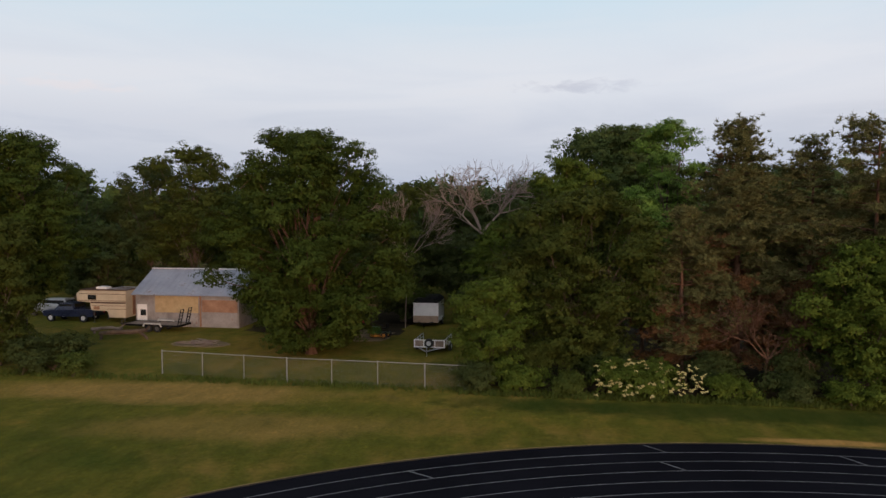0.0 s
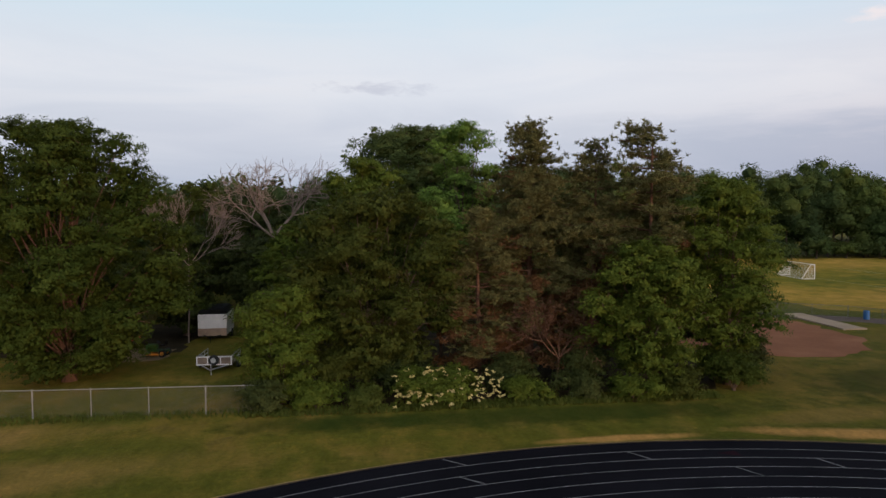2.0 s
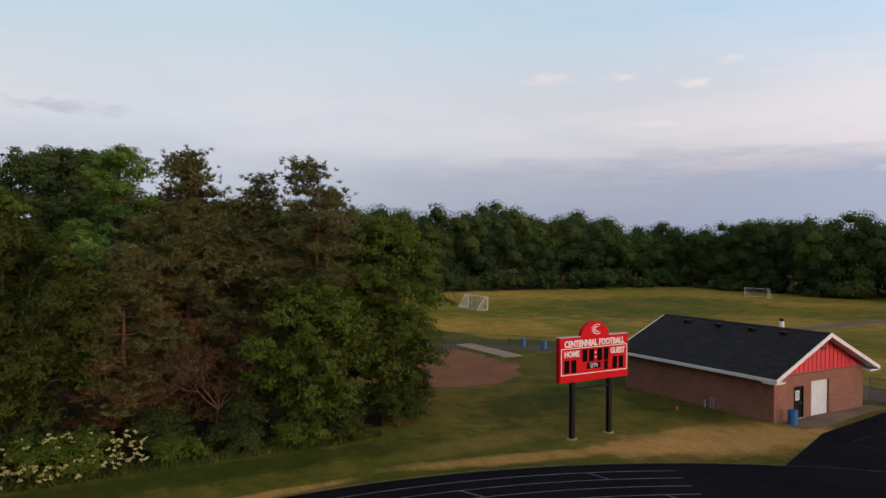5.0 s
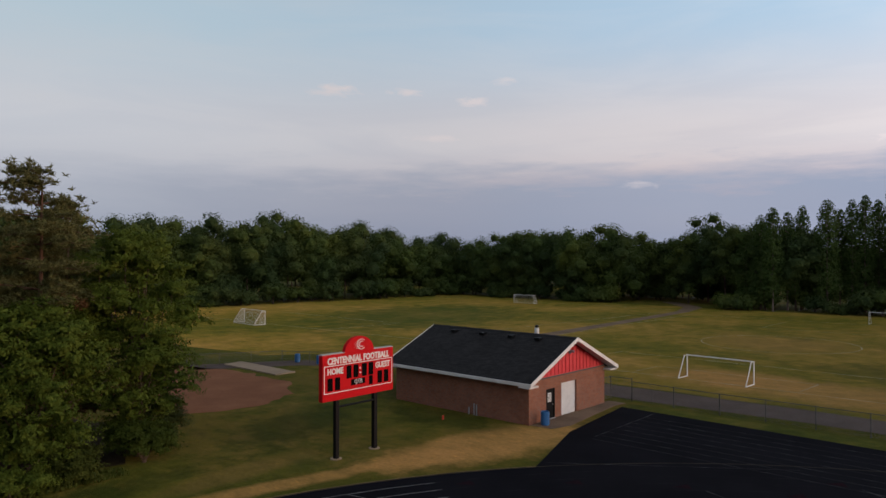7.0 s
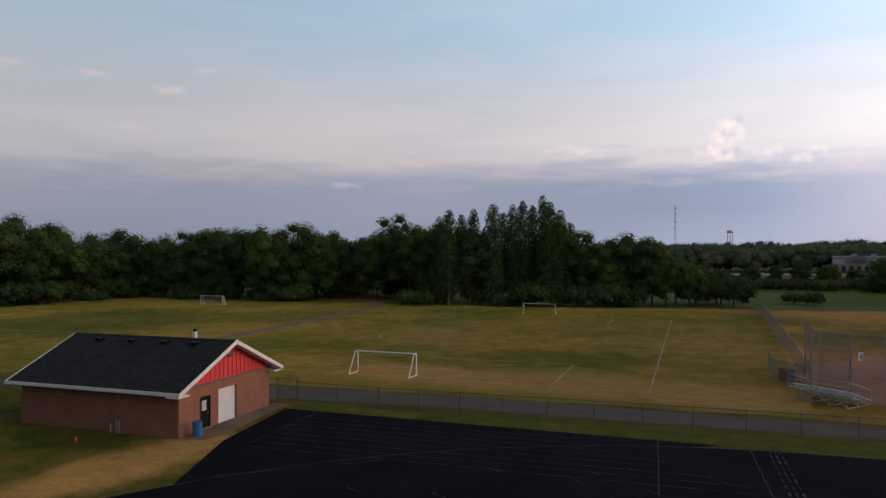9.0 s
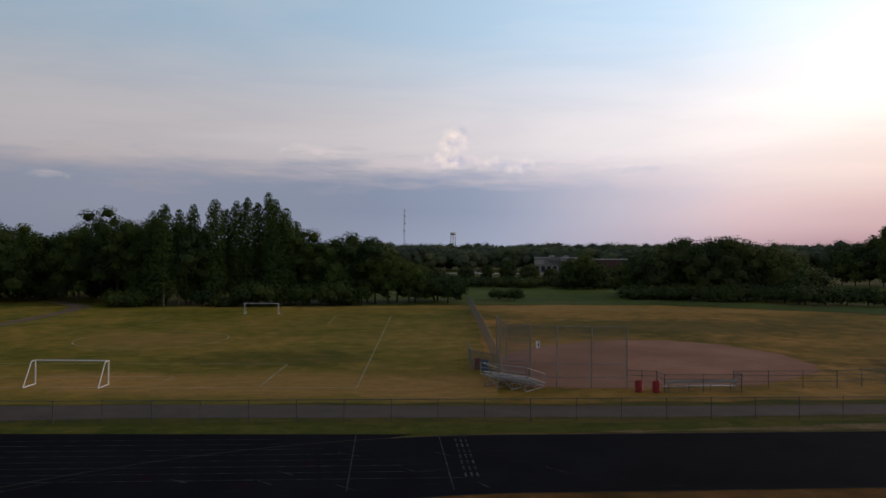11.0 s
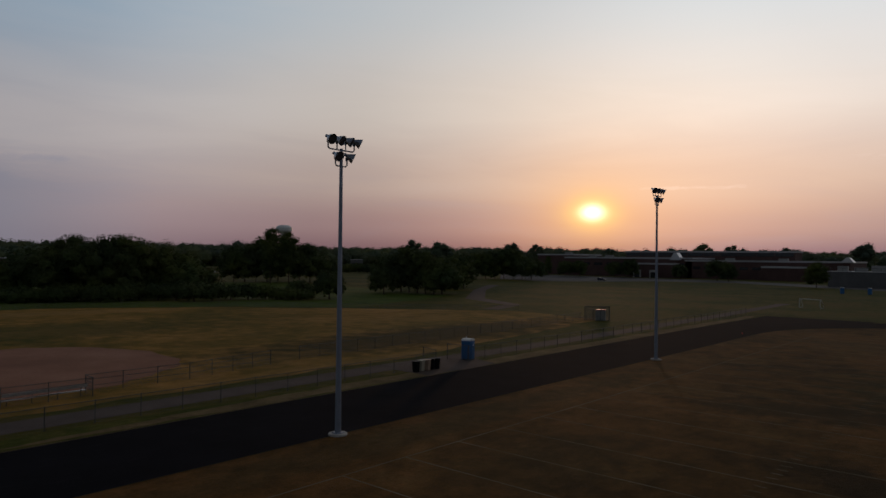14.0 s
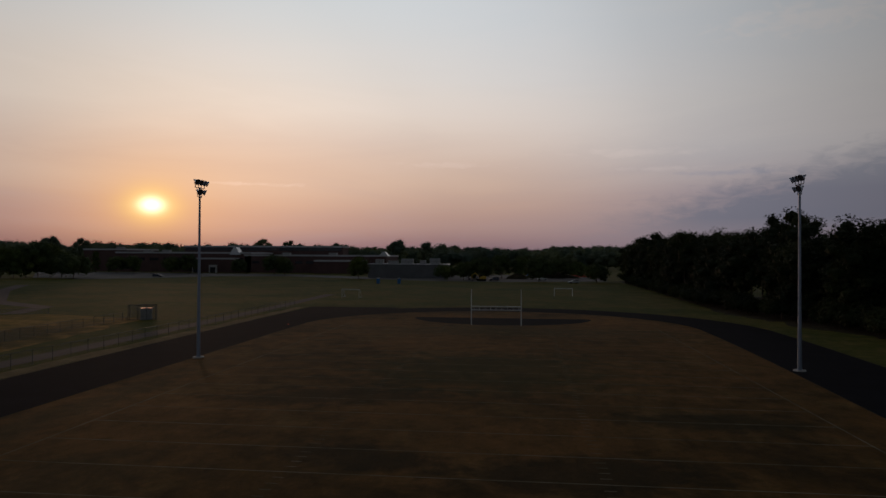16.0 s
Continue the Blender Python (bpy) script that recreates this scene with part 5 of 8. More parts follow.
def shed():
    x0, x1, y0, y1 = 42.6, 52.3, 30.95, 43.65
    t = thing("equipment_shed", "brick shed with black shingle roof and red gable", "shed", (x0 + x1) / 2 + 0.13, (y0 + y1) / 2, 0, -1.2)
    hx, hy, wt = (x1 - x0) / 2, (y1 - y0) / 2, 0.2
    ze, zr, rx = 2.86, 5.43, 5.60
    oy0, oy1 = -hy - 0.68, hy + 0.52
    wall_h = 2.86
    # door and shutter openings in the front wall: x from, x to, top
    d0, d1, g0, g1 = -2.86, -1.84, -1.02, 0.95
    front = Geo()
    for a, b, za, zb in ((-hx, d0, 0, wall_h), (d1, g0, 0, wall_h), (g1, hx, 0, wall_h), (d0, d1, 2.1, wall_h), (g0, g1, 2.3, wall_h)):
        front.box((a + b) / 2, -hy + wt / 2, (za + zb) / 2, b - a, wt, zb - za)
    wf = part("front_wall", front, M["brickwall"], t, "red-brown brick wall")
    back = part("back_wall", Geo().box(0, hy - wt / 2, wall_h / 2, 2 * hx, wt, wall_h), M["brickwall"], t)
    wl = part("side_wall", Geo().box(-hx + wt / 2, 0, wall_h / 2, wt, 2 * hy - 2 * wt, wall_h), M["brickwall"], t)
    wr = part("side_wall", Geo().box(hx - wt / 2, 0, wall_h / 2, wt, 2 * hy - 2 * wt, wall_h), M["brickwall"], t)
    # gables
    zg = ze + 0.14
    for y, s in ((-hy, 1), (hy - 0.12, 1)):
        gb = Geo().slab([(-hx, zg - 0.14), (hx, zg - 0.14), (hx, zg), (0, zr - 0.28), (-hx, zg)], y, y + 0.12)
        gp = part("gable", gb, M["gablered"], t, "red ribbed metal gable")
        if y < 0:
            for k in range(21):
                x = -hx + 0.25 + k * (2 * hx - 0.5) / 20
                top = zr - 0.30 - abs(x) * (zr - 0.28 - zg) / hx
                if top - zg > 0.1:
                    part("siding_rib", Geo().box(x, y - 0.018, (zg + top) / 2, 0.05, 0.036, top - zg), M["gablered"], gp)
    part("flashing", Geo().box(0, -hy - 0.03, zg - 0.11, 2 * hx, 0.05, 0.10), M["dullsteel"], t, "grey flashing strip")
    # roof slopes with thickness; shingle courses lie on them
    slopes = []
    for s in (-1, 1):
        pr = [(0, zr), (s * rx, ze), (s * rx, ze - 0.16), (0, zr - 0.18)]
        g = Geo().slab(pr if s > 0 else pr[::-1], oy0, oy1)
        slopes.append(part("roof_slope", g, M["shingles"], t, "black shingle roof slope"))
        part("fascia", Geo().box(s * (rx + 0.03), (oy0 + oy1) / 2, ze - 0.07, 0.06, oy1 - oy0, 0.22), M["white"], t, "white eaves board", 0.01)
        for y in (oy0 - 0.03, oy1 + 0.03):
            q = [(0, zr + 0.03), (s * (rx + 0.06), ze + 0.03), (s * (rx + 0.06), ze - 0.24), (0, zr - 0.24)]
            part("barge_board", Geo().slab(q if s > 0 else q[::-1], y - 0.03, y + 0.03), M["white"], t, "white sloping gable board", 0.008)
        q = [(0.0, zr - 0.19), (s * (rx - 0.05), ze - 0.165), (s * (rx - 0.05), ze - 0.19), (0.0, zr - 0.215)]
        part("soffit", Geo().slab(q if s > 0 else q[::-1], oy0 + 0.01, -hy - 0.01), M["white"], t, "white boarded soffit")
        part("eave_return", Geo().box(s * (rx - 0.45), oy0 + 0.5, ze - 0.24, 1.0, 0.9, 0.10), M["white"], t, "white boxed eaves")
    part("ridge_cap", Geo().slab([(-0.16, zr - 0.06), (0, zr - 0.015), (0.16, zr - 0.06), (0.16, zr - 0.03), (0, zr + 0.035), (-0.16, zr - 0.03)], oy0, oy1), M["shingle"], t)
    for y in (-4.2, -1.8, 1.0, 3.9):
        part("roof_vent", Geo().box(-0.75, y, zr - 0.27, 0.42, 0.42, 0.16).box(-0.75, y, zr - 0.17, 0.50, 0.50, 0.03), M["black"], t, "black box roof vent")
    ch = part("flue", Geo().tube((1.2, -2.7, zr - 1.0), (1.2, -2.7, zr + 0.30), 0.17, n=14), M["white"], t, "pale round flue")
    part("flue_cap", Geo().tube((1.2, -2.7, zr + 0.30), (1.2, -2.7, zr + 0.36), 0.09, n=12).tube((1.2, -2.7, zr + 0.36), (1.2, -2.7, zr + 0.50), 0.16, 0.12, 14), M["black"], ch, "black flue cap")
    # door
    dr = part("door", Geo().box((d0 + d1) / 2, -hy + 0.09, 1.04, d1 - d0 - 0.12, 0.05, 2.0), M["black"], t, "black steel door", 0.008)
    part("notice", Geo().box((d0 + d1) / 2 - 0.05, -hy + 0.055, 1.5, 0.42, 0.012, 0.62), M["white"], dr, "white notice")
    for k in range(5):
        part("text_bar", Geo().box((d0 + d1) / 2 - 0.05, -hy + 0.047, 1.72 - 0.1 * k, 0.32, 0.006, 0.03), M["dullsteel"], dr)
    part("door_handle", Geo().tube((d1 - 0.16, -hy + 0.07, 1.0), (d1 - 0.16, -hy + 0.0, 1.0), 0.02).tube((d1 - 0.16, -hy, 1.0), (d1 - 0.28, -hy, 1.0), 0.018), M["galv"], dr, "steel lever handle")
    part("door_frame", Geo().box(d0 + 0.03, -hy + 0.06, 1.05, 0.06, 0.14, 2.1).box(d1 - 0.03, -hy + 0.06, 1.05, 0.06, 0.14, 2.1).box((d0 + d1) / 2, -hy + 0.06, 2.07, d1 - d0, 0.14, 0.06), M["black"], t)
    part("threshold", Geo().box((d0 + d1) / 2, -hy + 0.02, 0.035, d1 - d0, 0.22, 0.05), M["galv"], t)
    sh = part("overhead_door", Geo().box((g0 + g1) / 2, -hy + 0.17, 1.15, g1 - g0, 0.05, 2.3), M["white"], t, "white panelled overhead door")
    for k in range(1, 5):
        part("panel_rib", Geo().box((g0 + g1) / 2, -hy + 0.14, 2.3 * k / 5, g1 - g0, 0.02, 0.025), M["white"], sh)
    # flood lamp on the gable and pipes on the side wall
    fl = part("flood_lamp", Geo().box(-0.1, -hy - 0.05, 4.5, 0.16, 0.1, 0.16), M["lampshell"], t, "small twin flood lamp")
    for s in (-1, 1):
        part("lamp_head", Geo().tube((-0.1 + 0.08 * s, -hy - 0.08, 4.48), (-0.1 + 0.26 * s, -hy - 0.3, 4.40), 0.05, 0.11, 12), M["lampshell"], fl)
    for y, h in ((-1.9, 0.75), (-1.68, 0.8), (-1.2, 0.5)):
        part("pipe", Geo().tube((-hx - 0.08, y, -0.05), (-hx - 0.08, y, h), 0.055, n=10), M["galv"], t, "short grey pipe")
    return t, wf, wl, slopes


SHED, SHED_FRONT, SHED_SIDE, SHED_SLOPES = shed()


def barrel(label, mat, x, y, r=0.29, h=0.88, group=""):
    t = thing("barrel", label, "barrel", x, y, 0, 0, group)
    g = Geo()
    prof = [(0, 0.0), (r * 0.94, 0.0), (r, 0.04), (r, h * 0.32), (r * 1.04, h * 0.345), (r, h * 0.37), (r, h * 0.64), (r * 1.04, h * 0.665), (r, h * 0.69), (r, h - 0.04), (r * 0.95, h), (r * 0.88, h), (r * 0.86, h - 0.12), (0, h - 0.12)]
    for (ra, za), (rb, zb) in zip(prof, prof[1:]):
        for k in range(20):
            a0, a1 = 2 * math.pi * k / 20, 2 * math.pi * (k + 1) / 20
            g.face([(ra * math.cos(a0), ra * math.sin(a0), za), (ra * math.cos(a1), ra * math.sin(a1), za), (rb * math.cos(a1), rb * math.sin(a1), zb), (rb * math.cos(a0), rb * math.sin(a0), zb)])
    me = g.mesh("drum")
    bm = bmesh.new()
    bm.from_mesh(me)
    bmesh.ops.remove_doubles(bm, verts=bm.verts, dist=0.0005)
    bmesh.ops.recalc_face_normals(bm, faces=bm.faces)
    bm.to_mesh(me)
    bm.free()
    part("drum", me, mat, t)
    part("rim", Geo().tube((0, 0, h - 0.015), (0, 0, h + 0.01), r * 0.97, n=20, caps=False), mat, t)
    return t


barrel("blue plastic drum by the shed's door", M["blue"], 43.45, 30.35).location.z = 0.03
barrel("blue plastic drum beside the outfield fence", M["blue"], 49.2, 65.0, 0.28, 0.85)
barrel("blue plastic drum beside the outfield fence", M["blue"], 50.0, 62.4, 0.28, 0.85)
barrel("dark red drum by the softball bench", M["redplastic"], 63.5, -18.5, 0.3, 0.9)
barrel("dark red drum by the softball bench", M["redplastic"], 63.3, -19.85, 0.3, 0.9)
barrel("dark red drum by the far dugout", M["redplastic"], 74.9, -6.7, 0.33, 1.0)
barrel("blue drum by the far dugout", M["blue"], 74.2, -7.3, 0.33, 1.0)


def hydrant(x, y):
    t = thing("marker_stub", "small orange-red marker stub in the grass", "marker", x, y)
    part("body", Geo().tube((0, 0, -0.05), (0, 0, 0.24), 0.08, 0.07, 10).tube((0, 0, 0.24), (0, 0, 0.28), 0.07, 0.03, 10), M["orange"], t)


hydrant(40.2, 36.5)
hydrant(42.0, -113.0)


def soccer_goal(label, x, y, rot, width=6.9, h=2.3, back=1.6, top=0.55, r=0.06, net=False):
    """Front plane on the line through x, y; the net side lies towards local +y."""
    t = thing("soccer_goal", label, "soccer goal", x, y, 0, rot, "soccer goals")
    w = width / 2
    for s in (-1, 1):
        part("post", Geo().tube((s * w, 0, 0), (s * w, 0, h), r, n=10), M["white"], t)
        part("back_stay", Geo().path([(s * w, top, h), (s * w, back, 0.05)], [r * 0.75] * 2, 8), M["white"], t)
        part("top_arm", Geo().tube((s * w, 0, h), (s * w, top, h), r * 0.75, n=8), M["white"], t)
        part("ground_bar", Geo().tube((s * w, 0, 0.05), (s * w, back, 0.05), r * 0.75, n=8), M["white"], t)
    part("crossbar", Geo().tube((-w - r, 0, h), (w + r, 0, h), r, n=10), M["white"], t)
    if net:
        part("rear_bar", Geo().tube((-w, back, 0.05), (w, back, 0.05), r * 0.6, n=8), M["white"], t)
        g = Geo()
        g.face([(-w, top, h), (w, top, h), (w, back, 0.05), (-w, back, 0.05)])
        for s in (-1, 1):
            g.face([(s * w, 0, h), (s * w, top, h), (s * w, back, 0.05), (s * w, 0, 0.05)])
        part("net", g, M["netfine"], t, "sagging pale net")
    return t


soccer_goal("white soccer goal frame without a net", 67.75, 27.88, 86.3, 6.07, 2.0, 1.7)
soccer_goal("white soccer goal at the wood's edge", 135.6, 25.7, -92.5, 6.06, 1.95, 1.5, 0.5, 0.045)
soccer_goal("white soccer goal with a net on the far field", 138.8, 99.2, -90, 5.6, 2.0, 1.5, 0.5, 0.045, net=True)
soccer_goal("white soccer goal with a net beside the dirt infield", 70.2, 105.0, 84, 7.2, 2.2, 2.0, 0.6, 0.05, net=True)


def combo_goal(x, y):
    t = thing("goal_posts", "white combined football and soccer goal posts", "goal posts", x, y)
    w = 3.98
    for s in (-1, 1):
        part("upright", Geo().tube((s * w, 0, 0), (s * w, 0, 5.7), 0.06, 0.05, 10), M["white"], t)
    part("crossbar", Geo().tube((-w, 0, 3.0), (w, 0, 3.0), 0.06, n=10), M["white"], t)
    part("soccer_crossbar", Geo().tube((-w, 0, 2.44), (w, 0, 2.44), 0.055, n=10), M["white"], t)
    for k in range(9):
        xx = -w + 0.4 + k * (2 * w - 0.8) / 8
        part("lattice_strut", Geo().tube((xx, 0, 2.44), (xx, 0, 3.0), 0.03, n=6), M["white"], t)
    return t


combo_goal(9.57, -118.43)


def light_pole(x, y, aim, h=18.75, fan=0):
    t = thing("light_pole", "tall steel floodlight pole with six lamps", "floodlight", x, y, 0, aim, "floodlight poles")
    part("footing", Geo().tube((0, 0, -0.1), (0, 0, 0.12), 0.62, 0.58, 20), M["concrete"], t, "round concrete footing")
    part("base_plate", Geo().box(0, 0, 0.15, 0.55, 0.55, 0.05), M["pole"], t)
    part("pole", Geo().path([(0, 0, 0.12), (0, 0, 6), (0, 0, 12), (0, 0, h - 0.9)], [0.2, 0.165, 0.13, 0.10], 14), M["pole"], t)
    for z, hw, xs in ((h - 1.0, 1.06, (-1.06, -0.35, 0.35, 1.06)), (h - 2.0, 0.47, (-0.47, 0.47))):
        arm = Geo().path([(-hw, 0, z + 0.42), (-hw, 0, z + 0.1), (-hw + 0.12, 0, z), (hw - 0.12, 0, z), (hw, 0, z + 0.1), (hw, 0, z + 0.42)], [0.045] * 6, 8)
        for x_ in xs[1:-1]:
            arm.tube((x_, 0, z), (x_, 0, z + 0.42), 0.04, n=8)
        a = part("lamp_arm", arm, M["pole"], t)
        for k, x_ in enumerate(xs):
            yaw = radians(fan - 27 + 54 * (k / max(1, len(xs) - 1)))
            d = Vector((math.sin(yaw) * 0.9, -math.cos(yaw) * 0.9, -0.42)).normalized()
            c = Vector((x_, 0, z + 0.72)) + d * 0.13
            back, rim = c - d * 0.13, c + d * 0.33
            g = Geo().tube(back - d * 0.2, back, 0.10, 0.11, 12).tube(back, c + d * 0.09, 0.11, 0.23, 16).tube(c + d * 0.09, rim, 0.23, 0.34, 16, caps=False)
            hd = part("lamp_head", g, M["lampshell"], t, "bowl-shaped lamp head")
            part("lamp_glass", Geo().tube(rim - d * 0.05, rim - d * 0.04, 0.31, n=16), M["lens"], hd)
            part("ballast_bracket", Geo().box(x_, 0.02, z + 0.5, 0.12, 0.12, 0.22), M["dullsteel"], hd)
    return t


light_pole(40.16, -32.19, -90, fan=27)
light_pole(39.95, -77.95, -90, 19.2)
light_pole(-21.48, -77.95, 90, 19.2)


def chain_fence(points, h, spacing, label, mat, net="net", r=0.03, mid=False, name="chain_link_fence", group="fences"):
    """Posts, rails and woven wire along a line of points."""
    t = thing(name, label, "fence", points[0][0], points[0][1], 0, 0, group)
    o = np.array(points[0], float)
    for a, b in zip(points, points[1:]):
        a, b = np.array(a, float) - o, np.array(b, float) - o
        L = np.linalg.norm(b - a)
        n = max(1, round(L / spacing))
        for i in range(n + 1):
            if i == n and (b + o != np.array(points[-1])).any():
                continue
            p = a + (b - a) * i / n
            part("post", Geo().tube((p[0], p[1], -0.1), (p[0], p[1], h + 0.03), r * (1.3 if i in (0, n) else 1.0), n=7).tube((p[0], p[1], h + 0.03), (p[0], p[1], h + 0.08), r * 1.3, 0.01, 7), mat, t)
        part("top_rail", Geo().tube((a[0], a[1], h), (b[0], b[1], h), r * 0.8, n=6), mat, t)
        if mid:
            for f in (0.02, 0.42, 0.7) if mid == 3 else (0.35, 0.7):
                part("rail", Geo().tube((a[0], a[1], h * f + 0.05), (b[0], b[1], h * f + 0.05), r * 0.7, n=6), mat, t)
        if net:
            g = Geo()
            g.face([(a[0], a[1], 0.04), (b[0], b[1], 0.04), (b[0], b[1], h), (a[0], a[1], h)])
            part("wire_mesh", g, M[net], t, "woven wire mesh")
    return t


chain_fence([(54.3, 29.6), (53.96, 22.8), (53.96, -57.0)], 1.5, 3.05, "dark chain-link fence between track and footpath", M["dullsteel"])
chain_fence([(53.96, -62.0), (53.96, -152.0)], 1.5, 3.05, "dark chain-link fence between track and footpath", M["dullsteel"])
chain_fence([(52.6, 31.6), (54.3, 31.4), (54.3, 29.6)], 1.7, 1.8, "short fence joining the shed's corner", M["dullsteel"])
chain_fence([(54.1, -57.0), (56.4, -57.6)], 1.7, 2.3, "open chain-link gate by the bins", M["dullsteel"], name="gate", group="gates")
chain_fence([(54.0, -62.2), (56.6, -61.7)], 1.7, 2.3, "open chain-link gate by the portable toilet", M["dullsteel"], name="gate", group="gates")
chain_fence([(-25.8, 42.85), (-16.95, 41.9), (-8.2, 41.5), (-5.3, 41.3)], 1.5, 2.95, "galvanised chain-link fence before the yard", M["fencegrey"], r=0.03)
chain_fence([(40.0, 71.0), (48.0, 66.0), (52.5, 58.0), (54.5, 46.0), (54.4, 33.0)], 1.2, 3.0, "low dark fence round the dirt infield", M["dullsteel"])


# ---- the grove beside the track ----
# litter sheets whose dark tone also paints in the shade below the crowns
sheet("grove_floor", wobble([(-5.0, 41.9), (21.5, 42.6), (24.0, 48.0), (23.0, 62.0), (4.0, 78.0), (-6.0, 60.0)], 0.35, 140, 1.5), 0.009, M["litter"], "leaf litter under the trees, toned dark to deepen the grove's shade")
sheet("yard_shade_soil", wobble([(-24.0, 56.5), (-17.0, 57.0), (-14.0, 59.5), (-12.6, 72.0), (-27.0, 74.0), (-27.5, 62.0)], 0.5, 141, 1.5), 0.006, M["litter"], "trodden litter under the yard's trees, darkened for their shade")
tree(21, "large walnut tree with drooping yellow-green foliage", -18.3, 50.4, 15.6, 0.5, 16.3, 0.36, "leaf_walnut", 0.25, 900, 46, 36, 2.4, 12.0, "walnutbark", peak=0.32)
tree(22, "broad olive-green ash tree with several stems", 0.9, 45.6, 12.6, 1.0, 11.8, 0.15, "leaf_ash", 0.22, 620, 46, 22, 2.0, 9.0, stems=4)
tree(23, "tall domed oak behind the grove", 5.9, 72.0, 13.6, 5.0, 19.0, 0.45, "leaf_dome", 0.3, 640, 40, 30, 3.0, peak=0.58)
tree(24, "bright green young tree among the pines", 8.6, 60.0, 7.0, 3.0, 17.8, 0.2, "leaf_bright", 0.27, 300, 40, 14, 1.6)
tree(25, "mid-green tree behind the ash", 0.6, 55.0, 8.0, 3.0, 14.4, 0.25, "leaf_maple", 0.27, 320, 40, 14, 1.8)
tree(26, "small bright green tree between ash and pine", 5.4, 50.0, 4.0, 2.5, 11.4, 0.14, "leaf_bright", 0.25, 200, 40, 10, 1.2)
tree(27, "bright maple leaning out of the pines", 16.4, 41.8, 7.2, 1.2, 8.9, 0.18, "leaf_maple", 0.24, 380, 44, 15, 1.6, 5.0, stems=2)
tree(28, "leafy tree at the grove's open end", 22.4, 44.0, 7.2, 0.6, 12.6, 0.2, "leaf_maple", 0.23, 420, 44, 17, 1.6, 6.0, stems=2)
tree(30, "low leafy tree at the yard's corner", -4.4, 43.0, 5.2, 0.4, 6.4, 0.14, "leaf_maple", 0.22, 260, 42, 11, 1.3, 4.0)
pine(31, "tall browning pine in the grove", 10.95, 47.4, 16.0, 8.8, 1.2, 0.28, whorls=36)
pine(32, "dark pine behind the grove", 14.8, 46.4, 14.7, 6.8, 2.0, 0.24, whorls=26)
pine(33, "tall pine with a bare reddish trunk and tufted top", 17.2, 43.4, 15.5, 5.8, 4.0, 0.2, whorls=19, top_heavy=True)
pine(34, "dark pine inside the grove", 19.8, 47.0, 14.0, 6.0, 2.0, 0.22, whorls=22)
pine(35, "browning pine inside the grove", 7.4, 45.6, 10.5, 6.0, 0.8, 0.2, whorls=20)

# left of the yard
tree(41, "large dark tree at the yard's edge", -39.8, 48.0, 10.0, 4.0, 16.2, 0.35, "leaf_walnut", 0.28, 480, 42, 18, 2.3)
tree(42, "leafy tree overhanging the yard", -38.2, 43.4, 6.4, 0.4, 10.2, 0.2, "leaf_ash", 0.25, 380, 42, 15, 1.6)
bush(43, "overgrown bush at the fence's end", -33.6, 42.8, 4.6, 2.3, "leaf_dark", 0.22, 110)
bush(44, "yellow-green weedy bush by the fence", -31.0, 41.3, 2.4, 1.4, "weed", 0.18, 50)
bush(45, "bush along the yard's fence", -34.6, 41.2, 3.6, 1.6, "leaf_dark", 0.2, 70)

# trees behind the yard
for i, (x, y, w, z0, z1, mat, lab) in enumerate((
        (-57, 76, 9, 2, 15.6, "leaf_dome", "dark tree behind the yard"), (-51, 82, 10, 3, 16.4, "leaf_dark", "dark tree behind the yard"),
        (-42, 76, 11, 4, 17.8, "leaf_ash", "olive-green tree behind the metal barn"), (-34, 80, 10, 3, 16.0, "leaf_dark", "dark tree behind the metal barn"),
        (-26, 74, 9, 2, 13.5, "leaf_dark", "dark tree behind the yard"), (-17.5, 80, 10, 2, 13.8, "leaf_ash", "olive tree behind the yard"),
        (-11, 78, 8, 2, 13.0, "leaf_dark", "dark tree behind the trailer"), (-5, 84, 9, 2, 14.2, "leaf_dome", "round tree behind the dead one"),
        (-8.6, 66, 6, 1, 8.2, "leaf_dark", "dark young tree beside the trailer"), (-5.4, 58, 6, 1, 9.5, "leaf_maple", "green tree beside the trailer"),
        (-47, 66, 6, 2, 9.0, "leaf_dark", "dark tree over the parked truck"), (-24, 62, 7, 2.5, 11.0, "leaf_dark", "dark tree in the yard"),
        (-15.5, 66, 5.5, 1.5, 9.5, "leaf_dark", "dark tree in the yard"), (13, 60, 9, 2, 14.5, "leaf_dark", "dark tree behind the pines"),
        (21, 56, 7, 2, 11.0, "leaf_dark", "dark tree behind the grove"))):
    tree(60 + i, lab, x + (1.0 if x < 0 else 0.3), y, w * 1.25, z0 * 0.4, z1, 0.25, mat, 0.42, 230, 30, 14, w * 0.24, clump_r=0.9, peak=0.42)


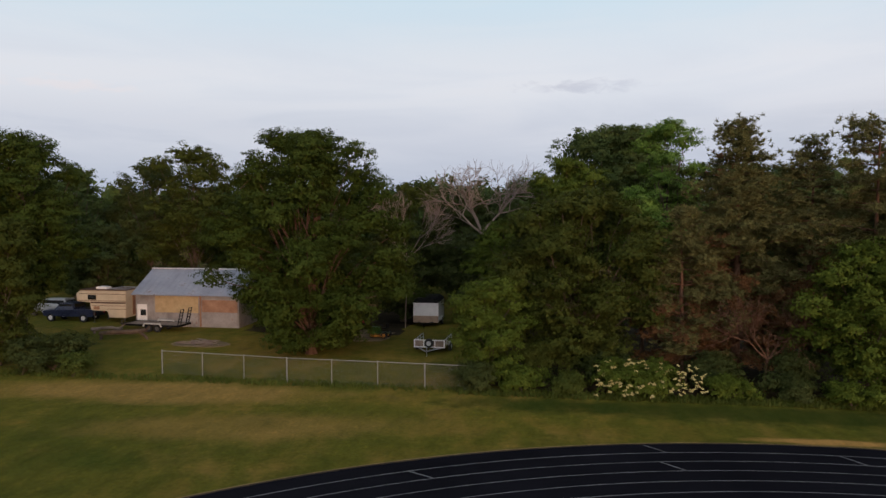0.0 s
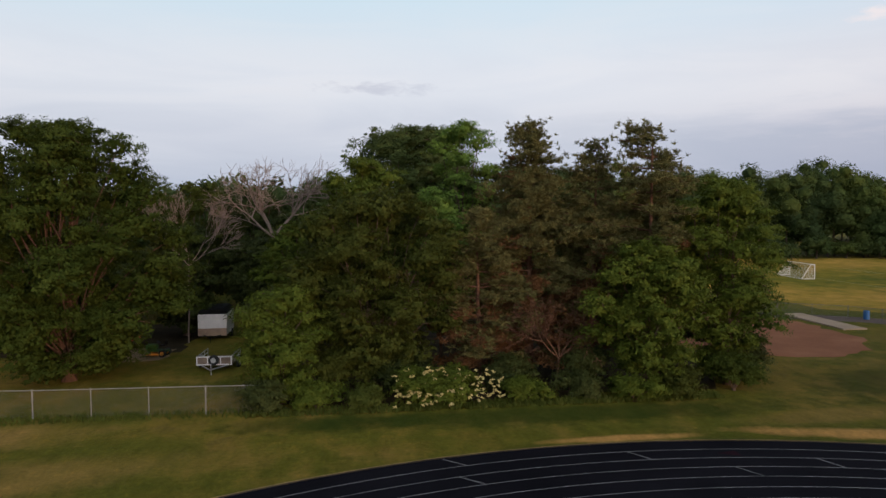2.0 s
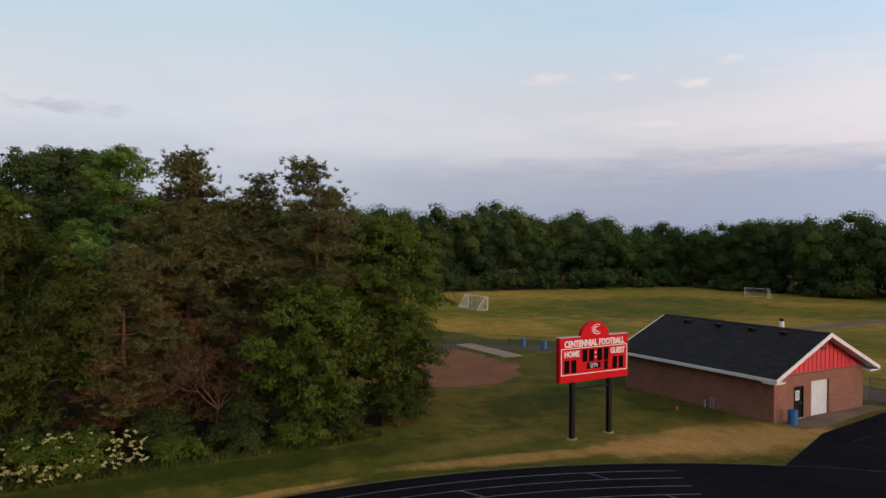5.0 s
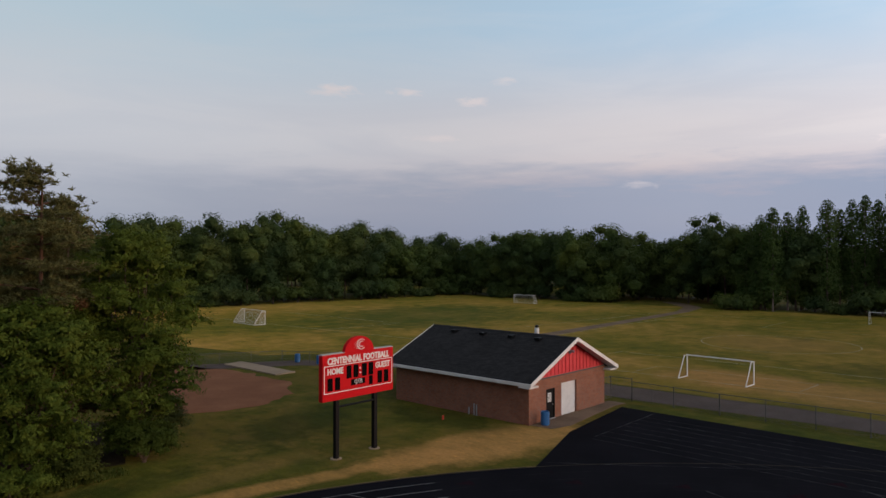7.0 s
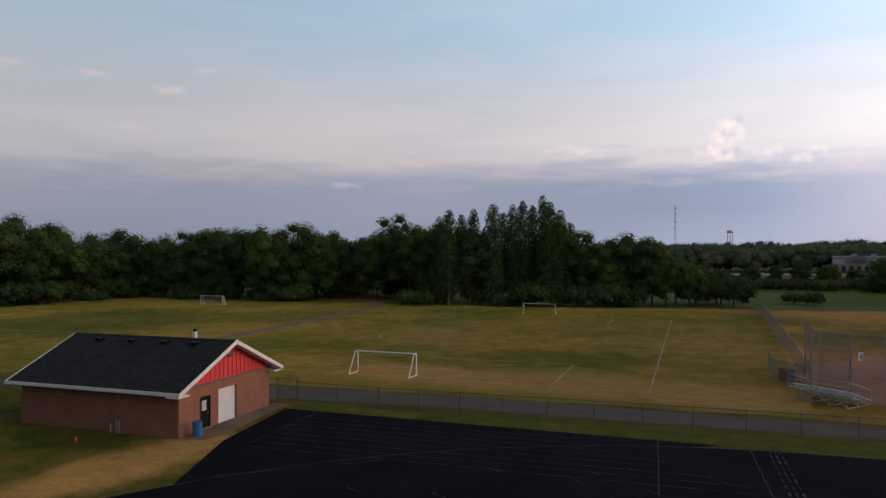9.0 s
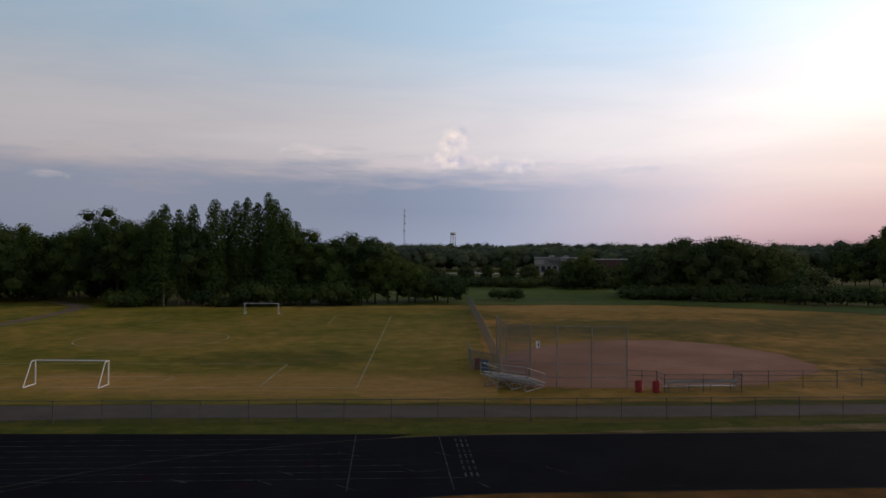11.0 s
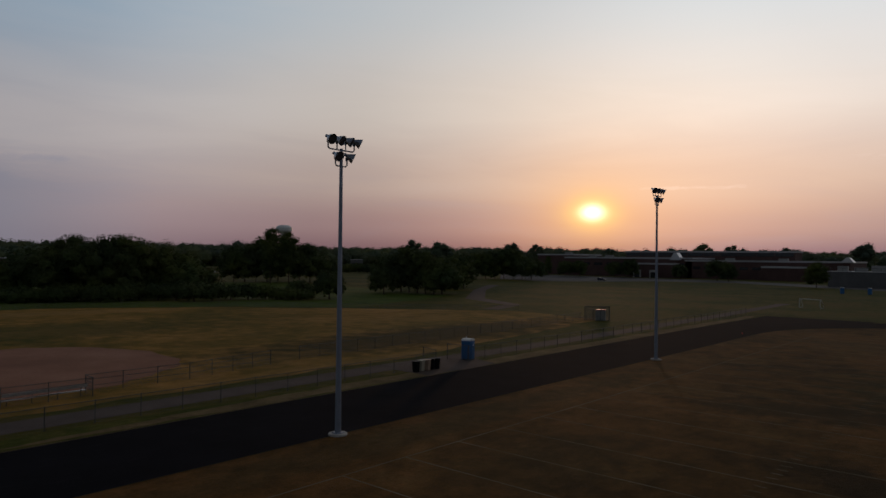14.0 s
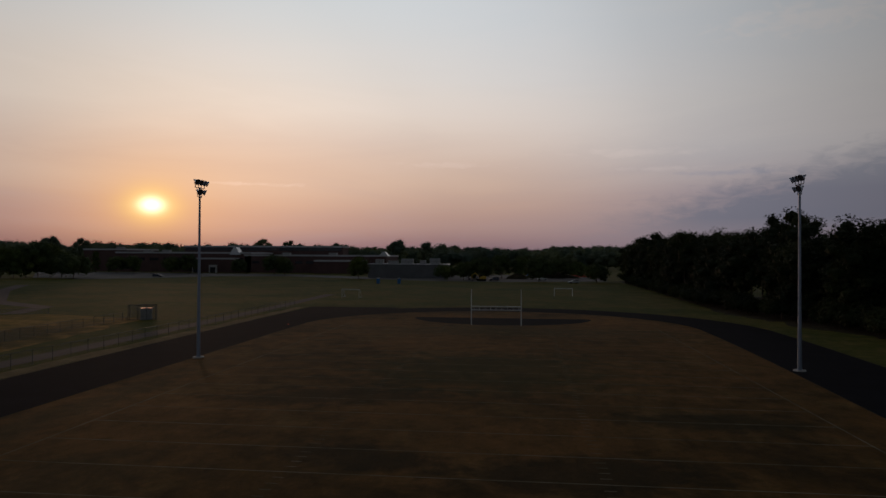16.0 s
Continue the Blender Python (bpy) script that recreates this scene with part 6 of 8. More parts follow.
def bare_tree(seed, label, x, y, h, spread, r, mat, fork=0.3):
    """A leafless tree: limbs that fork down to twigs."""
    rng = np.random.default_rng(seed)
    t = thing("dead_tree", label, "tree", x, y)
    g = Geo()

    def grow(p, d, length, rad, level):
        q = p + d * length
        mid = p + d * length * 0.5 + rng.normal(0, length * 0.05, 3)
        rad = max(rad, 0.013)
        g.path([p, mid, q], [rad, rad * 0.85, rad * 0.68], 6 if level < 2 else 4)
        if level >= 5:
            return
        for _ in range(3 if level < 4 else 2):
            nd = d + rng.normal(0, spread, 3)
            nd[2] += 0.12
            nd /= np.linalg.norm(nd)
            grow(q if rng.uniform() < 0.7 else mid, nd, length * rng.uniform(0.6, 0.86), rad * rng.uniform(0.5, 0.68), level + 1)

    limb(g, (0, 0, -0.1), (0.15, 0, h * fork + 0.1), r, r * 0.75, rng, 0.01, 9, 5)
    for k in range(5):
        d = np.array((math.cos(k * 1.3 + seed) * 1.1, math.sin(k * 2.1 + seed) * 0.4, 1.0))
        grow(np.array((0.15, 0, h * fork)), d / np.linalg.norm(d), h * (1 - fork) * 0.34, r * 0.55, 0)
    part("trunk", g, M[mat], t)


bare_tree(3, "bare dead tree with pale brittle twigs", -6.9, 63.0, 15.6, 0.56, 0.20, "deadbark", 0.55)
bare_tree(14, "dead brown conifer with bare twiggy limbs", 11.6, 43.6, 6.4, 0.62, 0.09, "redbark", 0.3)
bare_tree(9, "thin pale bare tree in the yard", -13.6, 62.5, 12.6, 0.28, 0.06, "deadbark", 0.5)

# undergrowth along the grove's foot
for i, (x, y, w, h, mat, lab) in enumerate((
        (-5.2, 41.4, 3.2, 1.7, "leaf_dark", "dark shrub at the grove's foot"), (-2.4, 41.3, 3.2, 1.5, "leaf_maple", "green shrub at the grove's foot"),
        (0.4, 41.2, 2.6, 1.2, "weed", "yellow-green shrub at the grove's foot"), (9.2, 41.6, 2.8, 1.3, "leaf_maple", "green shrub at the grove's foot"),
        (12.0, 41.6, 3.4, 1.5, "leaf_dark", "dark shrub at the grove's foot"), (15.2, 40.6, 3.2, 1.3, "leaf_maple", "green shrub at the grove's foot"),
        (18.6, 41.0, 3.6, 1.8, "leaf_ash", "olive shrub at the grove's foot"), (22.0, 42.0, 4.0, 2.2, "leaf_walnut", "olive shrub at the grove's end"),
        (24.4, 44.6, 3.2, 2.6, "leaf_dark", "dark shrub at the grove's end"), (25.4, 47.5, 3.4, 2.2, "leaf_walnut", "olive shrub beside the dirt infield"))):
    bush(100 + i, lab, x, y, w, h, mat, 0.19, int(26 * w), 38, depth=2.2)
for i, (x, y, w, h, mat) in enumerate(((-1.2, 43.6, 3.6, 2.9, "leaf_ash"), (2.4, 44.2, 3.4, 2.4, "leaf_dark"), (8.6, 43.4, 3.6, 2.2, "leaf_dark"), (13.4, 43.4, 3.4, 2.6, "leaf_dark"))):
    bush(130 + i, "leafy sapling thicket inside the grove's edge", x, y, w, h, mat, 0.19, int(24 * w), 36, depth=2.4)


def elder():
    t = bush(120, "elder bush dotted with flat cream blossom", 4.6, 41.6, 6.2, 2.0, "leaf_maple", 0.2, 170, 36, depth=2.6, name="elder_bush")
    rng = np.random.default_rng(121)
    pos, out = [], []
    for _ in range(100):
        a = rng.uniform(0, 1)
        c = np.array((rng.uniform(-3.0, 3.0), -1.62 + 1.0 * a + rng.normal(0, 0.12), 0.45 + 1.75 * a + rng.normal(0, 0.1)))
        for _ in range(9):
            o = rng.normal(0, 0.055, 3) * (1, 1, 0.5)
            pos.append(c + o)
            out.append((0, -0.8, 1.0))
    part("blossom", quads_mesh("blossom", leaf_quads(rng, np.array(pos), np.array(out, float), 0.095, 0.085, 0.0, 0.35)), M["flower"], t, "flat cream flower heads")


elder()
# weeds and long grass along the foot of the grove and the fence
rng = np.random.default_rng(130)
pos = []
for x0, x1, y0, y1, n in ((-6, 20.5, 40.2, 41.6, 4200), (-40, -6, 40.6, 42.0, 1600)):
    pos.append(np.stack([rng.uniform(x0, x1, n), rng.uniform(y0, y1, n), np.full(n, 0.12)], axis=1))
pos = np.concatenate(pos)
d = unit(rng.normal(0, 0.35, pos.shape) + (0, 0, 1))
side = unit(np.cross(d, rng.normal(0, 1, d.shape)))
L, W = rng.uniform(0.08, 0.24, (len(pos), 1)), rng.uniform(0.02, 0.05, (len(pos), 1))
weeds = part("long_grass", quads_mesh("long_grass", np.stack([pos - d * 0.15, pos + side * W, pos + d * L, pos - side * W], axis=1)), M["weed"])
tagged(weeds, "long weedy grass along fence and grove", "grass", "", "stuff")


# ---- woods and distance ----
def along(points, step, jitter, wr, hr, seed, rows=1, gap=7.0, side=1):
    """Tree spots along a line of (x, y, height), in rows that lie behind one another."""
    rng = np.random.default_rng(seed)
    out = []
    for row in range(rows):
        for (x0, y0, h0), (x1, y1, h1) in zip(points, points[1:]):
            L = math.hypot(x1 - x0, y1 - y0)
            nx, ny = (y1 - y0) / L * side, -(x1 - x0) / L * side
            for i in range(max(1, int(L / step))):
                t = (i + rng.uniform(0, 1)) / max(1, int(L / step))
                h = (h0 + (h1 - h0) * t) * rng.uniform(*hr)
                out.append((x0 + (x1 - x0) * t + nx * gap * row + rng.normal(0, jitter), y0 + (y1 - y0) * t + ny * gap * row + rng.normal(0, jitter),
                            rng.uniform(*wr), h * (1.0 + 0.08 * row)))
    return out


NE = [(40, 160, 20.5), (75, 153, 20.0), (112, 147, 20.2), (140, 146, 18.6), (162, 140, 17.6)]
woodland(201, "dense dark deciduous wood behind the soccer fields", along(NE, 5.6, 1.8, (10, 15), (0.84, 1.10), 1, 2, 7, -1), "leaf_far", 0.40, 1.6)
E_ = [(160, 136, 17.5), (158, 105, 17.5), (159, 84, 18.5)]
woodland(202, "dense dark deciduous wood behind the soccer fields", along(E_, 5.4, 1.8, (10, 15), (0.84, 1.10), 2, 2, 7, -1), "leaf_far", 0.40, 1.6)
woodland(203, "dense dark deciduous wood behind the soccer fields", along([(164, 72, 19.5), (160, 58, 19), (158, 44, 18)], 6.0, 1.4, (9, 14), (0.86, 1.08), 3, 2, 8, -1), "leaf_far", 0.40, 1.6)
woodland(204, "low edge of the wood by the meadow", along([(161, 30, 17.5), (162, 20, 16.5), (163, 10, 14.5), (164, 0, 11.0), (164, -9, 6.5)], 3.4, 1.2, (7, 11), (0.82, 1.08), 4, 2, 6, -1), "leaf_far", 0.34, 1.9)
woodland(207, "dark wood beyond the path's end", along([(182, 58, 14), (186, 80, 15), (184, 104, 15)], 6.0, 1.4, (9, 13), (0.8, 1.1), 7, 2, 8, -1), "leaf_far", 0.5, 1.3)
woodland(208, "undergrowth where the path leaves the turf", along([(170, 58, 5), (176, 72, 4), (170, 92, 5)], 3.5, 0.8, (4, 6), (0.6, 1.2), 17), "leaf_far", 0.4, 0.6)
woodland(205, "undergrowth along the wood's foot", along([(60, 149, 3.2), (112, 141, 3.2), (157, 136, 3.2), (155, 85, 3.2)], 3.6, 1.8, (4, 9), (0.4, 1.9), 5), "leaf_far", 0.4, 0.5)
woodland(206, "undergrowth along the wood's foot", along([(157, 58, 3.0), (155, 30, 3.0), (158, 6, 3.0)], 3.6, 1.8, (4, 9), (0.4, 1.9), 6), "leaf_far", 0.4, 0.5)


def poplar(seed, x, y, h, w):
    rng = np.random.default_rng(seed)
    t = thing("poplar_tree", "tall narrow poplar with pale trunk at the field's end", "tree", x, y, 0, 0, "row of poplars")
    lobes = []
    for i in range(22):
        f = (i + 0.5) / 22
        z = h * (0.14 + 0.82 * f)
        rr = w * 0.27 * (1.05 - 0.42 * f ** 4) * rng.uniform(0.8, 1.15)
        a = i * 2.4
        q = w * 0.22 * (1.05 - 0.75 * f ** 3) * rng.uniform(0.7, 1.1)
        lobes.append((math.cos(a) * q, math.sin(a) * q, z, rr, rr * rng.uniform(1.3, 1.9)))
    V = puff_leaves(rng, lobes, 7000, 0.34, 0.7, 0.10)
    g = Geo()
    limb(g, (0, 0, -0.1), (rng.normal(0, 0.3), rng.normal(0, 0.3), h * 0.93), 0.2, 0.03, rng, 0.004, 8, 6)
    for lx, ly, lz, r, hh in lobes:
        limb(g, (0, 0, lz * 0.85), (lx, ly, lz + hh * 0.6), 0.06, 0.02, rng, 0.03, 5, 2)
    part("trunk", g, M["deadbark"], t)
    part("crown", leafy_mesh("crown", V, lobes, rng, 0.6, 0.7), M["leaf_poplar"], t)


rng = np.random.default_rng(210)
for i, (az, h) in enumerate(((19.0, 16), (18.0, 19), (17.2, 21), (16.2, 20), (15.2, 21.5), (13.6, 22.5), (12.8, 21), (12.0, 23), (11.2, 23.5), (10.4, 23), (9.6, 24.5), (9.0, 23), (8.2, 21), (7.4, 18), (14.3, 17))):
    dist = 153 + rng.uniform(0, 9)
    poplar(211 + i, 6.9 + dist * math.cos(radians(az)), 3.4 + dist * math.sin(radians(az)), h - 0.4, rng.uniform(4.2, 5.6))


def polar(az, dist, ex=8.0, ey=-0.5):
    return ex + dist * math.cos(radians(az)), ey + dist * math.sin(radians(az))


def clump(seed, label, azs, dist, h, w, mat="leaf_mid", deep=10, n=10, leaf=0.55, dens=1.0, name="tree_clump"):
    r = np.random.default_rng(seed)
    spots = []
    for k in range(n):
        a = azs[0] + (azs[1] - azs[0]) * (k + 0.5) / n
        env = 0.5 + 0.5 * math.sin(math.pi * (k + 0.5) / n) ** 0.7
        x, y = polar(a, dist + r.uniform(0, deep))
        spots.append((x, y, w * r.uniform(0.8, 1.2), h * env * r.uniform(0.85, 1.05)))
    return woodland(seed, label, spots, mat, leaf, dens, name)


clump(301, "dark clump of trees beyond the outfield", (-17.5, -30.5), 190, 17.5, 12, n=12, deep=14)
clump(302, "low dark scrub beyond the outfield", (-18, -39), 178, 4.5, 8, n=16, deep=8, leaf=0.45, dens=0.6)
clump(303, "dark clump of tall trees in the meadow", (-32.5, -40), 300, 22.5, 15, n=9, deep=20, leaf=0.75)
clump(309, "tall trees before the white water tower", (-35.0, -37.8), 292, 25.5, 11, n=2, deep=6, leaf=0.6)
clump(314, "low trees before the pale store", (-40.6, -44.6), 470, 7.2, 9, n=12, deep=14, leaf=0.6, dens=0.5)
clump(304, "single round tree in the meadow", (-40.4, -41.0), 185, 8.0, 7, n=1, deep=1)
clump(305, "small round tree in the meadow", (-38.0, -38.6), 190, 5.0, 5.5, n=1, deep=1)
clump(306, "dark clump of trees by the bending path", (-44.6, -50.0), 212, 15, 11, n=8, deep=14)
clump(307, "dark trees beyond the bending path", (-48.6, -51.6), 250, 13.5, 11, n=5, deep=14)
clump(308, "dark trees across the meadow", (-4.2, -12.8), 262, 9.0, 6.0, n=5, deep=12, leaf=0.6)
clump(312, "low dark scrub before the highway", (-1, -18), 232, 3.4, 8, n=22, deep=16, leaf=0.45, dens=0.6)
for i, (az, dist, h, w) in enumerate(((-4.2, 168, 2.2, 3.0), (-7.6, 170, 2.6, 3.6), (-8.9, 168, 3.0, 4.6), (-1.6, 172, 2.0, 2.4))):
    clump(380 + i, "small dark bush in the meadow", (az - 0.05, az + 0.05), dist, h, w, n=1, deep=1, leaf=0.35, dens=0.3, name="meadow_bush")
clump(310, "slender tree by the meadow", (-13.2, -15.8), 225, 13, 8, n=3, deep=8)
clump(311, "lone dark tree by the meadow", (-2.2, -3.0), 166, 8, 6, n=1, deep=1)

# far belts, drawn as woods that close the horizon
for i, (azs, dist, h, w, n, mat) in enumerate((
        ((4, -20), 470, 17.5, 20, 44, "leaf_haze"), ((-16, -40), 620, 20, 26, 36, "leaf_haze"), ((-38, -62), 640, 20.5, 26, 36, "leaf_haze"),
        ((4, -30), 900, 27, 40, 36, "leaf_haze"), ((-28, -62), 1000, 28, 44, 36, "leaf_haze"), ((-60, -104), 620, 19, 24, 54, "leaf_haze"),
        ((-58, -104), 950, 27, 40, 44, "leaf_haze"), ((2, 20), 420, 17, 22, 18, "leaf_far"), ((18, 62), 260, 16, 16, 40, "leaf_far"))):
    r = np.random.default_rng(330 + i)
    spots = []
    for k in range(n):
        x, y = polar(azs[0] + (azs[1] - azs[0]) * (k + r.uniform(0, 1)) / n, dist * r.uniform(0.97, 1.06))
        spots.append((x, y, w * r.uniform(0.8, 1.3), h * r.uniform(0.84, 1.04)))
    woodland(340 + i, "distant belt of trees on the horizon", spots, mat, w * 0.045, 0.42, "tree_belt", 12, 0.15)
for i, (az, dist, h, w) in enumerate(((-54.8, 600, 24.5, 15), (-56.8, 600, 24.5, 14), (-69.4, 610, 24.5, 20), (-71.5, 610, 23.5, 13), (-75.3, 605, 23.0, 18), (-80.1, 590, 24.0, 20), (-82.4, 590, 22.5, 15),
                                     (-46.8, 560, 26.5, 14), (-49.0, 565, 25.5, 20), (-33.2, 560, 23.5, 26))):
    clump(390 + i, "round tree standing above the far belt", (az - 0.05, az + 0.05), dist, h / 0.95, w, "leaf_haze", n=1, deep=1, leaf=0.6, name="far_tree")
# trees round the school's car park
clump(321, "dark round trees before the school", (-51.0, -56.9), 362, 17.5, 13, n=8, deep=20, leaf=0.6)
clump(322, "dark trees by the car park", (-83.5, -97.0), 312, 12.5, 11, n=9, deep=60, leaf=0.6)
for i, (az, dist, w, h) in enumerate(((-59.2, 455, 9, 11.5), (-60.3, 452, 9, 11), (-63.0, 448, 9, 11), (-64.2, 446, 9, 11.5), (-67.9, 440, 10, 9.5), (-70.6, 405, 9, 12), (-71.4, 402, 9, 11), (-57.8, 470, 5, 14))):
    clump(370 + i, "round dark tree before the school", (az - 0.1, az + 0.1), dist, h / 0.95, w, n=1, deep=1, leaf=0.6)
clump(323, "dark round tree before the school's wing", (-77.2, -77.4), 335, 10.8, 9, n=1, deep=1)
# wood west of the track
W_ = [(-58, -60, 15.5), (-51, -105, 17.3), (-47, -140, 18.6), (-43, -185, 19.0), (-42, -250, 19.0), (-43, -325, 19.0)]
woodland(320, "dark wood along the track's far side", along(W_, 6.5, 1.6, (9, 14), (0.78, 1.1), 8, 2, 8, 1), "leaf_far_shaded", 0.46, 0.95)
woodland(324, "dark scrub along the track's far side", along([(-55, -60, 4), (-46, -112, 4), (-41, -140, 4), (-37, -175, 4), (-38, -240, 4), (-40, -322, 4)], 4.5, 1.0, (5, 7), (0.7, 1.2), 9), "leaf_far_shaded", 0.42, 0.6)
# dark sheet standing in for unlit ground beside the wood
sheet("wood_floor", wobble([(-35.0, -178.0), (-34.0, -152.0), (-39.0, -122.0), (-47.0, -100.0), (-56.0, -60.0), (-75.0, -60.0), (-62.0, -200.0), (-48.0, -330.0), (-37.0, -330.0), (-37.0, -240.0)], 0.6, 142, 2.0), 0.012, M["litter"], "dark sheet painted in for the unlit ground along the wood's edge")
# woods that close the place behind the grove and to the west
woodland(325, "wood behind the grove", along([(-120, 110, 16), (-60, 98, 15), (-20, 100, 14.6), (4, 104, 14.6), (40, 120, 16), (48, 150, 18)], 8.0, 1.5, (10, 13), (0.85, 1.1), 10, 2, 8, -1), "leaf_far", 0.8, 0.45)
woodland(326, "wood west of the fields", along([(-46, -55, 16), (-60, -10, 16), (-66, 30, 16), (-80, 70, 16), (-120, 110, 16)], 9.0, 1.5, (10, 13), (0.85, 1.1), 12, 1), "leaf_far", 0.9, 0.35)


def school():
    t = thing("school_building", "long low dark brick school with a clerestory", "building", 176, -430, 0, 180)
    br, gl, tr = M["farbrick"], M["darkglass"], M["farroof"]
    for x, y, w, d, h in ((42, 22, 90, 44, 11.2), (-44, 20, 90, 40, 12.6), (-6, 46, 112, 16, 17.2), (-103, 30, 30, 40, 14.6), (60, -4, 30, 12, 8.0), (-20, -4, 26, 8, 9.0)):
        b = part("wing", Geo().box(x, y, h / 2, w, d, h), br, t, "dark brown brick wing")
        part("roof_edge", Geo().box(x, y, h - 0.3, w + 0.8, d + 0.8, 1.0), tr, b, "pale grey roof edge")
    for k in range(10):
        part("window", Geo().box(-56 + k * 11.1, 37.8, 15.2, 10.4, 0.5, 2.4), gl, t, "dark clerestory window")
    for k in range(9):
        part("window", Geo().box(-82 + k * 9.4, -0.15, 8.2, 6.0, 0.3, 1.8), gl, t, "dark window band")
    for k in range(6):
        part("window", Geo().box(4 + k * 7.0, -0.15, 6.6, 4.6, 0.3, 1.6), gl, t, "dark window band")
    for x, z, w, hh in ((-9, 11.2, 7.0, 4.6), (86, 10.8, 6.0, 2.6)):
        g = Geo().slab([(x - w / 2, z), (x + w / 2, z), (x + w * 0.12, z + hh), (x - w * 0.12, z + hh)], -1.5, 4)
        part("skylight", g, M["alu"], t, "pale sloping skylight")
    for x in (-20, -31):
        part("entrance", Geo().box(x, -8.4, 2.4, 5.0, 1.2, 4.8), M["concrete"], t, "pale entrance surround")
        part("entrance_doors", Geo().box(x, -9.05, 1.7, 3.2, 0.2, 3.3), gl, t)
    for x, y, z in ((-60, 10, 13.3), (-75, 14, 13.3), (20, 12, 11.9), (50, 14, 11.9), (-98, 20, 15.3)):
        part("roof_unit", Geo().box(x, y, z, 5, 3, 1.6), M["galvdull"], t, "grey rooftop air handler")


def school_wing():
    t = thing("low_wing", "low grey block building with rooftop machinery", "building", 62, -350, 0, 183)
    part("wall", Geo().box(0, 9, 3.3, 40, 18, 6.8), M["farblock"], t, "grey block wall")
    part("roof_edge", Geo().box(0, 9, 6.85, 40.6, 18.6, 0.3), M["farroof"], t)
    for x, w, h in ((-15, 4, 2.2), (-8, 5, 1.6), (-1, 6, 2.6), (7, 3, 1.8), (13, 5, 2.8)):
        part("roof_unit", Geo().box(x, 6, 7.0 + h / 2, w, 3, h), M["galvdull"], t, "grey rooftop machine")
    for k in range(9):
        part("rail_post", Geo().tube((-19 + k * 4.75, 0.3, 7.0), (-19 + k * 4.75, 0.3, 8.4), 0.08, n=5), M["dullsteel"], t)
    part("rail", Geo().box(0, 0.3, 8.4, 38.5, 0.12, 0.12), M["dullsteel"], t)


M["farbrick"] = surface("far_brick", [(0, (0.070, 0.036, 0.032)), (1, (0.105, 0.055, 0.048))], 0.2, fine=2.0)
M["darkglass"] = plain("dark_glass", (0.03, 0.03, 0.035), 0.15, spec=0.6)
M["farroof"] = plain("grey_roof_edge", (0.42, 0.40, 0.40), 0.6)
M["farblock"] = surface("grey_block", [(0, (0.10, 0.095, 0.095)), (1, (0.15, 0.142, 0.14))], 0.2, fine=2.0)
school()
school_wing()


def low_store():
    x, y = polar(-14.4, 446)
    t = thing("office_building", "low grey and brown office building beyond the highway", "building", x, y, 0, -14.4)
    front = part("front_block", Geo().box(0, 15, 4.6, 22, 26, 9.2), M["farpanel"], t, "grey panelled front block")
    part("roof_edge", Geo().box(0, 15, 9.35, 22.6, 26.6, 0.5), M["farroof"], front)
    side = part("side_block", Geo().box(2, -13.5, 4.2, 22, 31, 8.4), M["farbrick"], t, "brown brick side block")
    part("roof_edge", Geo().box(2, -13.5, 8.55, 22.6, 31.4, 0.4), M["farroof"], side)
    part("canopy", Geo().slab([(-13.2, 6.4), (-10.8, 6.4), (-10.8, 8.2), (-12.0, 9.9), (-13.2, 8.2)], 12.0, 18.5), M["farblock"], t, "dark gabled canopy")
    for k in range(7):
        part("window", Geo().box(-11.1, 26.2 - k * 3.6, 2.4, 0.3, 2.0, 3.4), M["darkglass"], front)
    for yy in (25, 6):
        part("wall_panel", Geo().box(-11.15, yy, 6.6, 0.3, 5.6, 2.6), M["concrete"], front, "pale wall panel")
    for yy in (18, 9):
        part("roof_unit", Geo().box(2, yy, 10.1, 4, 3, 1.4), M["galvdull"], t, "grey rooftop air handler")


M["farpanel"] = surface("grey_wall_panel", [(0, (0.21, 0.195, 0.19)), (1, (0.29, 0.27, 0.265))], 0.2, fine=2.0)
low_store()


def water_tower(x, y, h, r, label, legs):
    t = thing("water_tower", label, "water tower", x, y)
    g = Geo()
    prof = [(0.05, 1.0), (0.7, 0.93), (1.0, 0.72), (1.0, 0.45), (0.75, 0.22), (0.25, 0.12)]
    for (ra, za), (rb, zb) in zip(prof, prof[1:]):
        g.tube((0, 0, h - r * 1.3 * (1 - za)), (0, 0, h - r * 1.3 * (1 - zb)), ra * r, rb * r, 24, caps=False)
    part("tank", g, M["white"], t, "pale rounded tank", smooth=True)
    if legs:
        for k in range(6):
            a = k * math.pi / 3
            part("leg", Geo().tube((r * 1.1 * math.cos(a), r * 1.1 * math.sin(a), 0), (r * 0.8 * math.cos(a), r * 0.8 * math.sin(a), h - r), 0.5, n=6), M["galv"], t)
    part("stem", Geo().tube((0, 0, 0), (0, 0, h - r), r * (0.12 if legs else 0.35), n=12), M["white"], t)


water_tower(*polar(-4.22, 1500), 58.5, 6.5, "distant water tower on legs", True)
water_tower(*polar(-36.3, 900), 50.2, 10, "distant broad white water tower", False)


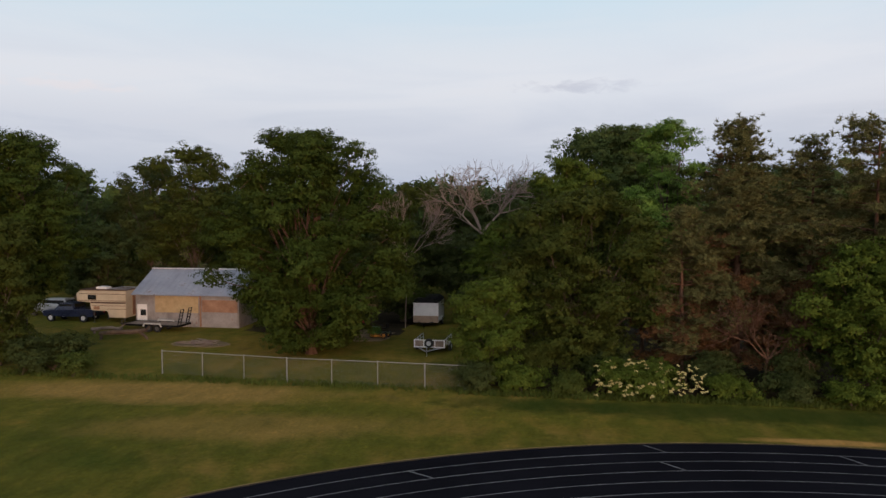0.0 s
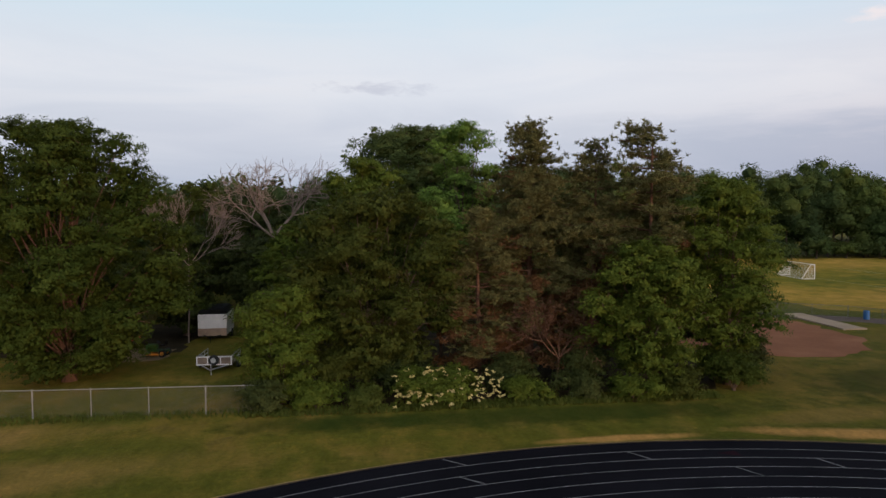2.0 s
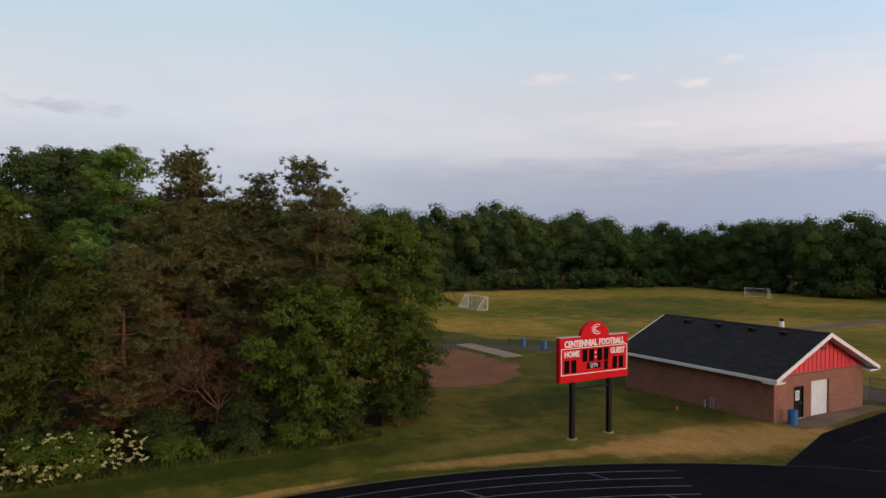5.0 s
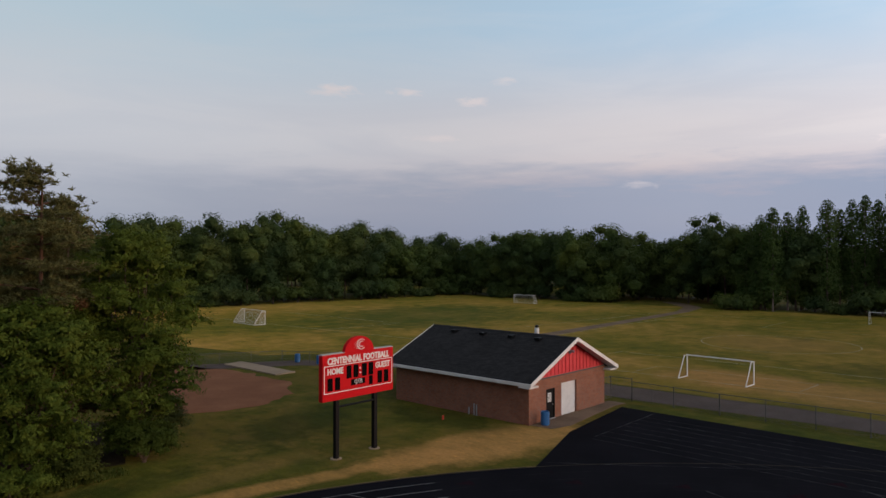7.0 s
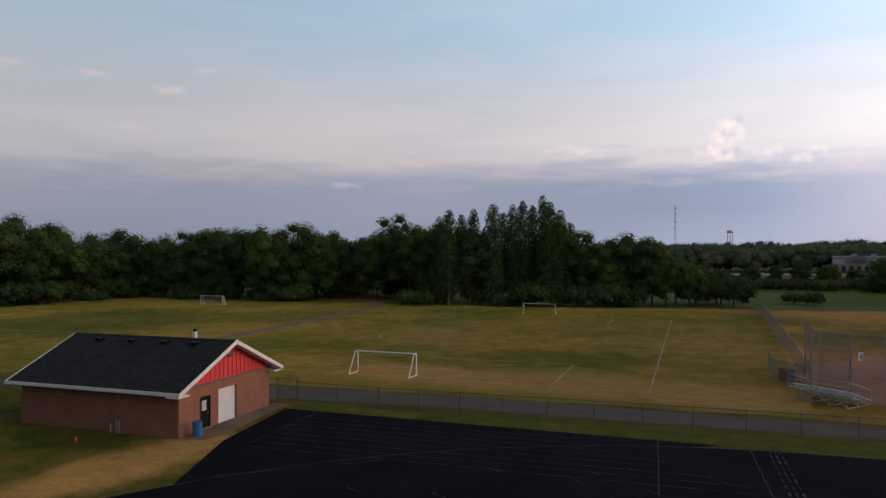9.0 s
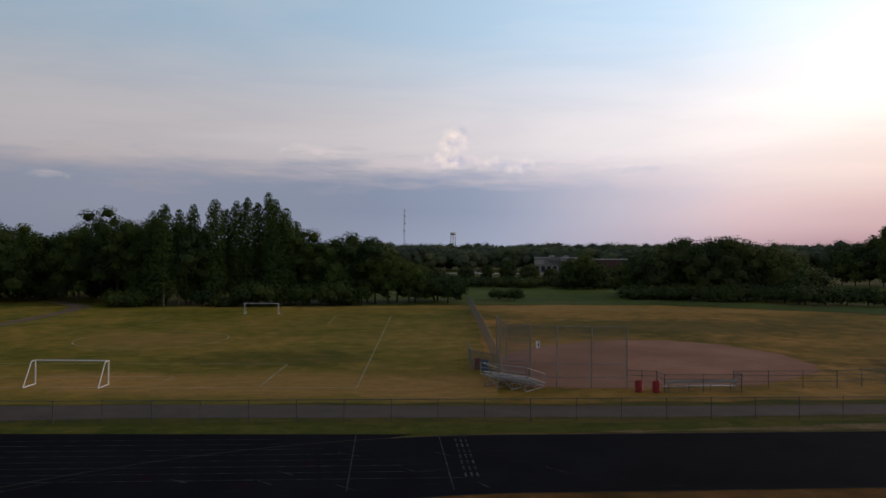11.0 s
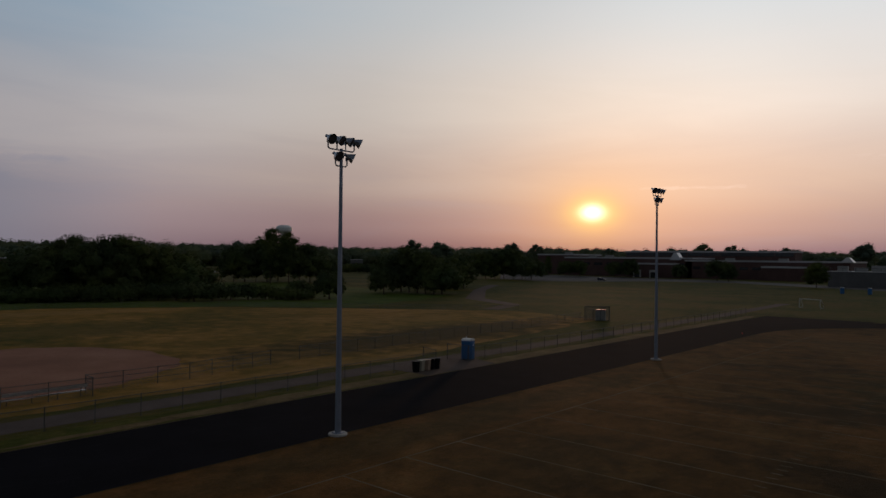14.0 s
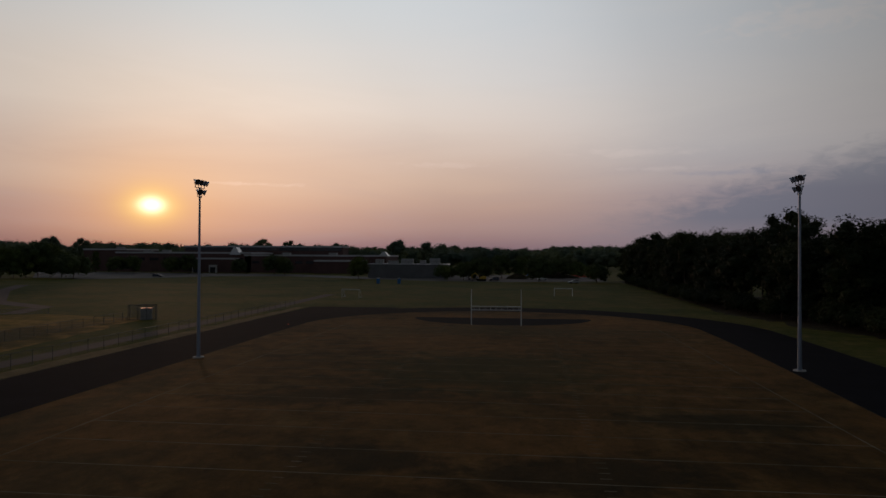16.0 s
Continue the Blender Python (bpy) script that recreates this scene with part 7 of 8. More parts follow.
def mast():
    x, y = polar(-0.19, 900)
    t = thing("radio_mast", "distant lattice radio mast", "mast", x, y)
    H = 70
    for k in range(3):
        a = k * 2.094
        part("leg", Geo().tube((1.6 * math.cos(a), 1.6 * math.sin(a), 0), (0.7 * math.cos(a), 0.7 * math.sin(a), H), 0.12, 0.09, 6), M["dullsteel"], t)
    for z in range(4, H, 6):
        part("brace", Geo().tube((1.2, 0, z), (-0.7, 1.0, z + 4), 0.07, n=5).tube((-0.7, -1.0, z), (1.1, 0, z + 4), 0.07, n=5), M["dullsteel"], t)
    for z in (H - 3, H - 11, H - 20, H - 30):
        part("dish", Geo().tube((1.0, -0.6, z), (2.0, -1.0, z), 0.9, 0.9, 10), M["white"], t)


mast()


def far_offices():
    t = thing("far_building", "pale low buildings beyond the trees", "building", *polar(-50.9, 720), 0, 40)
    for x, w, h in ((-14, 20, 15.5), (6, 14, 17.5), (20, 12, 14.0)):
        b = part("block", Geo().box(x, 0, h / 2, w, 14, h), M["farblock"], t)
        part("roof_edge", Geo().box(x, 0, h + 0.3, w + 0.6, 14.6, 0.6), M["farroof"], b)


far_offices()


# ---- the yard behind the fence ----
M["galvwall"] = surface("old_sheet_metal", [(0, (0.20, 0.18, 0.175)), (1, (0.36, 0.33, 0.32))], 0.9, fine=8.0, rough=(0.5, 0.7), metal=0.2, wear=((0.20, 0.10, 0.06, 1), 1.6, 0.62))
M["roofmetal"] = surface("grey_metal_roof", [(0, (0.24, 0.26, 0.31)), (1, (0.34, 0.36, 0.41))], 0.5, fine=4.0, rough=(0.45, 0.65), metal=0.3, wear=((0.18, 0.085, 0.05, 1), 0.5, 0.62))
M["ochre"] = plain("ochre_panel", (0.42, 0.30, 0.16), 0.7)
M["rust"] = surface("rusty_panel", [(0, (0.20, 0.10, 0.06)), (1, (0.34, 0.20, 0.13))], 1.2, fine=9.0)
M["camper"] = plain("cream_camper_paint", (0.50, 0.43, 0.32), 0.45, var=0.12)
M["brownstripe"] = plain("brown_stripe", (0.10, 0.06, 0.045), 0.5)
M["navy"] = plain("navy_car_paint", (0.012, 0.018, 0.045), 0.3, var=0.15, spec=0.5)
M["silver"] = plain("silver_car_paint", (0.40, 0.41, 0.43), 0.35, 0.3, var=0.1)
M["tyre"] = plain("tyre_rubber", (0.015, 0.015, 0.015), 0.85)
M["wheelwhite"] = plain("white_wheel", (0.55, 0.53, 0.50), 0.5)
M["glass"] = plain("vehicle_glass", (0.02, 0.022, 0.026), 0.1, spec=0.7)
M["wood"] = surface("weathered_planks", [(0, (0.13, 0.095, 0.07)), (1, (0.25, 0.19, 0.15))], 1.5, fine=14.0, rough=(0.8, 0.95), stretch=(1, 0.2, 1))
M["trailerbrown"] = plain("tan_trailer_panel", (0.34, 0.24, 0.17), 0.6)


def barn():
    t = thing("metal_barn", "old grey sheet-metal barn with rust-streaked roof", "barn", -33.4, 63.6)
    hx, hy, ze, zr = 5.0, 3.4, 3.05, 5.0
    wall = part("front_wall", Geo().box(0, -hy, ze / 2, 2 * hx, 0.12, ze), M["galvwall"], t, "streaked grey metal wall")
    for k in range(33):
        part("rib", Geo().box(-hx + 0.15 + k * 0.303, -hy - 0.07, ze / 2, 0.04, 0.03, ze), M["galvwall"], wall)
    part("back_wall", Geo().box(0, hy, ze / 2, 2 * hx, 0.12, ze), M["galvwall"], t)
    for s in (-1, 1):
        part("end_wall", Geo().box(s * (hx - 0.06), 0, ze / 2, 0.12, 2 * hy - 0.14, ze), M["galvwall"], t)
        g = Geo().hull([(s * hx, -hy, ze), (s * hx, hy, ze), (s * hx, 0, zr - 0.05), (s * (hx - 0.1), -hy, ze), (s * (hx - 0.1), hy, ze), (s * (hx - 0.1), 0, zr - 0.05)],
                       [(0, 1, 2), (5, 4, 3), (0, 3, 4, 1), (1, 4, 5, 2), (2, 5, 3, 0)])
        part("gable", g, M["galvwall"], t)
    for s in (-1, 1):
        y0, y1 = (0, s * (hy + 0.35))
        z1 = ze - 0.12
        g = Geo().hull([(-hx - 0.3, y0, zr), (hx + 0.3, y0, zr), (hx + 0.3, y1, z1), (-hx - 0.3, y1, z1), (-hx - 0.3, y0, zr - 0.06), (hx + 0.3, y0, zr - 0.06), (hx + 0.3, y1, z1 - 0.06), (-hx - 0.3, y1, z1 - 0.06)],
                       [(0, 1, 2, 3), (7, 6, 5, 4), (0, 4, 5, 1), (1, 5, 6, 2), (2, 6, 7, 3), (3, 7, 4, 0)])
        r = part("roof_slope", g, M["roofmetal"], t, "grey metal roof streaked with rust")
        if s < 0:
            for k in range(18):
                x = -hx - 0.2 + k * 0.61
                part("roof_seam", Geo().tube((x, y0, zr + 0.01), (x, y1, z1 + 0.01), 0.025, n=4), M["roofmetal"], r)
    part("ridge_cap", Geo().box(0, 0, zr + 0.03, 2 * hx + 0.6, 0.35, 0.07), M["white"], t, "pale ridge cap")
    dr = part("side_door", Geo().box(-4.35, -hy - 0.09, 1.0, 0.95, 0.08, 2.0), M["white"], t, "white door with a dark window", 0.01)
    part("door_window", Geo().box(-4.22, -hy - 0.135, 1.25, 0.55, 0.02, 0.55), M["glass"], dr)
    part("ochre_panel", Geo().box(-0.95, -hy - 0.10, 2.05, 4.2, 0.06, 1.5), M["ochre"], t, "plain ochre board")
    part("lower_panel", Geo().box(-0.95, -hy - 0.10, 0.65, 4.2, 0.06, 1.25), M["galvwall"], t)
    part("corner_post", Geo().box(1.35, -hy - 0.09, ze / 2, 0.12, 0.10, ze), M["rust"], t, "rust-red post")
    part("sliding_door", Geo().box(3.2, -hy - 0.09, 1.95, 3.4, 0.06, 1.1), M["rust"], t, "rusty door panels")
    part("sliding_door_foot", Geo().box(3.2, -hy - 0.09, 0.7, 3.4, 0.06, 1.3), M["galvwall"], t)


barn()


def wheel(parent, x, y, z, r, w, rimmat, axis="y"):
    d = Vector((0, w / 2, 0)) if axis == "y" else Vector((w / 2, 0, 0))
    c = Vector((x, y, z))
    ty = part("wheel", Geo().tube(c - d, c + d, r, n=18).tube(c - d * 1.02, c + d * 1.02, r * 0.86, n=18), M["tyre"], parent, "black tyre")
    part("rim", Geo().tube(c - d * 1.08, c + d * 1.08, r * 0.56, n=14), rimmat, ty)


def slide_camper():
    t = thing("truck_camper", "cream slide-in camper with brown stripes", "camper", -42.2, 62.4, 0)
    w = 1.15
    body = Geo().hull([(x, y, z) for y in (-w, w) for x, z in ((-2.9, 2.0), (-1.6, 1.9), (-1.5, 1.15), (0.2, 1.1), (0.35, 0.5), (2.1, 0.5), (2.1, 3.05), (-2.6, 3.05), (-3.0, 2.7))],
                      [tuple(range(8, -1, -1)), tuple(range(9, 18))] + [(k, (k + 1) % 9, 9 + (k + 1) % 9, 9 + k) for k in range(9)])
    b = part("body", body, M["camper"], t, "cream ribbed body", 0.04)
    for z, h, x0, x1 in ((2.72, 0.05, -2.7, 2.1), (2.08, 0.05, -2.8, 2.1), (1.90, 0.15, -1.5, 2.1), (1.62, 0.04, -1.4, 2.1), (1.30, 0.04, 0.2, 2.1)):
        part("stripe", Geo().box((x0 + x1) / 2, -w - 0.01, z, x1 - x0, 0.02, h), M["brownstripe"], b, "brown stripe")
    part("window", Geo().box(-1.35, -w - 0.02, 2.40, 0.85, 0.03, 0.46), M["glass"], b)
    part("hatch", Geo().box(-0.9, -w - 0.02, 1.40, 0.6, 0.03, 0.3), M["rust"], b, "orange-brown hatch")
    part("roof_edge", Geo().box(-0.3, 0, 3.08, 4.7, 2 * w + 0.06, 0.06), M["brownstripe"], b, "dark roof edge")
    part("end_door", Geo().box(2.12, 0.3, 1.6, 0.04, 0.75, 1.9), M["rust"], b, "brown end door")
    part("roof_hatch", Geo().box(-0.9, 0, 3.18, 1.1, 0.8, 0.26), M["white"], t, "white roof box", 0.03)
    part("roof_rack", Geo().tube((0.4, -0.9, 3.2), (2.0, -0.9, 3.2), 0.03).tube((0.4, 0.9, 3.2), (2.0, 0.9, 3.2), 0.03).tube((0.4, -0.9, 3.2), (0.4, 0.9, 3.2), 0.03).tube((2.0, -0.9, 3.2), (2.0, 0.9, 3.2), 0.03)
         .tube((0.4, -0.9, 3.05), (0.4, -0.9, 3.2), 0.02).tube((2.0, -0.9, 3.05), (2.0, -0.9, 3.2), 0.02), M["galv"], t)
    for x in (-1.2, 1.9):
        for y in (-1.05, 1.05):
            part("jack_leg", Geo().tube((x, y, 0), (x, y, 1.3), 0.04).box(x, y, 0.02, 0.2, 0.2, 0.04), M["dullsteel"], t)


slide_camper()


def car(name, label, x, y, rot, paint, rim, profile, half, glass_z, category="car", wheels=(-1.4, 1.4), r=0.34):
    """A car body from a side outline of (x, z), drawn out over its width and pinched at the roof."""
    t = thing(name, label, category, x, y, 0, rot)
    n = len(profile)
    vs = []
    for s in (-1, 1):
        for px_, pz in profile:
            vs.append((px_, s * half * (0.8 if pz > glass_z else 1.0), pz))
    b = part("body", Geo().hull(vs, [tuple(range(n - 1, -1, -1)), tuple(range(n, 2 * n))] + [(k, (k + 1) % n, n + (k + 1) % n, n + k) for k in range(n)]), paint, t, "", 0.05)
    top = [p for p in profile if p[1] > glass_z]
    x0, x1, zt = min(p[0] for p in top), max(p[0] for p in top), max(p[1] for p in top)
    for s in (-1, 1):
        part("side_window", Geo().box((x0 + x1) / 2, s * half * 0.87, (glass_z + zt) / 2 + 0.02, (x1 - x0) * 0.9, 0.06, (zt - glass_z) * 0.62), M["glass"], b)
    for xx in (x0 - 0.12, x1 + 0.12):
        part("windscreen", Geo().box(xx, 0, (glass_z + zt) / 2, 0.1, half * 1.4, (zt - glass_z) * 0.6), M["glass"], b)
    for wx in wheels:
        for s in (-1, 1):
            wheel(t, wx, s * (half - 0.08), r, r, 0.22, rim)
    for s in (-1, 1):
        part("headlight", Geo().box(max(p[0] for p in profile) - 0.03, s * half * 0.7, 0.72, 0.08, 0.3, 0.16), M["white"], b)
        part("tail_light", Geo().box(min(p[0] for p in profile) + 0.03, s * half * 0.75, 0.78, 0.08, 0.2, 0.18), M["redplastic"], b)
    return t


SALOON = [(-2.2, 0.35), (2.2, 0.35), (2.25, 0.75), (1.0, 0.9), (0.4, 1.38), (-0.9, 1.4), (-1.6, 0.95), (-2.25, 0.9)]
WAGON = [(-2.2, 0.38), (2.25, 0.38), (2.3, 0.85), (1.1, 1.0), (0.6, 1.68), (-2.0, 1.72), (-2.25, 1.0)]
PICKUP = [(-2.7, 0.5), (2.5, 0.5), (2.6, 1.0), (1.3, 1.15), (0.9, 1.75), (-0.5, 1.78), (-0.7, 1.2), (-2.75, 1.2)]
car("pickup_truck", "old navy pickup truck with white wheels", -46.2, 62.2, 180, M["navy"], M["wheelwhite"], PICKUP, 0.98, 1.22, "truck", (-1.7, 1.7), 0.38)
car("estate_car", "pale silver car half hidden by trees", -50.6, 65.0, 180, M["silver"], M["dullsteel"], WAGON, 0.9, 1.02)


def flatbed():
    t = thing("flatbed_trailer", "low flatbed trailer with two upright ramps", "trailer", -35.0, 58.0, 0, -4)
    part("deck", Geo().box(0, 0, 0.62, 5.2, 1.9, 0.09), M["wood"], t, "grey plank deck")
    part("deck_frame", Geo().box(0, -0.97, 0.6, 5.3, 0.07, 0.16).box(0, 0.97, 0.6, 5.3, 0.07, 0.16).box(2.65, 0, 0.6, 0.07, 1.9, 0.16).box(-2.65, 0, 0.6, 0.07, 1.9, 0.16), M["black"], t)
    part("drawbar", Geo().path([(-2.6, -0.7, 0.55), (-3.8, 0, 0.5), (-2.6, 0.7, 0.55)], [0.05] * 3, 6), M["black"], t)
    part("drawbar_jack", Geo().tube((-3.6, 0, 0), (-3.6, 0, 0.8), 0.035), M["dullsteel"], t)
    for x in (-0.3, 0.55):
        for s in (-1, 1):
            wheel(t, x, s * 0.85, 0.34, 0.34, 0.2, M["dullsteel"])
    for s in (-1, 1):
        part("mudguard", Geo().path([(-0.75, s * 1.0, 0.5), (-0.6, s * 1.0, 0.76), (0.85, s * 1.0, 0.76), (1.05, s * 1.0, 0.5)], [0.07] * 4, 6), M["wheelwhite"], t)
        g = Geo()
        y = s * 0.62
        for dy in (-0.22, 0.22):
            g.tube((2.5, y + dy, 0.62), (2.85, y + dy, 2.05), 0.04, n=6)
        for k in range(6):
            f = k / 5
            g.tube((2.5 + 0.35 * f, y - 0.22, 0.66 + 1.36 * f), (2.5 + 0.35 * f, y + 0.22, 0.66 + 1.36 * f), 0.03, n=6)
        part("ramp", g, M["black"], t, "black ladder ramp")


flatbed()


def cargo_trailer():
    t = thing("cargo_trailer", "white enclosed cargo trailer with tan lower panel", "trailer", -11.85, 65.0)
    w = 1.16
    part("box", Geo().box(0, 0, 1.35, 2 * w, 3.6, 1.75), M["white"], t, "white box body", 0.03)
    part("lower_panel", Geo().box(0, -1.82, 0.72, 2 * w, 0.05, 0.62), M["trailerbrown"], t, "tan stone guard")
    g = Geo().slab([(-w, 2.2), (w, 2.2), (w, 2.38), (w * 0.7, 2.62), (-w * 0.7, 2.62), (-w, 2.38)], -1.8, 1.8)
    part("roof", g, M["black"], t, "dark domed roof", 0.02)
    part("drawbar", Geo().path([(-0.7, -1.8, 0.45), (0, -3.0, 0.45), (0.7, -1.8, 0.45)], [0.05] * 3, 6).tube((0, -2.8, 0), (0, -2.8, 0.6), 0.03), M["black"], t)
    for s in (-1, 1):
        wheel(t, s * (w + 0.02), 0.2, 0.34, 0.34, 0.2, M["dullsteel"], "x")
        part("wheel_arch", Geo().path([(s * (w + 0.05), -0.3, 0.5), (s * (w + 0.05), -0.1, 0.76), (s * (w + 0.05), 0.5, 0.76), (s * (w + 0.05), 0.7, 0.5)], [0.06] * 4, 6), M["white"], t)


cargo_trailer()


def utility_trailer():
    t = thing("utility_trailer", "open utility trailer with spare wheel and pale rails", "trailer", -9.5, 52.9, 0, -3)
    w, L = 1.12, 2.9
    part("deck", Geo().box(0, 0, 0.5, 2 * w, L, 0.07), M["wood"], t, "plank deck")
    part("front_board", Geo().box(0, -L / 2, 0.78, 2 * w, 0.05, 0.48), M["wood"], t, "brown board front")
    part("front_frame", Geo().box(0, -L / 2 - 0.03, 1.04, 2 * w + 0.1, 0.06, 0.06).box(0, -L / 2 - 0.03, 0.52, 2 * w + 0.1, 0.06, 0.08).box(-w, -L / 2 - 0.03, 0.78, 0.07, 0.06, 0.55).box(w, -L / 2 - 0.03, 0.78, 0.07, 0.06, 0.55)
         .box(-0.42, -L / 2 - 0.03, 0.78, 0.06, 0.06, 0.5).box(0.42, -L / 2 - 0.03, 0.78, 0.06, 0.06, 0.5), M["white"], t, "white front frame")
    for s in (-1, 1):
        g = Geo().tube((s * w, -L / 2, 1.04), (s * w, L / 2, 1.04), 0.035, n=6).tube((s * w, -L / 2, 0.78), (s * w, L / 2, 0.78), 0.03, n=6)
        for k in range(4):
            g.tube((s * w, -L / 2 + k * L / 3, 0.5), (s * w, -L / 2 + k * L / 3, 1.06), 0.03, n=6)
        part("side_rail", g, M["galv"], t, "pale side rail")
        wheel(t, s * (w + 0.14), 0.1, 0.33, 0.33, 0.2, M["wheelwhite"], "x")
        part("mudguard", Geo().path([(s * (w + 0.14), -0.4, 0.55), (s * (w + 0.14), -0.2, 0.74), (s * (w + 0.14), 0.4, 0.74), (s * (w + 0.14), 0.6, 0.55)], [0.09] * 4, 6), M["galv"], t)
    sp = part("spare_wheel", Geo().tube((0, -L / 2 - 0.08, 0.84), (0, -L / 2 - 0.28, 0.84), 0.34, n=18), M["tyre"], t, "black spare wheel")
    part("spare_rim", Geo().tube((0, -L / 2 - 0.27, 0.84), (0, -L / 2 - 0.30, 0.84), 0.17, n=14), M["galv"], sp)
    part("drawbar", Geo().path([(-0.8, -L / 2, 0.45), (0, -L / 2 - 1.2, 0.42), (0.8, -L / 2, 0.45)], [0.045] * 3, 6).tube((0, -L / 2 - 0.9, 0), (0, -L / 2 - 0.9, 0.75), 0.03), M["galv"], t)


utility_trailer()


def lawn_mower():
    t = thing("ride_on_mower", "green ride-on mower with a yellow deck", "mower", -14.7, 57.5, 0, 170)
    green = M["mowergreen"]
    part("bonnet", Geo().box(0.45, 0, 0.68, 0.8, 0.5, 0.4), green, t, "green bonnet", 0.05)
    part("chassis", Geo().box(0, 0, 0.42, 1.5, 0.5, 0.14), green, t)
    part("seat", Geo().box(-0.4, 0, 0.82, 0.42, 0.44, 0.1).box(-0.6, 0, 1.0, 0.1, 0.44, 0.4), M["black"], t, "black seat", 0.03)
    part("steering_wheel", Geo().tube((0.02, 0, 0.8), (-0.05, 0, 1.05), 0.02).tube((-0.05, 0, 1.05), (-0.06, 0, 1.07), 0.17, n=14), M["black"], t)
    part("cutting_deck", Geo().box(0.05, 0, 0.2, 0.8, 1.1, 0.14), M["mowergold"], t, "yellow cutting deck", 0.03)
    for x, r, w in ((-0.5, 0.27, 0.24), (0.62, 0.19, 0.15)):
        for s in (-1, 1):
            wheel(t, x, s * 0.42, r, r, w, M["mowergold"])


M["mowergreen"] = plain("mower_green", (0.02, 0.07, 0.02), 0.4)
M["mowergold"] = plain("mower_yellow", (0.45, 0.20, 0.03), 0.5)
lawn_mower()


def log_pile():
    t = thing("brush_pile", "heap of cut branches and rubble on bare soil", "brush pile", -28.2, 52.6)
    r = np.random.default_rng(77)
    part("soil", Geo().prism(wobble([(2.6 * math.cos(a), 1.3 * math.sin(a)) for a in np.linspace(0, 2 * math.pi, 14)[:-1]], 0.12, 78, 0.6), -0.05, 0.03), M["bareground"], t, "bare brown soil")
    for k in range(26):
        a = r.uniform(0, math.pi)
        c = r.normal(0, 0.7, 2)
        L = r.uniform(0.4, 1.1)
        z = abs(r.normal(0.12, 0.1)) + 0.05
        part("branch", Geo().tube((c[0] - math.cos(a) * L, c[1] * 0.5 - math.sin(a) * L * 0.5, z), (c[0] + math.cos(a) * L, c[1] * 0.5 + math.sin(a) * L * 0.5, z + r.normal(0, 0.1)), 0.05, 0.03, 6), M["deadbark"], t)


log_pile()


def broken_log():
    t = thing("fallen_log", "fallen log with a broken upright limb in the grass", "log", -35.4, 53.6, 0, 10)
    part("stem", Geo().path([(-2.0, 0, 0.5), (-0.8, 0.1, 0.6), (0.6, 0, 0.62), (1.8, 0.1, 0.75)], [0.16, 0.2, 0.2, 0.16], 9), M["bark"], t)
    part("limb", Geo().path([(1.2, 0, 0.7), (1.8, 0, 0.2), (1.9, 0, -0.05)], [0.14, 0.12, 0.1], 8).path([(1.7, 0, 0.7), (2.1, 0, 1.1)], [0.1, 0.05], 8), M["bark"], t)
    part("prop", Geo().path([(-1.8, 0, 0.5), (-1.9, 0, -0.05)], [0.13, 0.13], 8), M["bark"], t)


broken_log()
sheet("yard_soil", wobble([(-22.5, 55.6), (-18.0, 55.2), (-14.5, 56.2), (-13.6, 60.0), (-19.0, 60.6)], 0.4, 80, 1.2), 0.008, M["bareground"], "bare trodden soil in the yard")


def fallen_log():
    t = thing("fallen_log", "weathered fallen trunk propped on a stub in the yard", "log", -38.4, 55.8, 0, -3)
    rng = np.random.default_rng(91)
    g = Geo()
    limb(g, (-1.5, 0, 0.34), (1.3, 0, 0.52), 0.16, 0.11, rng, 0.03, 9, 6)
    part("trunk", g, M["deadbark"], t)
    part("stub", Geo().tube((1.1, 0, -0.05), (1.15, 0, 0.62), 0.15, 0.12, 9), M["deadbark"], t)
    part("stub", Geo().tube((-1.3, 0.05, -0.05), (-1.25, 0, 0.4), 0.12, 0.10, 8), M["deadbark"], t)
    part("branch", Geo().tube((1.2, 0, 0.55), (1.75, 0.1, 0.95), 0.06, 0.03, 7), M["deadbark"], t)


def garden_tractor():
    t = thing("garden_tractor", "dark red garden tractor under the trees", "tractor", -18.0, 61.2, 0, 30)
    part("hood", Geo().box(0.55, 0, 0.72, 0.95, 0.5, 0.4), M["redplastic"], t, "dark red hood", 0.06)
    part("fender", Geo().box(-0.45, 0, 0.62, 0.8, 0.95, 0.16), M["redplastic"], t, "dark red rear fender", 0.05)
    part("seat", Geo().box(-0.45, 0, 0.86, 0.42, 0.45, 0.10).box(-0.66, 0, 1.05, 0.09, 0.42, 0.34), M["black"], t, "black seat", 0.03)
    part("frame", Geo().box(0.1, 0, 0.42, 1.7, 0.42, 0.16), M["dullsteel"], t)
    part("steering_wheel", Geo().tube((0.02, 0, 0.9), (-0.08, 0, 1.08), 0.02).tube((-0.08, 0, 1.07), (-0.09, 0, 1.09), 0.18, 0.18, 14), M["black"], t)
    for x, r, w, y in ((-0.5, 0.30, 0.22, 0.45), (0.75, 0.20, 0.15, 0.38)):
        for s in (-1, 1):
            wh = part("wheel", Geo().tube((x, s * y - w / 2, r), (x, s * y + w / 2, r), r, n=18), M["black"], t, "black rubber tyre", 0.02)
            part("rim", Geo().tube((x, s * y - w / 2 - 0.01, r), (x, s * y + w / 2 + 0.01, r), r * 0.5, n=14), M["cream"], wh, "cream rim")


fallen_log()
garden_tractor()


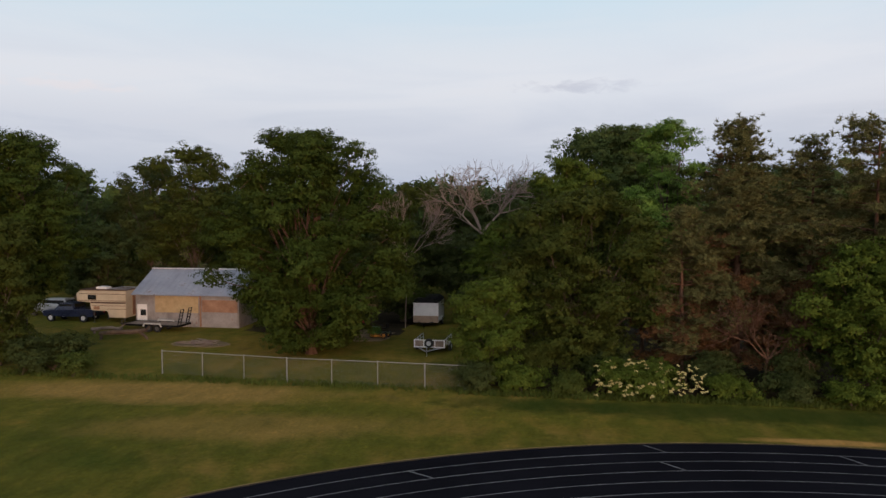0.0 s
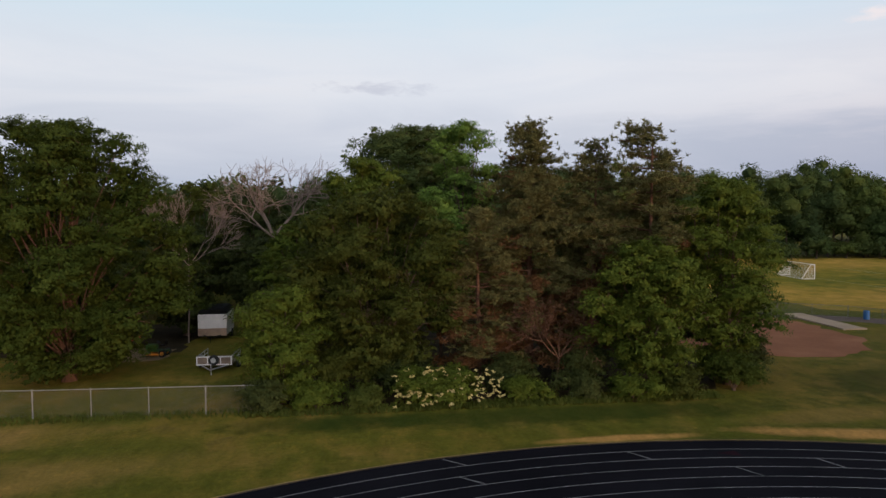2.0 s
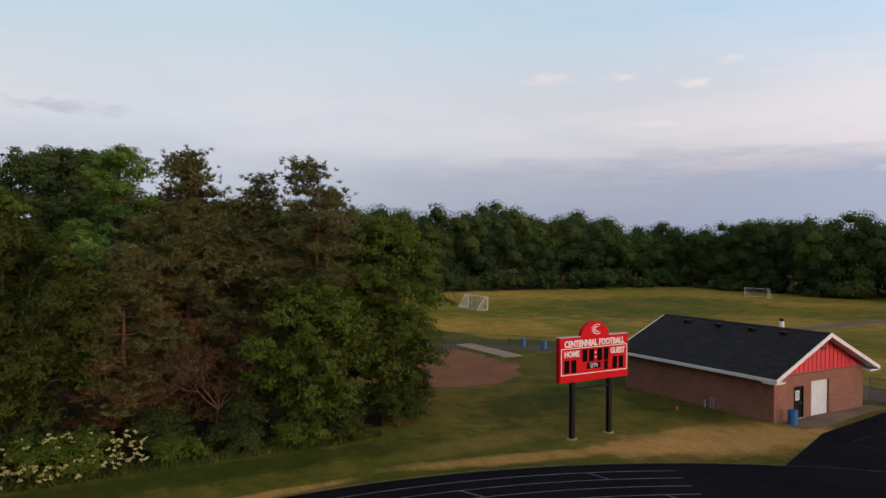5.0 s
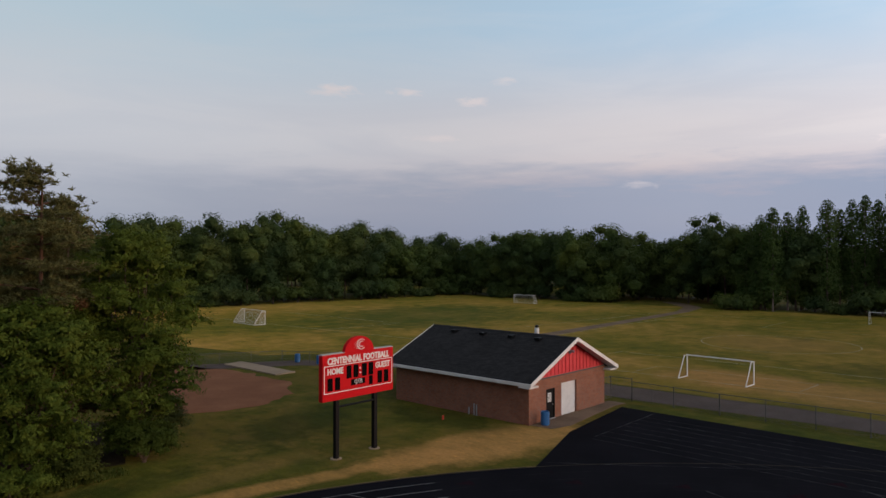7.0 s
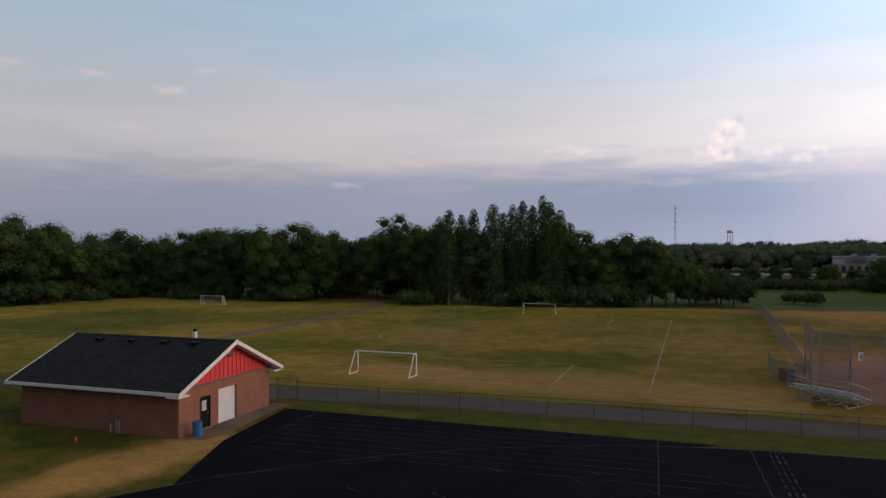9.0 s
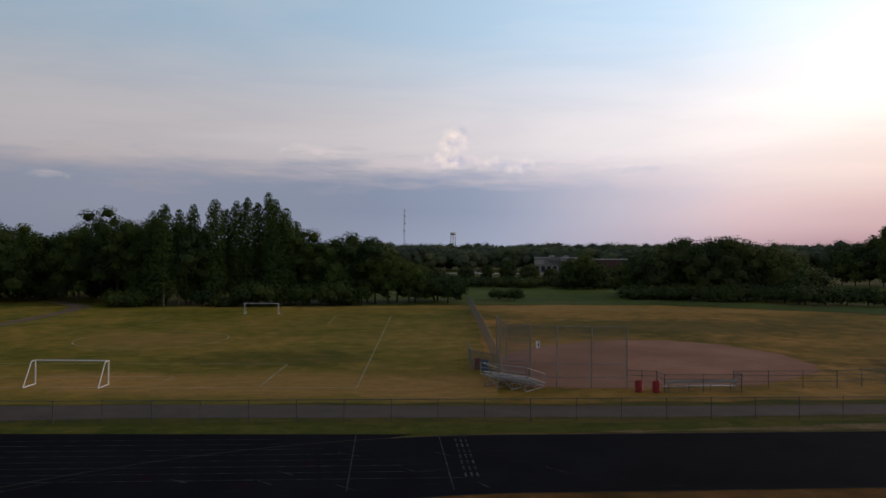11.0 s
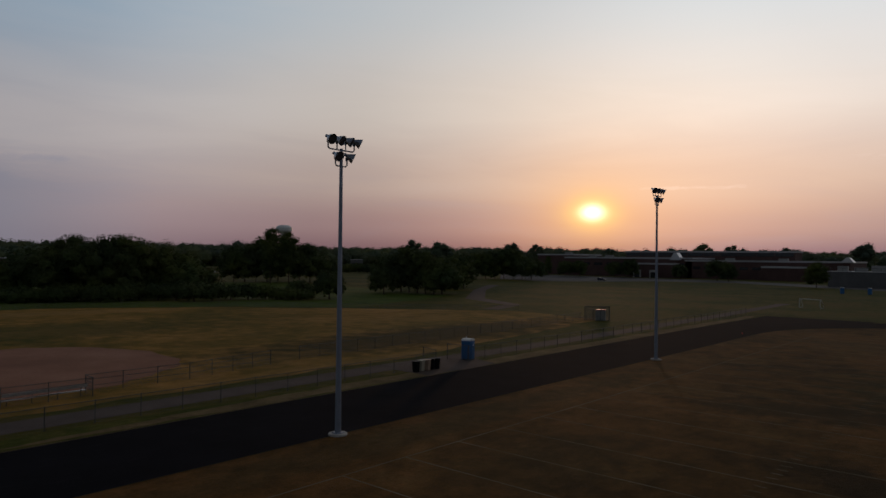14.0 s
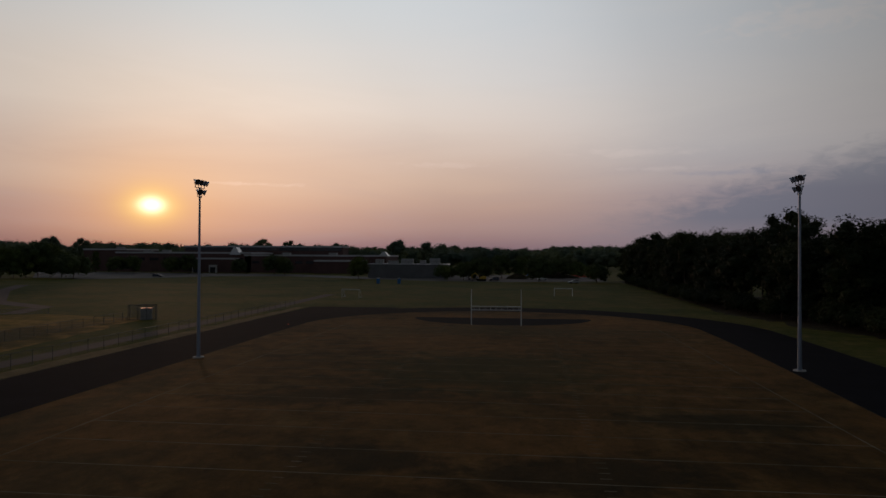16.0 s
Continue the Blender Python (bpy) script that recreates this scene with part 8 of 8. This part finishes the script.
# ---- softball field and the gate ----
def backstop():
    t = thing("backstop", "tall chain-link softball backstop on steel posts", "backstop", 0, 0)
    H = 5.1
    posts = [(75.0, -8.5), (71.2, -8.3), (67.4, -8.3), (66.5, -10.2), (65.3, -12.2), (65.2, -15.1), (65.1, -18.05)]
    for x, y in posts:
        part("post", Geo().tube((x, y, -0.1), (x, y, H + 0.05), 0.055, n=8), M["fencegrey"], t)
    for (x0, y0), (x1, y1) in zip(posts, posts[1:]):
        for z in (0.9, 2.0, H):
            part("rail", Geo().tube((x0, y0, z), (x1, y1, z), 0.026, n=6), M["fencegrey"], t)
        g = Geo()
        g.face([(x0, y0, 0.05), (x1, y1, 0.05), (x1, y1, H), (x0, y0, H)])
        part("wire_mesh", g, M["netdense" if x0 > 67 else "netbold"], t, "woven wire mesh")
    sg = part("number_sign", Geo().box(66.2, -10.78, 3.5, 0.42, 0.03, 0.62, -60), M["white"], t, "small white sign")
    words("4", 0.38, M["black"], "sign_figure", t, 66.16, -10.80, 3.5, rot=-60)
    return t


backstop()
chain_fence([(65.1, -18.05), (64.6, -20.4)], 1.5, 1.3, "low fence beside the backstop", M["dullsteel"], mid=True)
chain_fence([(64.6, -20.4), (63.2, -20.5), (63.1, -26.85), (64.8, -27.0), (64.9, -36.0), (66.9, -46.0)], 1.45, 2.6, "chain-link fence along the softball bench and foul line", M["dullsteel"], mid=True)
chain_fence([(67.8, -50.3), (68.4, -62.0), (69.6, -84.2), (71.5, -116.0)], 1.4, 3.0, "low chain-link outfield fence", M["dullsteel"])
chain_fence([(71.5, -8.2), (96.2, -10.0), (130.0, -12.2), (160.5, -14.0)], 2.2, 3.2, "tall chain-link fence running to the meadow", M["fencegrey"], net="netdense", r=0.035)
chain_fence([(81.6, -6.4), (75.2, -6.0), (72.6, -8.0)], 1.8, 2.4, "chain-link fence of the far dugout", M["fencegrey"], net="netdense")
chain_fence([(160.5, -14.0), (159.5, -56.0), (143.0, -86.0), (121.0, -104.0), (92.0, -126.0)], 1.1, 4.0, "low outfield fence before the scrub", M["dullsteel"])


M["bleachalu"] = plain("weathered_aluminium", (0.36, 0.35, 0.35), 0.55, 0.4, var=0.2)


def bleachers():
    t = thing("bleachers", "small aluminium bleachers with five tiers", "bleachers", 65.9, -8.7, 0, 48)
    W = 4.6
    for k in range(5):
        y, z = -1.3 + 0.62 * k, 0.42 + 0.2 * k
        part("seat_plank", Geo().box(0, y, z, W, 0.26, 0.05), M["bleachalu"], t, "", 0.008)
        part("foot_plank", Geo().box(0, y + 0.30, z - 0.26 + 0.08, W, 0.2, 0.04), M["bleachalu"], t)
    for x in (-2.0, -0.7, 0.7, 2.0):
        g = Geo().tube((x, -1.4, 0.05), (x, 1.4, 0.05), 0.03, n=6).tube((x, -1.4, 0.36), (x, 1.3, 1.2), 0.03, n=6).tube((x, 1.3, 0.05), (x, 1.3, 1.2), 0.03, n=6)
        g.tube((x, -0.2, 0.05), (x, 1.2, 1.1), 0.025, n=6).tube((x, -1.3, 0.05), (x, -1.3, 0.4), 0.03, n=6).tube((x, 0.0, 0.05), (x, 0.0, 0.8), 0.03, n=6)
        part("support_frame", g, M["bleachalu"], t)
    g = Geo().tube((-2.3, 1.55, 2.0), (2.3, 1.55, 2.0), 0.03, n=6).tube((-2.3, 1.55, 1.6), (2.3, 1.55, 1.6), 0.025, n=6)
    for x in (-2.3, 0, 2.3):
        g.tube((x, 1.5, 1.1), (x, 1.55, 2.0), 0.025, n=6)
    part("back_rail", g, M["bleachalu"], t)
    for xa, xb in ((-2.0, -0.7), (-0.7, 0.7), (0.7, 2.0)):
        part("cross_brace", Geo().tube((xa, 1.32, 0.1), (xb, 1.32, 1.1), 0.022, n=6).tube((xb, 1.34, 0.1), (xa, 1.34, 1.1), 0.022, n=6), M["bleachalu"], t, "crossed steel brace")
    for s in (-1, 1):
        part("side_rail", Geo().tube((s * 2.3, 1.55, 2.0), (s * 2.3, -1.2, 1.2), 0.025, n=6).tube((s * 2.3, -1.2, 0.45), (s * 2.3, -1.2, 1.2), 0.025, n=6), M["bleachalu"], t)


bleachers()


def bench():
    t = thing("players_bench", "long aluminium players' bench with a backrest", "bench", 63.65, -23.6, 0, 92)
    part("seat", Geo().box(0, 0, 0.45, 6.0, 0.28, 0.05), M["alu"], t, "pale seat plank", 0.008)
    part("backrest", Geo().box(0, 0.25, 0.85, 6.0, 0.04, 0.24), M["alu"], t, "backrest plank", 0.008)
    for x in (-2.6, -0.9, 0.9, 2.6):
        part("leg", Geo().tube((x, 0, -0.05), (x, 0, 0.45), 0.03).tube((x, 0, 0.42), (x, 0.27, 0.95), 0.025), M["dullsteel"], t)


bench()


def toilet(label, x, y, rot):
    t = thing("portable_toilet", label, "portable toilet", x, y, 0, rot)
    b = part("cabin", Geo().box(0, 0, 1.08, 1.1, 1.1, 2.05), M["blue"], t, "blue plastic cabin", 0.03)
    part("skid", Geo().box(0, 0, 0.05, 1.2, 1.2, 0.1), M["dullsteel"], t)
    part("door", Geo().box(0, -0.56, 1.05, 0.72, 0.03, 1.8), M["blue"], b, "", 0.01)
    part("door_sign", Geo().box(0.05, -0.58, 1.6, 0.22, 0.01, 0.12), M["white"], b)
    for k in range(5):
        part("rib", Geo().box(-0.565, -0.4 + 0.2 * k, 1.05, 0.03, 0.05, 1.8), M["blue"], b)
    part("roof", Geo().slab([(-0.58, 2.08), (0.58, 2.08), (0.5, 2.22), (0.25, 2.3), (-0.25, 2.3), (-0.5, 2.22)], -0.58, 0.58), M["white"], t, "pale domed roof", 0.02)
    part("vent_pipe", Geo().tube((0.4, 0.4, 2.1), (0.4, 0.4, 2.45), 0.05), M["white"], t)


toilet("blue portable toilet with a pale roof by the gate", 54.9, -63.2, -75)
toilet("blue portable toilet by the school's car park", 62.0, -278.0, 0)
toilet("blue portable toilet by the school's car park", 54.0, -280.0, 0)


def bin_(label, mat, x, y, rot=0):
    t = thing("rubbish_bin", label, "bin", x, y, 0, rot, "bins by the gate")
    v = [(-0.24, -0.24), (0.24, -0.24), (0.24, 0.24), (-0.24, 0.24)]
    g = Geo().hull([(a, b, 0.0) for a, b in v] + [(a * 1.2, b * 1.2, 1.0) for a, b in v], [(3, 2, 1, 0), (4, 5, 6, 7), (0, 1, 5, 4), (1, 2, 6, 5), (2, 3, 7, 6), (3, 0, 4, 7)])
    part("body", g, mat, t, "", 0.03)
    part("lid", Geo().box(0, 0, 1.03, 0.64, 0.64, 0.07), mat, t, "", 0.02)


for k, (lab, m, dy) in enumerate((("black rubbish bin by the fence", M["black"], 0.0), ("cream rubbish bin by the fence", M["cream"], -0.85), ("tan rubbish bin by the fence", M["trailerbrown"], -1.6), ("black rubbish bin by the fence", M["black"], -2.4), ("black rubbish bin by the fence", M["black"], -3.1))):
    bin_(lab, m, 53.1 + 0.1 * (k % 2), -53.0 + dy, 8 * k)


def dugout():
    t = thing("dugout_shelter", "fenced dugout round a grey box, its lid tinted orange for sun sheen", "dugout", 68.8, -117.2, 0, 23)
    for y in (0.0, -1.9):
        for x in (-2.15, -0.7, 0.7, 2.15):
            part("post", Geo().tube((x, y, -0.1), (x, y, 2.55), 0.045), M["dullsteel"], t)
        for z in (0.1, 2.5):
            part("rail", Geo().tube((-2.15, y, z), (2.15, y, z), 0.035), M["dullsteel"], t)
        part("wire_mesh", Geo().hull([(-2.15, y - 0.02, 0.1), (2.15, y - 0.02, 0.1), (2.15, y - 0.02, 2.5), (-2.15, y - 0.02, 2.5)], [(0, 1, 2, 3)]), M["netbold"], t, "dark wire mesh")
    box = part("storage_box", Geo().box(-0.6, -1.0, 0.95, 1.75, 1.2, 1.9), M["galvdull"], t, "pale grey box", 0.03)
    # the lid's orange paints the low sun's sheen on its top
    part("lid", Geo().box(-0.6, -1.0, 1.96, 1.85, 1.3, 0.1), M["orange"], box, "lid coloured orange for the low sun's sheen", 0.02)
    part("seat_board", Geo().box(4.2, -0.6, 0.45, 4.0, 0.35, 0.06).box(2.5, -0.6, 0.2, 0.1, 0.3, 0.45).box(5.9, -0.6, 0.2, 0.1, 0.3, 0.45), M["wood"], t, "low wooden bench board")


dugout()
soccer_goal("small white soccer goal beyond the track", 50.5, -187.0, 165, 5.0, 2.1)
soccer_goal("small white soccer goal beyond the track", -6.0, -205.0, 180, 5.0, 2.1)
# cars far off
car("saloon_car", "white car on the far highway", *polar(-5.9, 402), 97, M["silver"], M["dullsteel"], SALOON, 0.9, 0.92)
car("estate_car", "white car on the far highway", *polar(-15.7, 415), 100, M["wheelwhite"], M["dullsteel"], WAGON, 0.9, 1.02)
car("estate_car", "dark car crossing the school's car park", *polar(-62.1, 374), 175, M["navy"], M["dullsteel"], WAGON, 0.9, 1.02)
car("pickup_truck", "pale truck parked by the trees", *polar(-86.5, 330), 10, M["silver"], M["dullsteel"], PICKUP, 0.98, 1.22, "truck", (-1.7, 1.7), 0.38)
car("saloon_car", "pale car parked by the trees", *polar(-94.5, 300), 10, M["silver"], M["dullsteel"], SALOON, 0.9, 0.92)
car("estate_car", "dark car parked before the low trees", *polar(-88.2, 322), 10, M["navy"], M["dullsteel"], WAGON, 0.9, 1.02)
car("saloon_car", "pale car in the far car park", *polar(-92.0, 335), 12, M["wheelwhite"], M["dullsteel"], SALOON, 0.9, 0.92)


def digger():
    t = thing("digger", "yellow excavator parked by the trees", "excavator", *polar(-87.2, 318), 0, 20)
    for y in (-1.0, 1.0):
        part("crawler", Geo().box(0, y, 0.45, 3.6, 0.5, 0.9), M["black"], t, "black crawler track", 0.15)
    part("body", Geo().box(-0.4, 0, 1.55, 2.8, 2.2, 1.2), M["yellow"], t, "yellow engine housing", 0.08)
    part("cab", Geo().box(0.7, 0.6, 2.2, 1.2, 1.0, 1.4), M["darkglass"], t, "", 0.05)
    part("boom", Geo().path([(0.9, -0.4, 1.6), (2.6, -0.4, 3.6), (4.4, -0.4, 2.6)], [0.22, 0.2, 0.15], 6), M["yellow"], t)
    part("dipper", Geo().path([(4.4, -0.4, 2.6), (4.2, -0.4, 0.6)], [0.15, 0.12], 6), M["yellow"], t)
    part("bucket", Geo().box(4.1, -0.4, 0.4, 0.7, 0.9, 0.6), M["dullsteel"], t, "", 0.05)


M["yellow"] = plain("yellow_paint", (0.55, 0.33, 0.03), 0.5)
digger()


def soil_mound(label, x, y, w, d, h, seed):
    r = np.random.default_rng(seed)
    t = thing("soil_mound", label, "soil heap", x, y)
    g, n, rings = Geo(), 18, 5
    rows = []
    for k in range(rings):
        f = k / rings
        rows.append([(math.cos(a) * w / 2 * (1 - f) * r.uniform(0.9, 1.1), math.sin(a) * d / 2 * (1 - f) * r.uniform(0.9, 1.1), h * math.sin(f * math.pi / 2) * r.uniform(0.92, 1.08) - (0.2 if k == 0 else 0)) for a in np.linspace(0, 2 * math.pi, n, endpoint=False)])
    for a, b in zip(rows, rows[1:]):
        for i in range(n):
            j = (i + 1) % n
            g.face([a[i], a[j], b[j], b[i]])
    for i in range(n):
        g.face([rows[-1][i], rows[-1][(i + 1) % n], (0, 0, h)])
    part("soil", g, M["litter"], t, "dark bare soil")


soil_mound("long heap of dark soil beside the car park", *polar(-92.6, 372), 30, 12, 3.2, 401)
soil_mound("heap of dark soil near the excavator", *polar(-90.0, 352), 12, 8, 2.6, 402)


def site_barrier():
    t = thing("site_barrier", "row of orange plastic barriers by the soil heap", "barrier", *polar(-94.6, 392), 0, -4)
    for k in range(9):
        part("barrier", Geo().box(-11 + 2.6 * k, 0, 0.55, 2.4, 0.4, 1.1), M["orange"], t, "", 0.06)


site_barrier()


def container():
    t = thing("site_container", "blue steel site container beside the soil heap", "container", *polar(-91.0, 398), 0, 6)
    b = part("body", Geo().box(0, 0, 1.35, 4.2, 2.4, 2.5), M["blue"], t, "blue steel walls", 0.04)
    for x in (-1.0, 1.0):
        part("door", Geo().box(x, 1.22, 1.3, 1.9, 0.06, 2.2), M["blue"], b, "", 0.01)
    part("skid", Geo().box(0, -0.9, 0.05, 4.0, 0.2, 0.14).box(0, 0.9, 0.05, 4.0, 0.2, 0.14), M["dullsteel"], t)


container()


def far_store():
    t = thing("far_store", "pale low building between distant trees", "building", *polar(-42.2, 560), 0, 48)
    b = part("block", Geo().box(0, 0, 4.4, 9.5, 8, 8.8), M["farblock"], t, "pale walls")
    part("roof_edge", Geo().box(0, 0, 9.0, 9.9, 8.4, 0.4), M["farroof"], b)
    for x in (-3, 0, 3):
        part("window", Geo().box(x, 4.03, 5.4, 1.6, 0.08, 1.6), M["darkglass"], b)


far_store()
